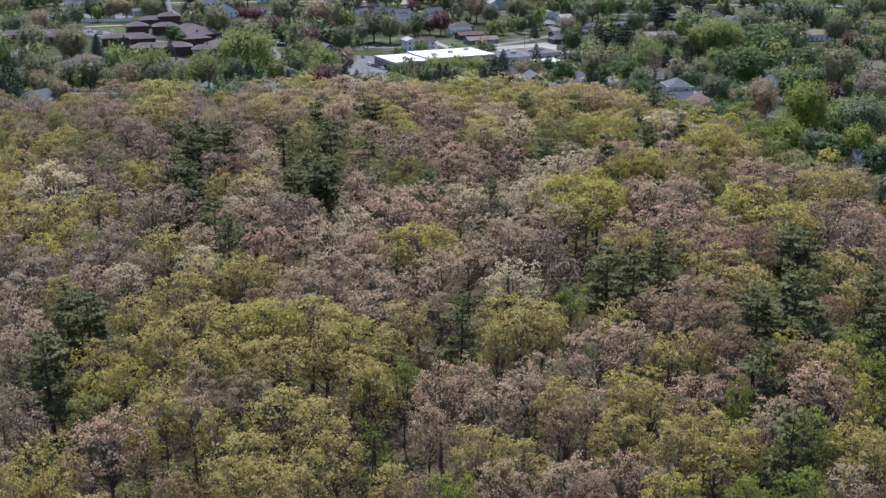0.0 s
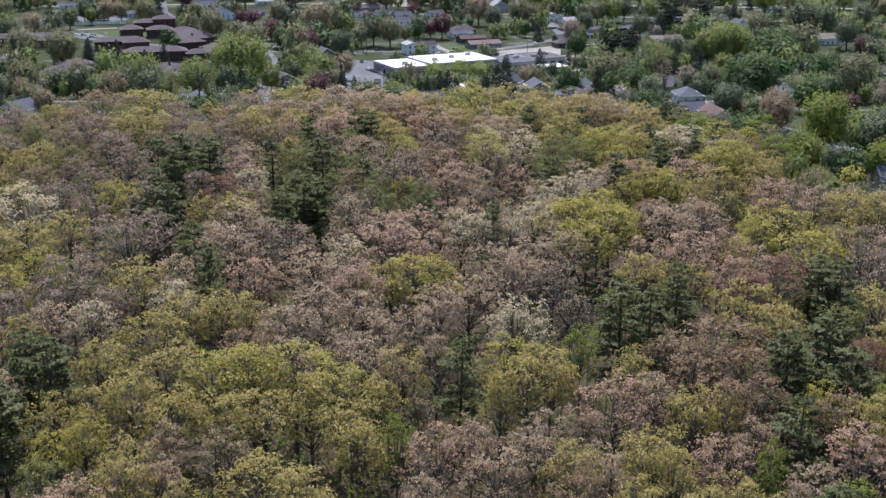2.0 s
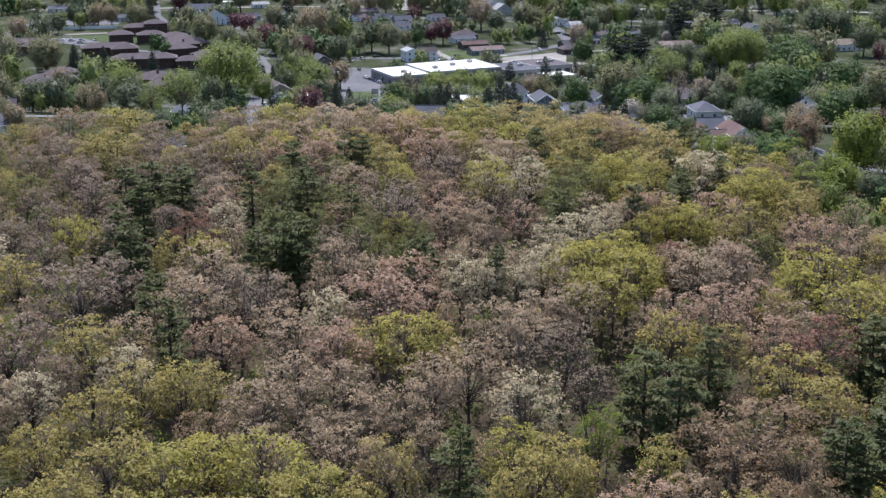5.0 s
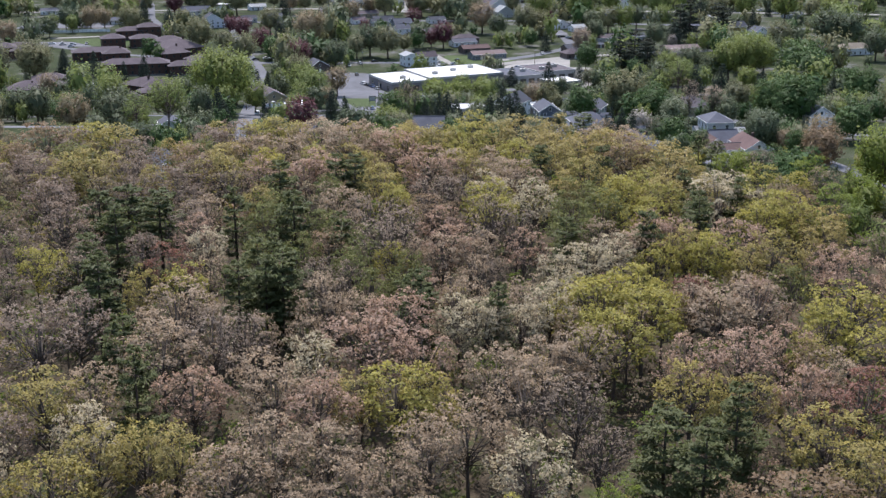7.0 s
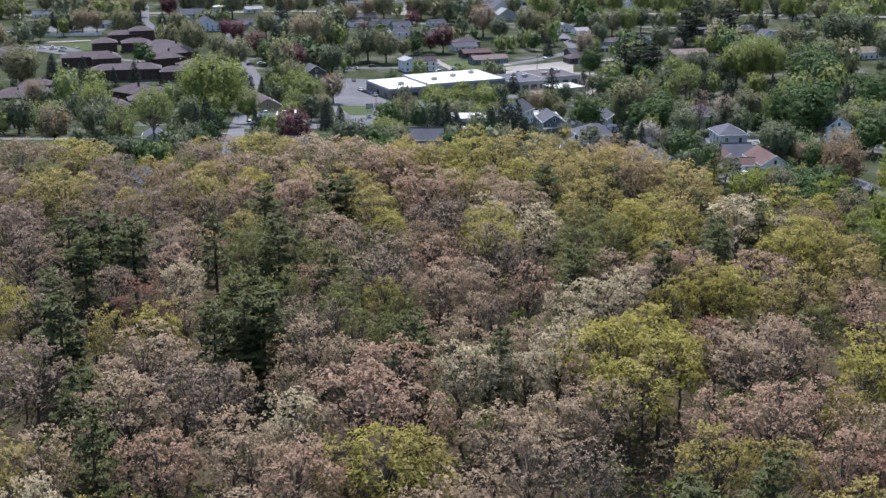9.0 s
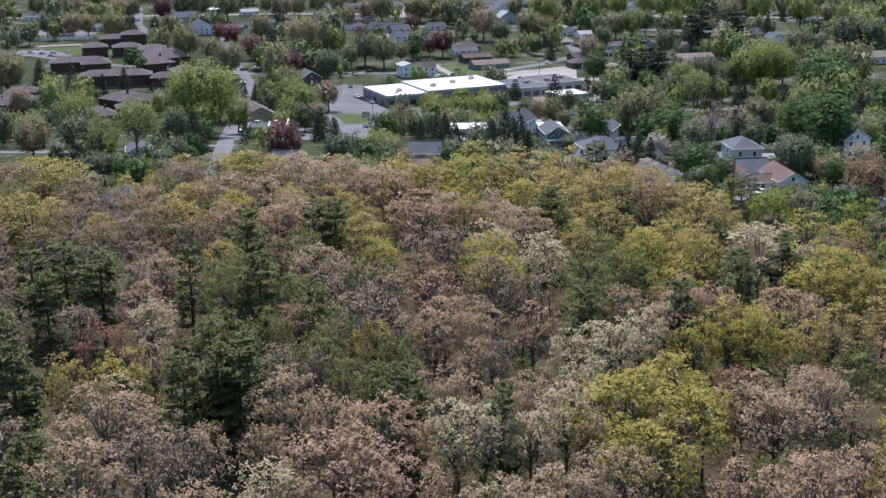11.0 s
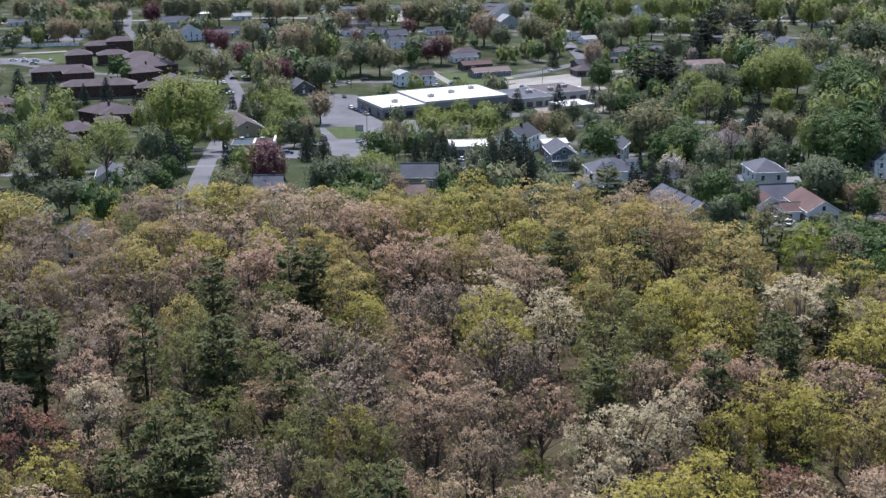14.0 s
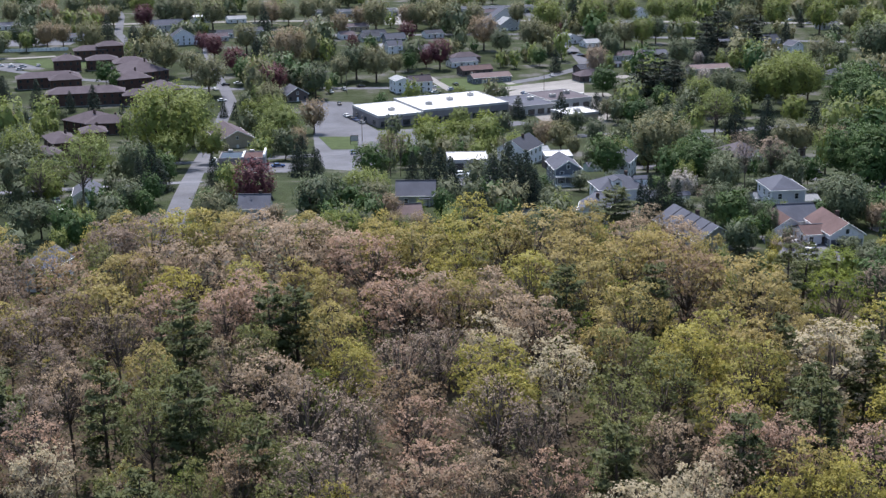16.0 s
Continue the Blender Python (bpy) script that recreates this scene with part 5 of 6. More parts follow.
tagged(new("undergrowth", bush_me), "low green and brown undergrowth between trunks", "undergrowth", kind="stuff")

# ---- woods beyond the marked trees, out to the horizon ----
far = []
for _ in range(900):
    y = seeds.uniform(1180, 2600)
    x = seeds.uniform(-1, 1) * 0.75 * y
    far.append((x, y, seeds.uniform(4, 8)))
for _ in range(500):
    y = seeds.uniform(-60, 1180)
    x = seeds.choice((-1, 1)) * (0.37 * abs(y) + 45 + seeds.expovariate(1 / 60))
    far.append((x, y, seeds.uniform(4, 6)))
fp = np.array(far)
each = 45
c = np.repeat(fp, each, axis=0)
d = unit(rng.normal(size=(len(c), 3)) + np.array([0, 0, 0.5]))
rr = c[:, 2:3] * rng.uniform(0.7, 1.05, (len(c), 1))
p = np.c_[c[:, 0], c[:, 1], land(c[:, 0], c[:, 1]) + c[:, 2] * 1.3] + d * rr * np.array([1, 1, 1.1])
wood_me = leaf_mesh("far_woods", leaves(p, d + np.array([0, 0, 0.4]), 1.5, 0.7))
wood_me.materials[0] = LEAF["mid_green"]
tagged(new("far_woods", wood_me), "distant green tree crowns beyond the town", "woods", kind="stuff")


# ---- buildings ----
footprints = []


def placed(name, x, y, yaw, label, category, group="", z=None):
    ob = new(name)
    ob.matrix_basis = pose(x, y, ground_z(x, y) if z is None else z, 0, 0, yaw)
    return tagged(ob, label, category, group)


def window(parent, x, y, z, w, h, face, frame_mat=None, fine=False):
    """A framed window on the wall that looks to face: 'y-' front, 'y+' back, 'x-' or 'x+' sides."""
    def slab(t0, t1, g):
        if face[0] == "y":
            s = -1 if face[1] == "-" else 1
            return box(x - w / 2 - g, x + w / 2 + g, *sorted((y + s * t0, y + s * t1)), z - h / 2 - g, z + h / 2 + g)
        s = -1 if face[1] == "-" else 1
        return box(*sorted((x + s * t0, x + s * t1)), y - w / 2 - g, y + w / 2 + g, z - h / 2 - g, z + h / 2 + g)
    f = part("window", slab(-0.05, 0.05, 0.12), frame_mat or TRIM, parent)
    part("pane", slab(-0.02, 0.08, 0.0), GLASS, f)
    if not fine:
        return
    s = -1 if face[1] == "-" else 1
    bar, sill = (-w / 2, w / 2, -0.03, 0.03), (-w / 2 - 0.2, w / 2 + 0.2, -h / 2 - 0.2, -h / 2 - 0.12)
    for name, (u0, u1, z0, z1), t in (("glazing_bar", bar, (0.05, 0.1)), ("sill", sill, (-0.05, 0.16))):
        if face[0] == "y":
            part(name, box(x + u0, x + u1, *sorted((y + s * t[0], y + s * t[1])), z + z0, z + z1), frame_mat or TRIM, f)
        else:
            part(name, box(*sorted((x + s * t[0], x + s * t[1])), y + u0, y + u1, z + z0, z + z1), frame_mat or TRIM, f)


def roof_shape(kind, w, d, h, over=0.5, thick=0.22, pitch=0.55):
    """Vertices and faces of a roof with eaves over a w x d plan at height h."""
    a, b = w / 2 + over, d / 2 + over
    if kind == "gable":
        rise = b * pitch
        prof = [(-b, 0), (0, rise), (b, 0), (b, thick), (0, rise + thick), (-b, thick)]
        v = [(x, y, h + z - over * pitch * 0.5) for x in (-a, a) for y, z in prof]
    elif kind == "front":
        rise = a * pitch
        prof = [(-a, 0), (0, rise), (a, 0), (a, thick), (0, rise + thick), (-a, thick)]
        v = [(x, y, h + z - over * pitch * 0.5) for y in (b, -b) for x, z in prof]
    else:
        rise = min(a, b) * pitch
        k = max(a, b) - min(a, b)
        top = [(-k, 0), (k, 0)] if a >= b else [(0, -k), (0, k)]
        v = [(-a, -b, h), (a, -b, h), (a, b, h), (-a, b, h)]
        v += [(x, y, z + thick) for x, y, z in v]
        v += [(x, y, h + thick + rise) for x, y in top]
        sides = [(4, 5, 9, 8), (5, 6, 9), (6, 7, 8, 9), (7, 4, 8)] if a >= b else [(4, 5, 8), (5, 6, 9, 8), (6, 7, 9), (7, 4, 8, 9)]
        return v, [(3, 2, 1, 0), (0, 1, 5, 4), (1, 2, 6, 5), (2, 3, 7, 6), (3, 0, 4, 7)] + sides, rise
    f = [(0, 1, 4, 5), (1, 2, 3, 4), (11, 10, 7, 6), (10, 9, 8, 7)]
    f += [(5, 4, 10, 11), (4, 3, 9, 10), (1, 0, 6, 7), (2, 1, 7, 8), (0, 5, 11, 6), (3, 2, 8, 9)]
    return v, f, rise


def wall_shape(kind, w, d, h, rise):
    a, b = w / 2, d / 2
    v, f = box(-a, a, -b, b, -1.5, h)
    v, f = list(v), list(f)
    if kind == "gable":
        v += [(-a, 0, h + rise * b / (b + 0.5)), (a, 0, h + rise * b / (b + 0.5))]
        f = [g for g in f if g != (4, 5, 7, 6)] + [(4, 5, 9, 8), (7, 6, 8, 9), (6, 4, 8), (5, 7, 9)]
    elif kind == "front":
        v += [(0, -b, h + rise * a / (a + 0.5)), (0, b, h + rise * a / (a + 0.5))]
        f = [g for g in f if g != (4, 5, 7, 6)] + [(4, 8, 9, 6), (5, 7, 9, 8), (4, 5, 8), (7, 6, 9)]
    return v, f


KINDS = {"apt": ("apartment_building", "dark brown brick apartment block with hipped roof", "apartment block", "brown apartments"),
         "house": ("house", "", "house", "town houses"), "ranch": ("house", "", "house", "low houses"),
         "cottage": ("house", "", "house", "town houses"), "hall": ("hall", "", "building", ""),
         "garage": ("garage", "", "garage", ""), "annex": ("annex", "", "house", "")}
WORDS = {"white": "white", "grey": "grey", "tan": "tan", "paleblue": "pale blue", "palegreen": "pale green", "slateblue": "slate blue", "darkbrown": "dark brown", "brick": "brown brick"}
ROOF_WORDS = {"brown": "brown", "grey": "grey", "slate": "slate-grey", "pale": "pale grey", "pink": "pinkish", "red": "red", "tan": "tan", "purple": "mauve-grey"}


def building(kind, x, y, yaw, w, d, h, roof, wall, top):
    name, label, category, group = KINDS[kind]
    if not label:
        shape = {"hip": "hipped", "gable": "gabled", "front": "front-gabled"}[roof]
        label = f"{WORDS[wall]} {category} with a {ROOF_WORDS[top]} {shape} shingle roof"
    ob = placed(name, x, y, yaw, label, category, group)
    footprints.append((x, y, 0.5 * max(w, d)))
    steep = {"apt": 0.42, "ranch": 0.38, "hall": 0.5, "annex": 0.35}.get(kind, 0.62)
    if roof == "hip" and kind != "apt":
        steep = 0.52
    rv, rf, rise = roof_shape(roof, w, d, h, 0.6 if kind == "apt" else 0.45, pitch=steep)
    part("wall", wall_shape(roof, w, d, h, rise), WALLS[wall], ob)
    part("roof", (rv, rf), ROOFS[top], ob, f"{ROOF_WORDS[top]} shingle roof")
    if kind == "house" and roof == "front" and top == "red":
        part("lower_wall", box(-w / 2 - 0.03, w / 2 + 0.03, -d / 2 - 0.03, d / 2 + 0.03, -1.4, 2.3), WALLS["slateblue"], ob, "dark lower wall")
    lip, drop = (0.6 if kind == "apt" else 0.45), (0.0 if roof == "hip" else 0.45 * steep * 0.5)
    ea, eb, ez = w / 2 + lip, d / 2 + lip, h - drop
    edge = DARK_TRIM if wall in ("brick", "darkbrown") else TRIM
    if roof != "front":
        for sy in (-1, 1):
            part("gutter", box(-ea, ea, *sorted((sy * eb, sy * (eb + 0.12))), ez + 0.02, ez + 0.2), edge, ob)
    if roof != "gable":
        for sx in (-1, 1):
            part("gutter", box(*sorted((sx * ea, sx * (ea + 0.12))), -eb, eb, ez + 0.02, ez + 0.2), edge, ob)
    part("foundation", box(-w / 2 - 0.05, w / 2 + 0.05, -d / 2 - 0.05, d / 2 + 0.05, -1.5, 0.35), CONCRETE, ob, "grey concrete foundation")
    if kind in ("house", "cottage") and wall not in ("darkbrown",):
        for sx in (-1, 1):
            part("corner_board", box(sx * w / 2 - 0.1, sx * w / 2 + 0.1, -d / 2 - 0.04, -d / 2 + 0.08, 0.35, h - 0.05), edge, ob)
    if roof == "gable":
        part("ridge_cap", box(-ea, ea, -0.18, 0.18, h + rise + 0.1, h + rise + 0.2), ROOFS["slate"], ob)
    floors = 2 if h > 4.4 else 1
    per = h / floors
    a, b = w / 2, d / 2
    gaps, near = 3.4, y < 620
    surround = DARK_TRIM if wall in ("brick", "darkbrown") else TRIM
    for fl in range(floors):
        z = per * fl + min(1.55, per * 0.55)
        for i in range(max(2, int(w / gaps))):
            wx = -a + w * (i + 0.5) / max(2, int(w / gaps))
            if fl == 0 and (kind == "garage" or i == 1):
                continue
            window(ob, wx, -b, z, 0.95, 1.35, "y-", surround, near)
        for i in range(max(2, int(d / gaps))):
            wy = -b + d * (i + 0.5) / max(2, int(d / gaps))
            window(ob, -a, wy, z, 0.9, 1.3, "x-", surround, near)
            window(ob, a, wy, z, 0.9, 1.3, "x+", surround, near)
    if roof == "front" and kind != "garage" and rise > 1.8:
        window(ob, 0, -b, h + 0.75, 0.8, 1.1, "y-")
    if kind == "garage":
        part("garage_door", box(-1.3, 1.3, -b - 0.06, -b + 0.1, 0, 2.15), DARK_TRIM, ob, "dark open garage door")
    else:
        n = max(2, int(w / gaps))
        part("door", box(-a + w * 1.5 / n - 0.5, -a + w * 1.5 / n + 0.5, -b - 0.05, -b + 0.1, 0, 2.05), DARK_TRIM if wall in ("white", "brick") else TRIM, ob)
    if kind in ("house", "cottage", "ranch") and roof != "front" and w > 8:
        n = max(2, int(w / gaps))
        px = -a + w * 1.5 / n
        step = part("stoop", box(px - 1.1, px + 1.1, -b - 1.3, -b, -1.5, 0.3), CONCRETE, ob, "concrete front step")
        part("step", box(px - 0.8, px + 0.8, -b - 1.7, -b - 1.3, -1.5, 0.15), CONCRETE, step)
        part("porch_roof", box(px - 1.4, px + 1.4, -b - 1.5, -b, 2.35, 2.5), ROOFS[top], ob)
        for sx in (-1, 1):
            part("porch_post", box(px + sx * 1.2 - 0.06, px + sx * 1.2 + 0.06, -b - 1.3, -b - 1.18, 0.3, 2.35), TRIM, ob)
    if kind not in ("garage", "annex", "hall") and (kind == "apt" or (int(x) + int(y)) % 3 == 0):
        zc = h + rise + 0.9
        cx = a * 0.35 if roof != "front" else 0.7
        part("chimney", box(cx - 0.4, cx + 0.4, 0.2, 1.0, h, zc), BRICK, ob, "brick chimney")
    if roof == "front":
        s = 0.45
        run = a + s
        for sx in (-1, 1):
            e0, e1 = (sx * run, h - s * steep * 0.5), (0, h - s * steep * 0.5 + run * steep)
            yy = -b - s - 0.03
            v = [(e0[0], yy, e0[1] - 0.05), (e1[0], yy, e1[1] - 0.05), (e1[0], yy, e1[1] + 0.25), (e0[0], yy, e0[1] + 0.25)]
            v += [(p[0], yy - 0.06, p[2]) for p in v]
            part("bargeboard", (v, [(0, 1, 2, 3), (7, 6, 5, 4), (0, 4, 5, 1), (1, 5, 6, 2), (2, 6, 7, 3), (3, 7, 4, 0)]), TRIM, ob, "white bargeboard")
    return ob


def flat_building(name, x, y, yaw, w, d, h, wall, roof, label, units=0, front=True):
    """A flat-roofed block with a parapet, standing with its front left corner at x, y."""
    ob = placed(name, x, y, yaw, label, "shop building", "flat-roofed buildings")
    part("wall", box(0, w, 0, d, -1.5, h), wall, ob)
    for fx in (0.2, 0.5, 0.8):
        c = ob.matrix_basis @ Vector((w * fx, d * 0.5, 0))
        footprints.append((c.x, c.y, max(w * 0.25, d * 0.5)))
    rim = [box(-0.15, w + 0.15, -0.15, 0.2, h - 0.7, h + 0.35), box(-0.15, w + 0.15, d - 0.2, d + 0.15, h - 0.7, h + 0.35),
           box(-0.15, 0.2, 0.2, d - 0.2, h - 0.7, h + 0.35), box(w - 0.2, w + 0.15, 0.2, d - 0.2, h - 0.7, h + 0.35)]
    for r in rim:
        part("parapet", r, WALLS["grey"] if roof == MEMBRANE else wall, ob)
    part("roof", box(0.2, w - 0.2, 0.2, d - 0.2, h - 0.1, h + 0.12), roof, ob, "flat roof membrane")
    for i in range(units):
        ux, uy = w * (i + 0.6) / (units + 0.2), d * (0.35 + 0.35 * ((i * 7) % 3) / 2)
        u = part("rooftop_unit", merge(box(ux - 1.3, ux + 1.3, uy - 1.0, uy + 1.0, h + 0.25, h + 1.6), box(ux - 1.4, ux + 1.4, uy - 1.1, uy + 1.1, h + 0.12, h + 0.25)), GALVANISED, ob, "grey rooftop air unit")
        part("fan_cover", tube([(ux, uy, h + 1.6), (ux, uy, h + 1.72)], [0.6, 0.6], 10), DARK_TRIM, u)
    if front:
        n = max(2, int(w / 4.5))
        for i in range(n):
            c = w * (i + 0.5) / n
            f = part("shop_window", box(c - 1.7, c + 1.7, -0.06, 0.1, 0.3, 2.7), DARK_TRIM, ob)
            part("pane", box(c - 1.55, c + 1.55, -0.1, 0.05, 0.45, 2.55), GLASS, f)
        for i in range(max(1, int(d / 8))):
            c = d * (i + 0.5) / max(1, int(d / 8))
            f = part("shop_window", box(-0.06, 0.1, c - 1.5, c + 1.5, 0.3, 2.7), DARK_TRIM, ob)
            part("pane", box(-0.1, 0.05, c - 1.35, c + 1.35, 0.45, 2.55), GLASS, f)
    return ob


flat_building("shop_row", -26.3, 712.7, 26, 21, 30, 4.9, WALLS["shopfront"], MEMBRANE, "low shop wing with a bright white flat roof", 1)
flat_building("shop_row", -7.4, 722.4, 26, 42, 32, 5.9, WALLS["shopfront"], MEMBRANE, "long shop building with a bright white flat roof", 3)
flat_building("shop_row", 34.0, 738.0, 26, 20, 26, 4.2, WALLS["grey"], ROOFS["grey"], "grey flat-roofed shop beside the white roof", 2)
flat_building("warehouse", 50.0, 752.0, 26, 22, 24, 4.5, WALLS["grey"], ROOFS["purple"], "grey warehouse with a brownish flat roof", 2)
flat_building("warehouse", 55.0, 722.0, 26, 16, 14, 3.6, WALLS["tan"], MEMBRANE, "low shed with a white flat roof", 1, False)
flat_building("school_building", 10, 1130, 10, 60, 18, 4.0, WALLS["grey"], ROOFS["slate"], "long low school-like building with a flat roof", 2)
flat_building("school_building", -95, 1115, 10, 62, 16, 4.0, WALLS["grey"], ROOFS["slate"], "long low building with a grey flat roof", 2)
flat_building("shop_row", -180, 1090, 15, 14, 12, 4.0, WALLS["white"], MEMBRANE, "small building with a white flat roof", 0, False)
flat_building("shed_building", 4, 575, 4, 13, 12, 3.6, WALLS["grey"], MEMBRANE, "workshop with a white flat roof", 0)
flat_building("shed_building", 36, 585, 4, 9, 9, 4.0, WALLS["darkbrown"], MEMBRANE, "dark workshop with a white flat roof", 0, False)
shop = flat_building("shop", -72, 585, 4, 15, 10, 3.8, WALLS["shopfront"], ROOFS["slate"], "small flat-roofed shop with blue and red roof sheets", 0)
part("roof_panel", box(0.4, 7.2, 0.5, 8.5, 3.95, 4.05), rough_surface("blue_panel", (0.055, 0.08, 0.11), 0.1), shop, "slate blue roof sheet")
part("roof_panel", box(8.2, 14.4, 0.5, 8.5, 3.95, 4.05), rough_surface("red_panel", (0.085, 0.05, 0.048), 0.1), shop, "dull red roof sheet")
part("roof_border", box(7.4, 8.0, 0.2, 9.8, 3.95, 4.4), TRIM, shop, "white upstand between the roof sheets")
part("roof_border", box(14.5, 15.1, 0.0, 10.0, 3.95, 5.2), TRIM, shop, "white end wall")
part("rooftop_unit", box(2.2, 3.8, 8.7, 9.6, 3.95, 4.9), GALVANISED, shop)
part("rooftop_unit", box(9.5, 11.0, 8.7, 9.6, 3.95, 4.8), GALVANISED, shop)
building("apt", -206.6, 875.4, 20, 14.1, 11, 6.5, "hip", "brick", "brown")
building("apt", -205.2, 917.1, 20, 17.4, 10, 6, "hip", "brick", "brown")
building("apt", -194.6, 921.0, 20, 14.6, 10, 8, "hip", "brick", "brown")
building("apt", -189.2, 883.0, 20, 16.6, 10, 5.5, "hip", "brick", "brown")
building("apt", -172.1, 876.3, 20, 17.1, 12, 5, "hip", "brick", "brown")
building("apt", -157.9, 818.3, 32, 16.7, 16, 6, "hip", "brick", "brown")
building("apt", -136.3, 792.6, 20, 14.0, 12, 5, "hip", "brick", "brown")
building("apt", -143.8, 774.8, 20, 14.2, 10, 5, "hip", "brick", "brown")
building("apt", -201.6, 824.2, 20, 30.6, 10, 5.5, "hip", "brick", "brown")
building("apt", -168.9, 775.2, 12, 35.4, 11, 6, "hip", "brick", "brown")
building("apt", -187.8, 807.8, 20, 14.9, 10, 7, "hip", "brick", "brown")
building("apt", -140.0, 704.7, 10, 17.3, 11, 5, "hip", "brick", "brown")
building("apt", -141.4, 642.9, 30, 9.7, 16, 6, "hip", "brick", "brown")
building("apt", -135.6, 604.0, 30, 10.0, 10, 5, "hip", "brick", "brown")
building("apt", -269.3, 835.5, 15, 30.0, 11, 6, "hip", "brick", "brown")
building("apt", -248.4, 831.6, 15, 13.5, 10, 5, "hip", "brick", "brown")
building("apt", -196.8, 695.2, 15, 23.9, 11, 6, "hip", "brick", "brown")
building("apt", -138.9, 676.6, 20, 9.4, 10, 5, "hip", "brick", "brown")
building("house", -11.5, 806.0, 22, 11.5, 8, 5.2, "gable", "white", "brown")
building("house", -71.0, 784.6, 25, 10.7, 11, 3.2, "front", "darkbrown", "grey")
building("ranch", 24.4, 833.2, 22, 21.0, 9, 3, "gable", "slateblue", "pink")
building("ranch", 17.3, 857.5, 22, 17.2, 9, 3, "gable", "darkbrown", "red")
building("ranch", 10.7, 885.5, 22, 15.5, 9, 3, "gable", "white", "grey")
building("ranch", 77.6, 975.2, 30, 16.6, 9, 3, "front", "white", "pale")
building("ranch", 89.5, 959.7, 22, 9.6, 9, 3, "gable", "white", "pale")
building("ranch", 78.5, 836.8, 22, 19.5, 9, 3, "hip", "darkbrown", "brown")
building("ranch", 104.8, 907.6, 22, 20.1, 9, 3, "gable", "grey", "brown")
building("ranch", 121.2, 911.3, 22, 13.9, 9, 3, "gable", "grey", "grey")
building("ranch", -63.1, 1002.9, 22, 9.4, 9, 3, "gable", "white", "brown")
building("ranch", -47.5, 991.3, 22, 12.3, 9, 3, "gable", "grey", "slate")
building("house", -29.5, 935.4, 22, 9.4, 9, 5, "gable", "white", "grey")
building("ranch", -142.9, 1011.9, 22, 10.3, 9, 3, "gable", "grey", "slate")
building("house", -188.0, 1046.5, 22, 22.0, 10, 4.5, "gable", "grey", "grey")
building("house", -163.9, 979.7, 22, 17.5, 9, 4.5, "front", "paleblue", "slate")
building("ranch", -147.4, 995.6, 22, 17.8, 9, 3, "gable", "grey", "brown")
building("ranch", -273.7, 1017.6, 22, 15.9, 9, 3, "gable", "grey", "grey")
building("ranch", -300.3, 1060.2, 22, 15.0, 9, 3, "gable", "white", "grey")
building("house", 197.0, 958.0, 22, 12.6, 9, 4, "gable", "grey", "slate")
building("house", 206.7, 933.1, 22, 7.9, 9, 4, "front", "white", "grey")
building("ranch", 142.1, 857.2, 15, 22.0, 9, 3, "gable", "tan", "pink")
building("house", 203.2, 830.2, 15, 12.0, 9, 4, "hip", "grey", "slate")
building("house", 220.2, 834.3, 15, 12.0, 9, 5, "gable", "grey", "grey")
building("cottage", -92.9, 504.9, 12, 7.0, 11, 3.2, "front", "palegreen", "grey")
building("cottage", -44.9, 485.9, 0, 7.4, 8, 3, "gable", "white", "grey")
building("hall", -82.6, 669.3, 24, 13.4, 22, 4, "front", "tan", "brown")
building("cottage", -4.6, 503.7, 0, 9.9, 9, 3, "gable", "grey", "grey")
building("cottage", -6.3, 473.3, 10, 7.0, 8, 2.6, "gable", "tan", "pink")
building("house", 28.7, 608.2, -28, 10.5, 14, 6, "front", "white", "slate")
building("house", 37.6, 535.6, 8, 7.5, 12, 5.6, "front", "slateblue", "grey")
building("house", 49.3, 503.1, 10, 12.7, 10, 4.6, "hip", "white", "grey")
building("house", 57.0, 556.3, -20, 7.0, 12, 5.5, "front", "white", "grey")
building("house", 97.0, 574.0, 20, 13.5, 13, 5.8, "hip", "tan", "purple")
building("house", 90.3, 494.0, 6, 8.7, 11, 6, "hip", "paleblue", "grey")
building("house", 87.0, 467.8, 8, 8.6, 9, 3.2, "gable", "white", "grey")
building("house", 93.3, 456.2, 8, 7.7, 14, 3.4, "front", "white", "red")
building("garage", 83.0, 463.0, 8, 7.0, 9, 2.6, "front", "white", "red")
building("annex", 87.9, 455.2, 8, 6.0, 7, 2.6, "gable", "white", "red")
long_house = building("house", 61.0, 455.0, 19, 10.0, 20, 2.8, "front", "grey", "grey")
for k in range(4):
    v, f = box(-5.4, 0.0, -7.0 + 4.4 * k, -6.75 + 4.4 * k, 0, 0.10)
    part("roof_seam", ([(px_, py_, pz_ + 2.92 + 3.38 + 0.62 * px_) for px_, py_, pz_ in v], f), ROOFS["slate"], long_house, "dark roof seam")
building("house", 117.3, 511.2, 15, 7.1, 9, 3, "gable", "darkbrown", "slate")
building("house", 128.4, 515.4, 15, 8.7, 11, 6, "front", "white", "grey")
building("house", -147.2, 463.5, -25, 9.0, 10, 4.5, "front", "white", "grey")
building("house", -159.6, 513.8, 15, 9.3, 10, 4, "gable", "tan", "brown")
building("house", 245.1, 850.8, 15, 21.4, 10, 4, "hip", "white", "tan")
building("house", 199.8, 756.2, 15, 7.5, 8, 6, "front", "grey", "slate")
building("house", 155.3, 614.9, 15, 14.5, 10, 4, "gable", "tan", "grey")
building("house", 232.5, 703.1, 15, 15.9, 10, 4, "gable", "tan", "tan")
building("house", 194.0, 673.8, 15, 7.0, 9, 4, "front", "tan", "tan")
building("house", 117.6, 351.1, 0, 7.0, 10, 4, "gable", "grey", "grey")
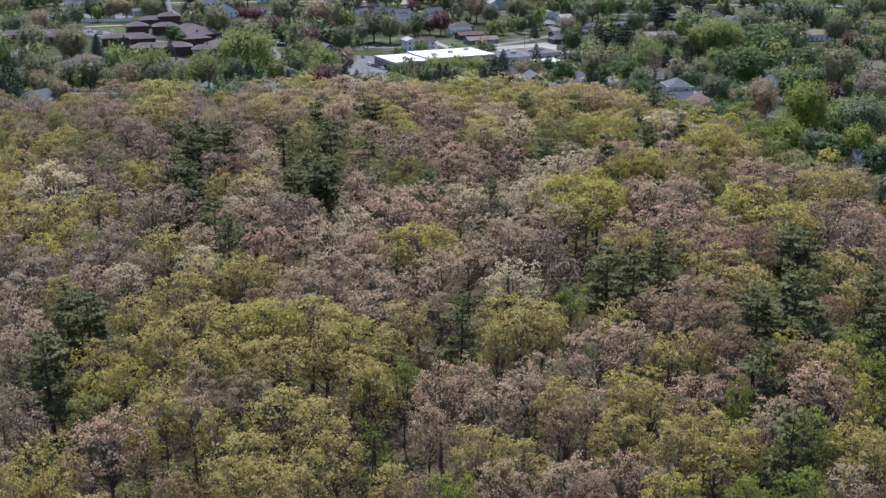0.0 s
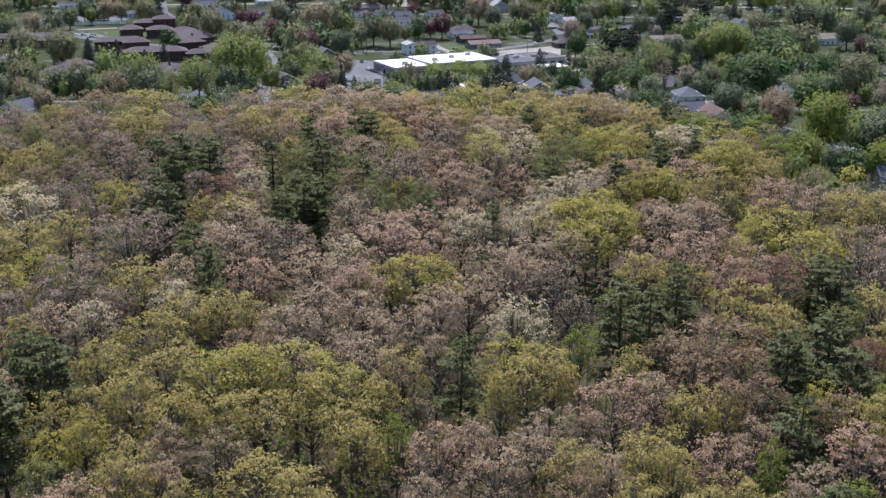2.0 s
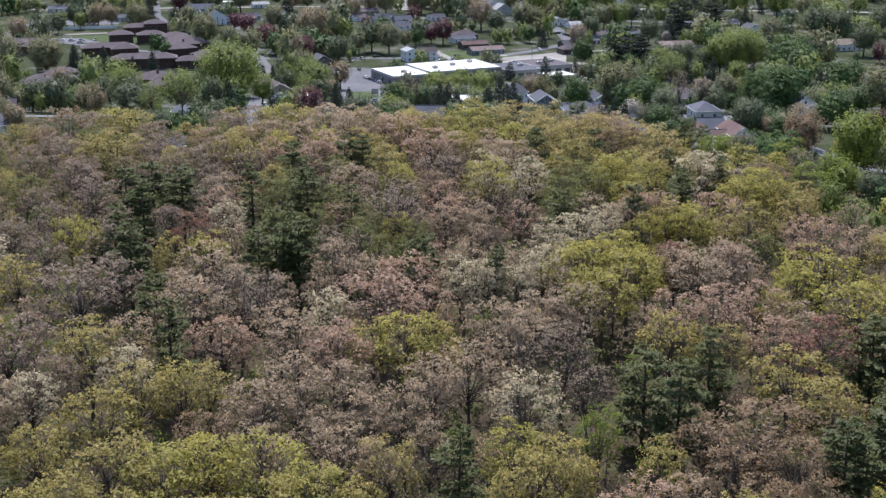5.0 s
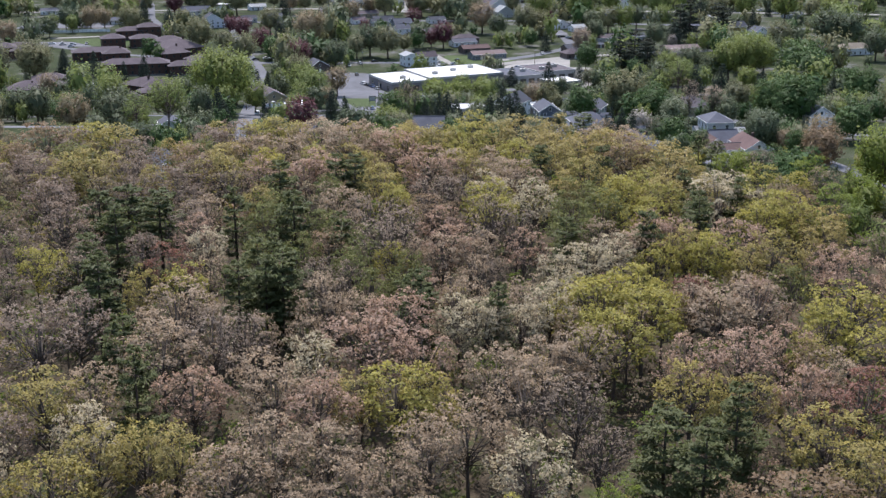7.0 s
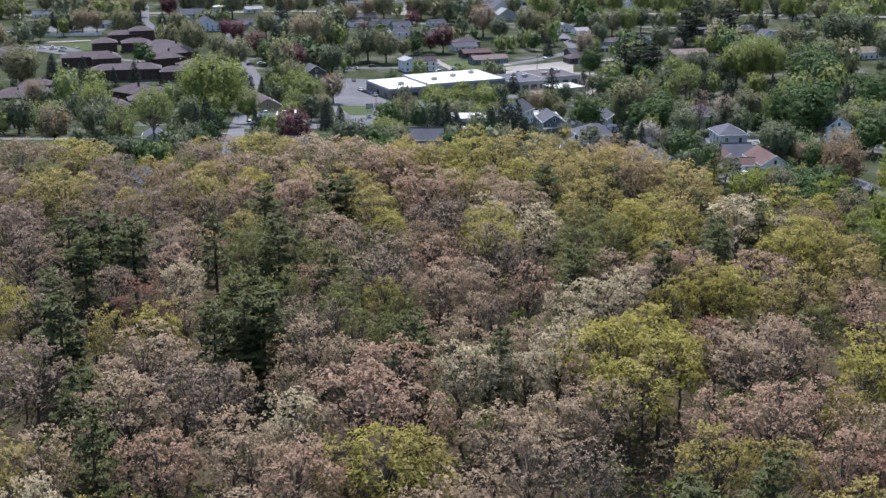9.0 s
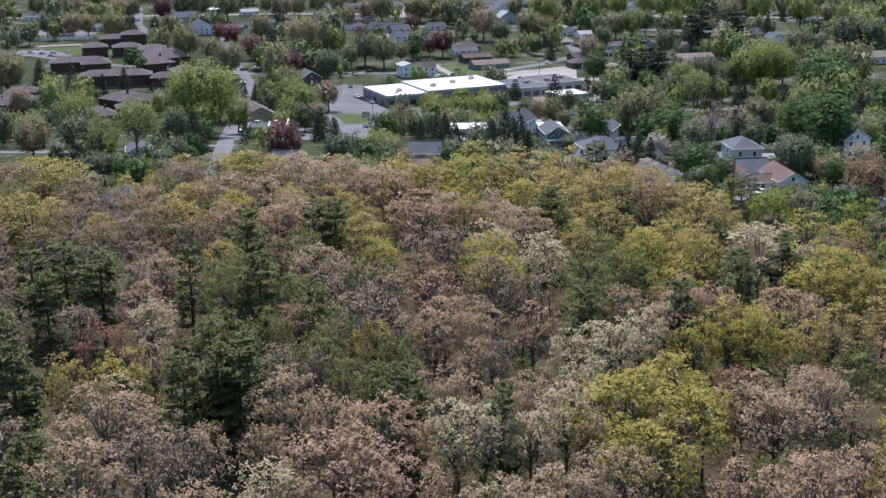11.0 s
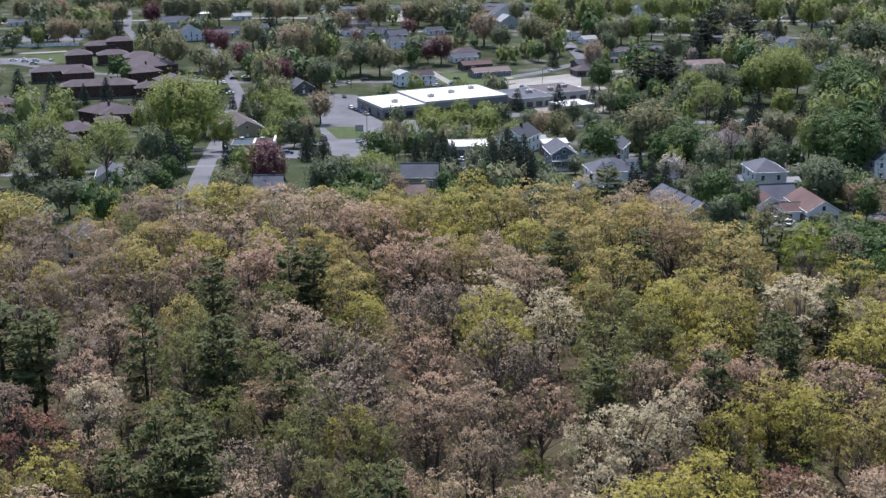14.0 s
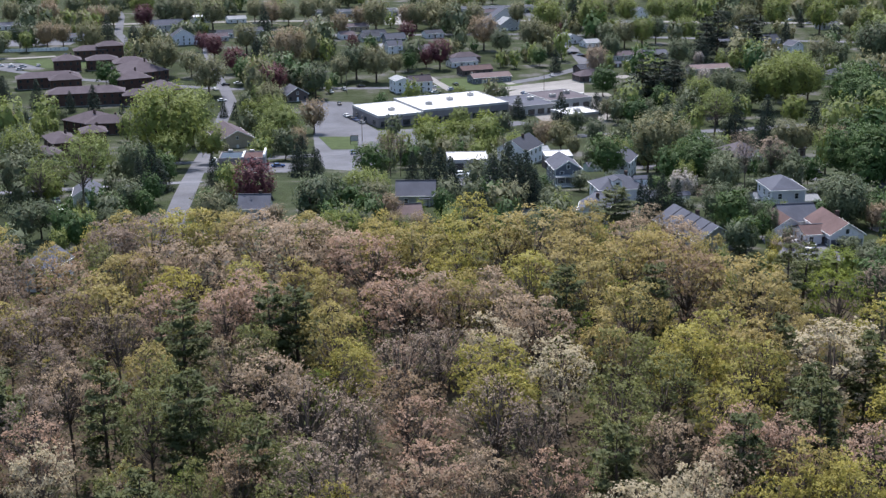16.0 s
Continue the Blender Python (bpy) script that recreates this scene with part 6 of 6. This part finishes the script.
building("apt", -160.8, 849.3, 38, 21.6, 26, 5, "hip", "brick", "brown")
building("apt", -135.8, 792.3, 30, 14.4, 20, 5, "hip", "brick", "brown")
building("apt", -149.6, 711.8, -35, 13.4, 18, 5, "hip", "brick", "brown")
building("ranch", -148.3, 1091.8, 22, 12.9, 9, 3, "gable", "white", "pale")
building("ranch", -33.4, 941.5, 22, 10.9, 9, 3.5, "gable", "grey", "pale")
building("house", 29.5, 1030.9, 25, 14.0, 9, 4, "front", "grey", "grey")
building("house", 42.0, 1042.4, 25, 14.2, 9, 4, "front", "grey", "pale")
building("house", 139.0, 1103.3, 20, 12.9, 9, 4, "front", "white", "grey")
building("ranch", 122.8, 1053.3, 15, 14.3, 9, 3, "gable", "grey", "pale")
building("ranch", 115.0, 846.8, 15, 8.0, 9, 3, "gable", "grey", "slate")
building("ranch", -126.6, 1025.4, 22, 12.0, 9, 3, "gable", "grey", "slate")
building("ranch", -88.2, 1050.5, 22, 14.0, 9, 3, "gable", "tan", "brown")
building("ranch", -238.6, 999.5, 22, 14.0, 9, 3, "gable", "white", "grey")
building("ranch", 169.2, 961.7, 15, 12.1, 9, 3, "gable", "tan", "grey")
building("ranch", 195.7, 1020.0, 15, 11.4, 9, 3, "gable", "white", "pale")
building("house", 127.9, 633.3, 15, 9.8, 10, 3, "gable", "darkbrown", "slate")
building("house", 155.4, 653.0, 20, 9.1, 10, 4, "gable", "grey", "grey")
building("house", 40.1, 476.0, -10, 7.0, 9, 4, "front", "white", "grey")
building("ranch", 256.0, 1038.0, 15, 13.2, 9, 3, "gable", "grey", "grey")
building("ranch", 151.0, 1027.8, 15, 11.6, 9, 3, "gable", "white", "grey")
building("ranch", -7.3, 1006.0, 22, 11.8, 9, 3, "gable", "white", "slate")
building("ranch", -45.8, 1008.5, 22, 14.8, 9, 3, "gable", "paleblue", "slate")
building("house", -30.8, 971.4, 22, 12.7, 9, 4.5, "gable", "slateblue", "grey")
building("ranch", -13.1, 932.6, 22, 18.5, 9, 3, "hip", "tan", "purple")
building("ranch", 12.2, 901.0, 22, 16.2, 9, 3, "hip", "darkbrown", "brown")
building("house", 40.7, 1075.4, 22, 22.0, 9, 4.5, "front", "white", "grey")
building("ranch", -61.2, 1043.3, 22, 19.3, 9, 3, "gable", "tan", "brown")
building("ranch", 30.1, 1122.6, 22, 18.9, 9, 3, "gable", "tan", "brown")
building("ranch", -88.4, 1068.7, 22, 15.9, 9, 3, "gable", "white", "grey")
building("ranch", 77.6, 859.2, 22, 12.3, 9, 3, "gable", "darkbrown", "slate")
building("annex", 86.0, 498.5, 6, 3.5, 5, 2.4, "gable", "white", "pale")
building("annex", 98.0, 494.9, 6, 3.5, 5, 2.4, "gable", "white", "pale")
building("annex", 44.3, 495.2, -10, 3.6, 6, 3, "gable", "white", "grey")
building("annex", 57.8, 498.6, 10, 3.5, 5, 2.8, "gable", "white", "grey")
building("annex", 36.6, 621.5, 15, 4.6, 8, 3.4, "gable", "grey", "pale")
building("annex", -20.6, 804.5, 22, 7.5, 10, 6.2, "front", "white", "pale")
building("apt", -201.3, 688.8, 20, 16.7, 11, 5, "hip", "brick", "brown")
building("apt", -202.5, 729.9, 20, 16.6, 10, 5, "hip", "brick", "brown")
building("apt", -255.1, 848.9, 20, 16.1, 10, 5, "hip", "brick", "brown")
building("house", -78.3, 419.3, -12, 7.0, 11, 4.5, "front", "white", "grey")


# ---- the porch of the slate blue house ----
porch = placed("porch", 38.3, 528.2, 8, "white timber porch before the slate blue house", "porch")
part("deck", box(-3.6, 3.6, -1.2, 1.2, -1.5, 0.6), TRIM, porch)
part("canopy", box(-3.9, 3.9, -1.5, 1.3, 3.0, 3.25), ROOFS["pale"], porch, "pale porch roof")
for px in (-3.4, -1.1, 1.1, 3.4):
    part("post", box(px - 0.08, px + 0.08, -1.2, -1.04, 0.6, 3.0), TRIM, porch)
part("rail", merge(box(-3.4, 3.4, -1.17, -1.09, 1.35, 1.45), box(-3.4, 3.4, -1.17, -1.09, 0.75, 0.83)), TRIM, porch)


# ---- dormers and small outbuildings of the front houses ----
def dormer(x, y, z, yaw, w, d, h, wall, top, label):
    """A small gabled dormer that sits in a roof slope."""
    ob = placed("dormer", x, y, yaw, label, "dormer", "dormers", z)
    rv, rf, rise = roof_shape("front", w, d, h, 0.2, 0.14, 0.6)
    part("wall", wall_shape("front", w, d, h, rise), WALLS[wall], ob)
    part("roof", (rv, rf), ROOFS[top], ob)
    window(ob, 0, -d / 2, h * 0.5, w * 0.45, h * 0.6, "y-", None, True)
    return ob


g = ground_z(49.3, 503.1)
dormer(48.2, 500.0, g + 5.6, 10, 2.4, 4.0, 1.3, "white", "grey", "white gabled dormer in a grey hipped roof")
dormer(55.0, 502.6, g + 5.4, 100, 2.2, 3.6, 1.2, "white", "grey", "white gabled side dormer in a grey hipped roof")


def shed(x, y, yaw, w, d, h, wall, label):
    """A garden shed: boarded walls, a pitched roof, a door and its trim."""
    ob = placed("garden_shed", x, y, yaw, label, "shed", "garden sheds")
    rv, rf, rise = roof_shape("gable", w, d, h, 0.25, 0.1, 0.5)
    part("wall", wall_shape("gable", w, d, h, rise), WALLS[wall], ob)
    part("roof", (rv, rf), ROOFS["grey"], ob)
    leaf = part("door", box(-0.5, 0.5, -d / 2 - 0.06, -d / 2 + 0.04, 0, 1.9), TRIM, ob)
    part("handle", box(0.32, 0.38, -d / 2 - 0.12, -d / 2 - 0.06, 0.95, 1.1), GALVANISED, leaf)


for x, y, yaw, w, d, wall, label in ((66.5, 503.0, 12, 3.4, 2.6, "palegreen", "small pale green garden shed under the blossom tree"), (50.5, 575.0, 20, 5.0, 3.6, "palegreen", "pale green shed at the edge of a car lot"),
                                     (102.0, 508.0, 15, 3.6, 2.8, "white", "small white garden shed"), (-58.0, 560.0, 10, 3.2, 2.6, "grey", "small grey shed beside the shop yard"),
                                     (30.0, 842.0, 22, 4.0, 3.0, "white", "small white shed behind a low house"), (96.0, 880.0, 22, 4.5, 3.5, "darkbrown", "small brown shed by a back street")):
    shed(x, y, yaw, w, d, 2.1, wall, label)


# ---- parked cars ----
def car(x, y, yaw, colour):
    ob = placed("car", x, y, yaw, f"{colour} parked car on grey asphalt", "car", "parked cars", ground_z(x, y) + 0.12)
    w, l = 0.9, 2.25
    prof = [(-l, 0.35), (l, 0.35), (l, 0.75), (1.25, 0.92), (-1.9, 0.95), (-l, 0.85)]
    v = [(p, s * w, q) for s in (-1, 1) for p, q in prof]
    n = len(prof)
    part("body", (v, [tuple(range(n))[::-1], tuple(range(n, 2 * n))] + [(i, (i + 1) % n, n + (i + 1) % n, n + i) for i in range(n)]), PAINT[colour], ob)
    cab = [(-1.75, 0.93), (0.95, 0.93), (0.3, 1.40), (-1.25, 1.42)]
    v = [(p, s * (w - (0.06 if q < 1 else 0.2)), q) for s in (-1, 1) for p, q in cab]
    part("cabin_glass", (v, [(3, 2, 1, 0), (4, 5, 6, 7)] + [(i, (i + 1) % 4, 4 + (i + 1) % 4, 4 + i) for i in range(4)]), GLASS, ob, "dark glass")
    part("roof", box(-1.25, 0.3, -w + 0.2, w - 0.2, 1.40, 1.46), PAINT[colour], ob)
    for cx in (-1.4, 1.4):
        for s in (-1, 1):
            part("wheel", tube([(cx, s * (w - 0.2), 0.32), (cx, s * (w + 0.02), 0.32)], [0.32, 0.32], 10), TYRE, ob)
    return ob


CAR_YAW = random.Random(2)
for x, y, yaw, colour in [(82, 454, 130, "white"), (85.5, 447, 60, "white"), (-79, 612, 95, "white"), (-80, 619, 95, "white"), (-42.5, 740, 116, "white"), (-40, 735, 116, "black"),
                          (67.5, 596, 20, "black"), (70.5, 597, 20, "black"), (73.5, 598, 20, "silver"), (66.5, 606, 20, "white"), (70.0, 607, 20, "black"), (8, 560, 4, "white"), (12, 556, 4, "white"), (8, 548, 4, "silver"), (14, 545, 4, "white"),
                          (-37.4, 730, 116, "blue"), (-34.5, 724, 116, "silver"), (-111, 825, 20, "black"), (-105, 829, 20, "white"), (-100, 831, 20, "silver"), (-96, 833, 20, "white")]:
    car(x, y, yaw, colour)
for x, y in [(13, 618), (10, 600), (68, 624), (74, 618), (78, 632), (-5, 817), (7, 822), (107, 919), (104, 893), (-244, 895), (-250, 893), (-236, 890), (-228, 893), (-48, 770), (-96, 938), (-44, 948),
             (113, 881), (-102, 506), (-97, 494), (-184, 737), (-178, 738), (-32, 640), (-154, 977), (60, 780), (68, 790), (40, 795), (70, 600), (15, 560), (-60, 600), (-54, 596), (118, 560), (200, 940), (190, 900), (150, 880), (230, 850),
             (75, 927), (80, 923), (104, 894), (111, 924), (192, 1185), (207, 1192), (212, 1184), (243, 1084), (251, 1064), (264, 1058), (-76, 938), (-49, 810), (-55, 802), (-41, 818), (-98, 825), (-93, 825), (-114, 812), (-105, 780), (-46, 978), (-3, 800), (5, 808), (49, 940), (-224, 932), (-267, 1022), (-301, 1100), (-287, 1171), (-277, 1116), (-242, 889), (-234, 879), (256, 1008), (106, 822), (58, 850)]:
    car(x, y, CAR_YAW.choice((26, 116, 20, 100)), CAR_YAW.choice(("white", "white", "silver", "black", "white", "blue")))


# ---- poles, fence, sign ----
def pole(x, y, h):
    ob = placed("utility_pole", x, y, CAR_YAW.uniform(0, 90), "weathered wooden utility pole with crossarms", "utility pole", "utility poles")
    part("post", tube([(0, 0, -0.5), (0, 0, h)], [0.16, 0.11], 8), WOOD, ob)
    for z in (h - 0.6, h - 1.6):
        part("crossarm", box(-1.2, 1.2, -0.06, 0.06, z, z + 0.12), WOOD, ob)
    for ix in (-1.1, -0.5, 0.5, 1.1):
        part("insulator", tube([(ix, 0, h - 0.48), (ix, 0, h - 0.28)], [0.06, 0.04], 6), TRIM, ob)
    part("transformer", tube([(0.3, 0, h - 3.2), (0.3, 0, h - 2.2)], [0.25, 0.25], 8), GALVANISED, ob, "grey transformer can")


for x, y in [(-77, 533), (50, 794), (-47, 802), (-66, 794), (-31, 677), (-8, 660), (22, 584), (95, 955), (115, 672), (-94, 787), (-88, 640), (118, 560)]:
    pole(x, y, 10.5)

fence = placed("fence", -285, 944, 12, "long white panel fence behind the apartments", "fence")
for i in range(22):
    part("panel", box(i * 2.6 + 0.08, i * 2.6 + 2.52, -0.05, 0.05, 0.15, 2.2), TRIM, fence)
    part("post", box(i * 2.6 - 0.08, i * 2.6 + 0.08, -0.1, 0.1, -0.5, 2.4), WALLS["slateblue"], fence)

sign = placed("sign", -33.5, 668, 10, "dark framed sign board on the grass island", "sign")
part("frame", merge(box(-1.6, -1.4, -0.1, 0.1, -0.3, 3.6), box(1.4, 1.6, -0.1, 0.1, -0.3, 3.6), box(-1.6, 1.6, -0.12, 0.12, 3.4, 3.6), box(-1.6, 1.6, -0.12, 0.12, 1.2, 1.4)), DARK_TRIM, sign)
part("board", box(-1.4, 1.4, -0.05, 0.05, 1.4, 3.4), WALLS["grey"], sign)


# ---- shrubs and garden trees that close the gaps between the houses ----
PAVED = [((-58, 440), (-63, 468), (-67, 498), (-72, 536), (-84, 613), (-96, 718), (-101, 780), (-111, 820), (-122, 858), (-150, 980)), ((-240, 520), (-119, 522), (-88, 535), (-70, 545)),
         ((-110, 605), (-40, 640), (-10, 650), (60, 690), (112, 700), (240, 740)), ((20, 815), (53, 845), (80, 882), (78, 948), (70, 1020)),
         ((104, 700), (113, 640), (108, 579), (112, 545), (140, 500)), ((-68, 782), (-42, 740), (-10, 700)), ((-46, 700), (-30, 580)), ((40, 730), (60, 800)), ((-10, 712), (30, 730))]
kerb = []
for line in PAVED:
    for (ax, ay), (bx_, by_) in zip(line, line[1:]):
        n = int(math.hypot(bx_ - ax, by_ - ay) / 8) + 1
        kerb += [(ax + (bx_ - ax) * k / n, ay + (by_ - ay) * k / n) for k in range(n)]
kerb = np.array(kerb)
feet = np.array(footprints + [(-285 + 5.5 * k, 944 + 1.2 * k, 5) for k in range(12)] + [(-240, 893, 14), (-225, 905, 16), (15, 825, 16), (-38, 672, 12), (90, 915, 12), (-45, 595, 9), (-66, 585, 10), (-30, 575, 7)])
spots, taken = [], list(planted)
for _ in range(16000):
    y = seeds.uniform(240, 1230)
    x = seeds.uniform(-1, 1) * (0.36 * y)
    r = seeds.uniform(2.5, 4.8) if y < 640 else 2.6 + 6.5 * seeds.random() ** 2.2
    if y < np.interp(x, EDGE_X, EDGE_Y) + 3:
        continue
    if -82 < x < -38 and 512 < y < 600:
        continue
    if 50 < x < 125 and 360 < y < 450:
        r = seeds.uniform(1.2, 2.0)
    if np.min(np.hypot(kerb[:, 0] - x, kerb[:, 1] - y)) < 5 + r:
        continue
    if y > 440 and math.sin(0.071 * x + 1.3) + math.sin(0.043 * y + 0.02 * x) + math.sin(0.11 * x - 0.06 * y) < (0.0 if x > 60 else 0.2 if y < 640 else 0.8 if y < 860 else 0.6):
        continue
    off_x, off_y = np.abs(feet[:, 0] - x), feet[:, 1] - y
    beside = off_x < feet[:, 2] + r * 0.8
    if np.any(beside & (off_y < feet[:, 2] + (5 if y < 640 else 24 if y < 800 else 36) + r) & (off_y > -feet[:, 2] - r)):
        continue
    if y < 640 and np.any(beside & (off_y < feet[:, 2] + 24 + r) & (off_y > 0)):
        r = seeds.uniform(1.1, 1.9)
    if any((x - px) ** 2 + (y - py) ** 2 < ((1.0 if y < 440 else 0.62 if y < 640 else 0.5) * (pr + r)) ** 2 for px, py, pr in taken):
        continue
    taken.append((x, y, r))
    spots.append((x, y, 2.5 + 1.9 * r if y < 640 else 2.0 + r * seeds.uniform(1.5, 2.9), r))
    if len(spots) > 1300:
        break
thickets("garden_trees", [p for p in spots if 440 < p[1] <= 640], TOWN_MIX, SHRUBBY, "garden shrubs and small trees near the woods", 9.0)
thickets("garden_trees", [p for p in spots if 640 < p[1] <= 860], TOWN_MIX, BUSHY, "garden shrubs and small trees between houses", 9.0)
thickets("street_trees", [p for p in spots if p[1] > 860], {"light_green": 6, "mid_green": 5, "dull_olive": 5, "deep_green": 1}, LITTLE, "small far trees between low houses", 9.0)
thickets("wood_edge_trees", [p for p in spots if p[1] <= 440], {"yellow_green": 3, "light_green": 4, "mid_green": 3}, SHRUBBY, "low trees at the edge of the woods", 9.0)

# ---- high-crowned trees before the small gabled house ----
high_crowned("light_green", (107.4, 664.0, 22.0, 8.0), (-89.5, 489.0, 20.0, 7.0), (-99.0, 486.0, 16.0, 5.0))
high_crowned("bare_grey", (96.5, 530.0, 15.0, 4.5))
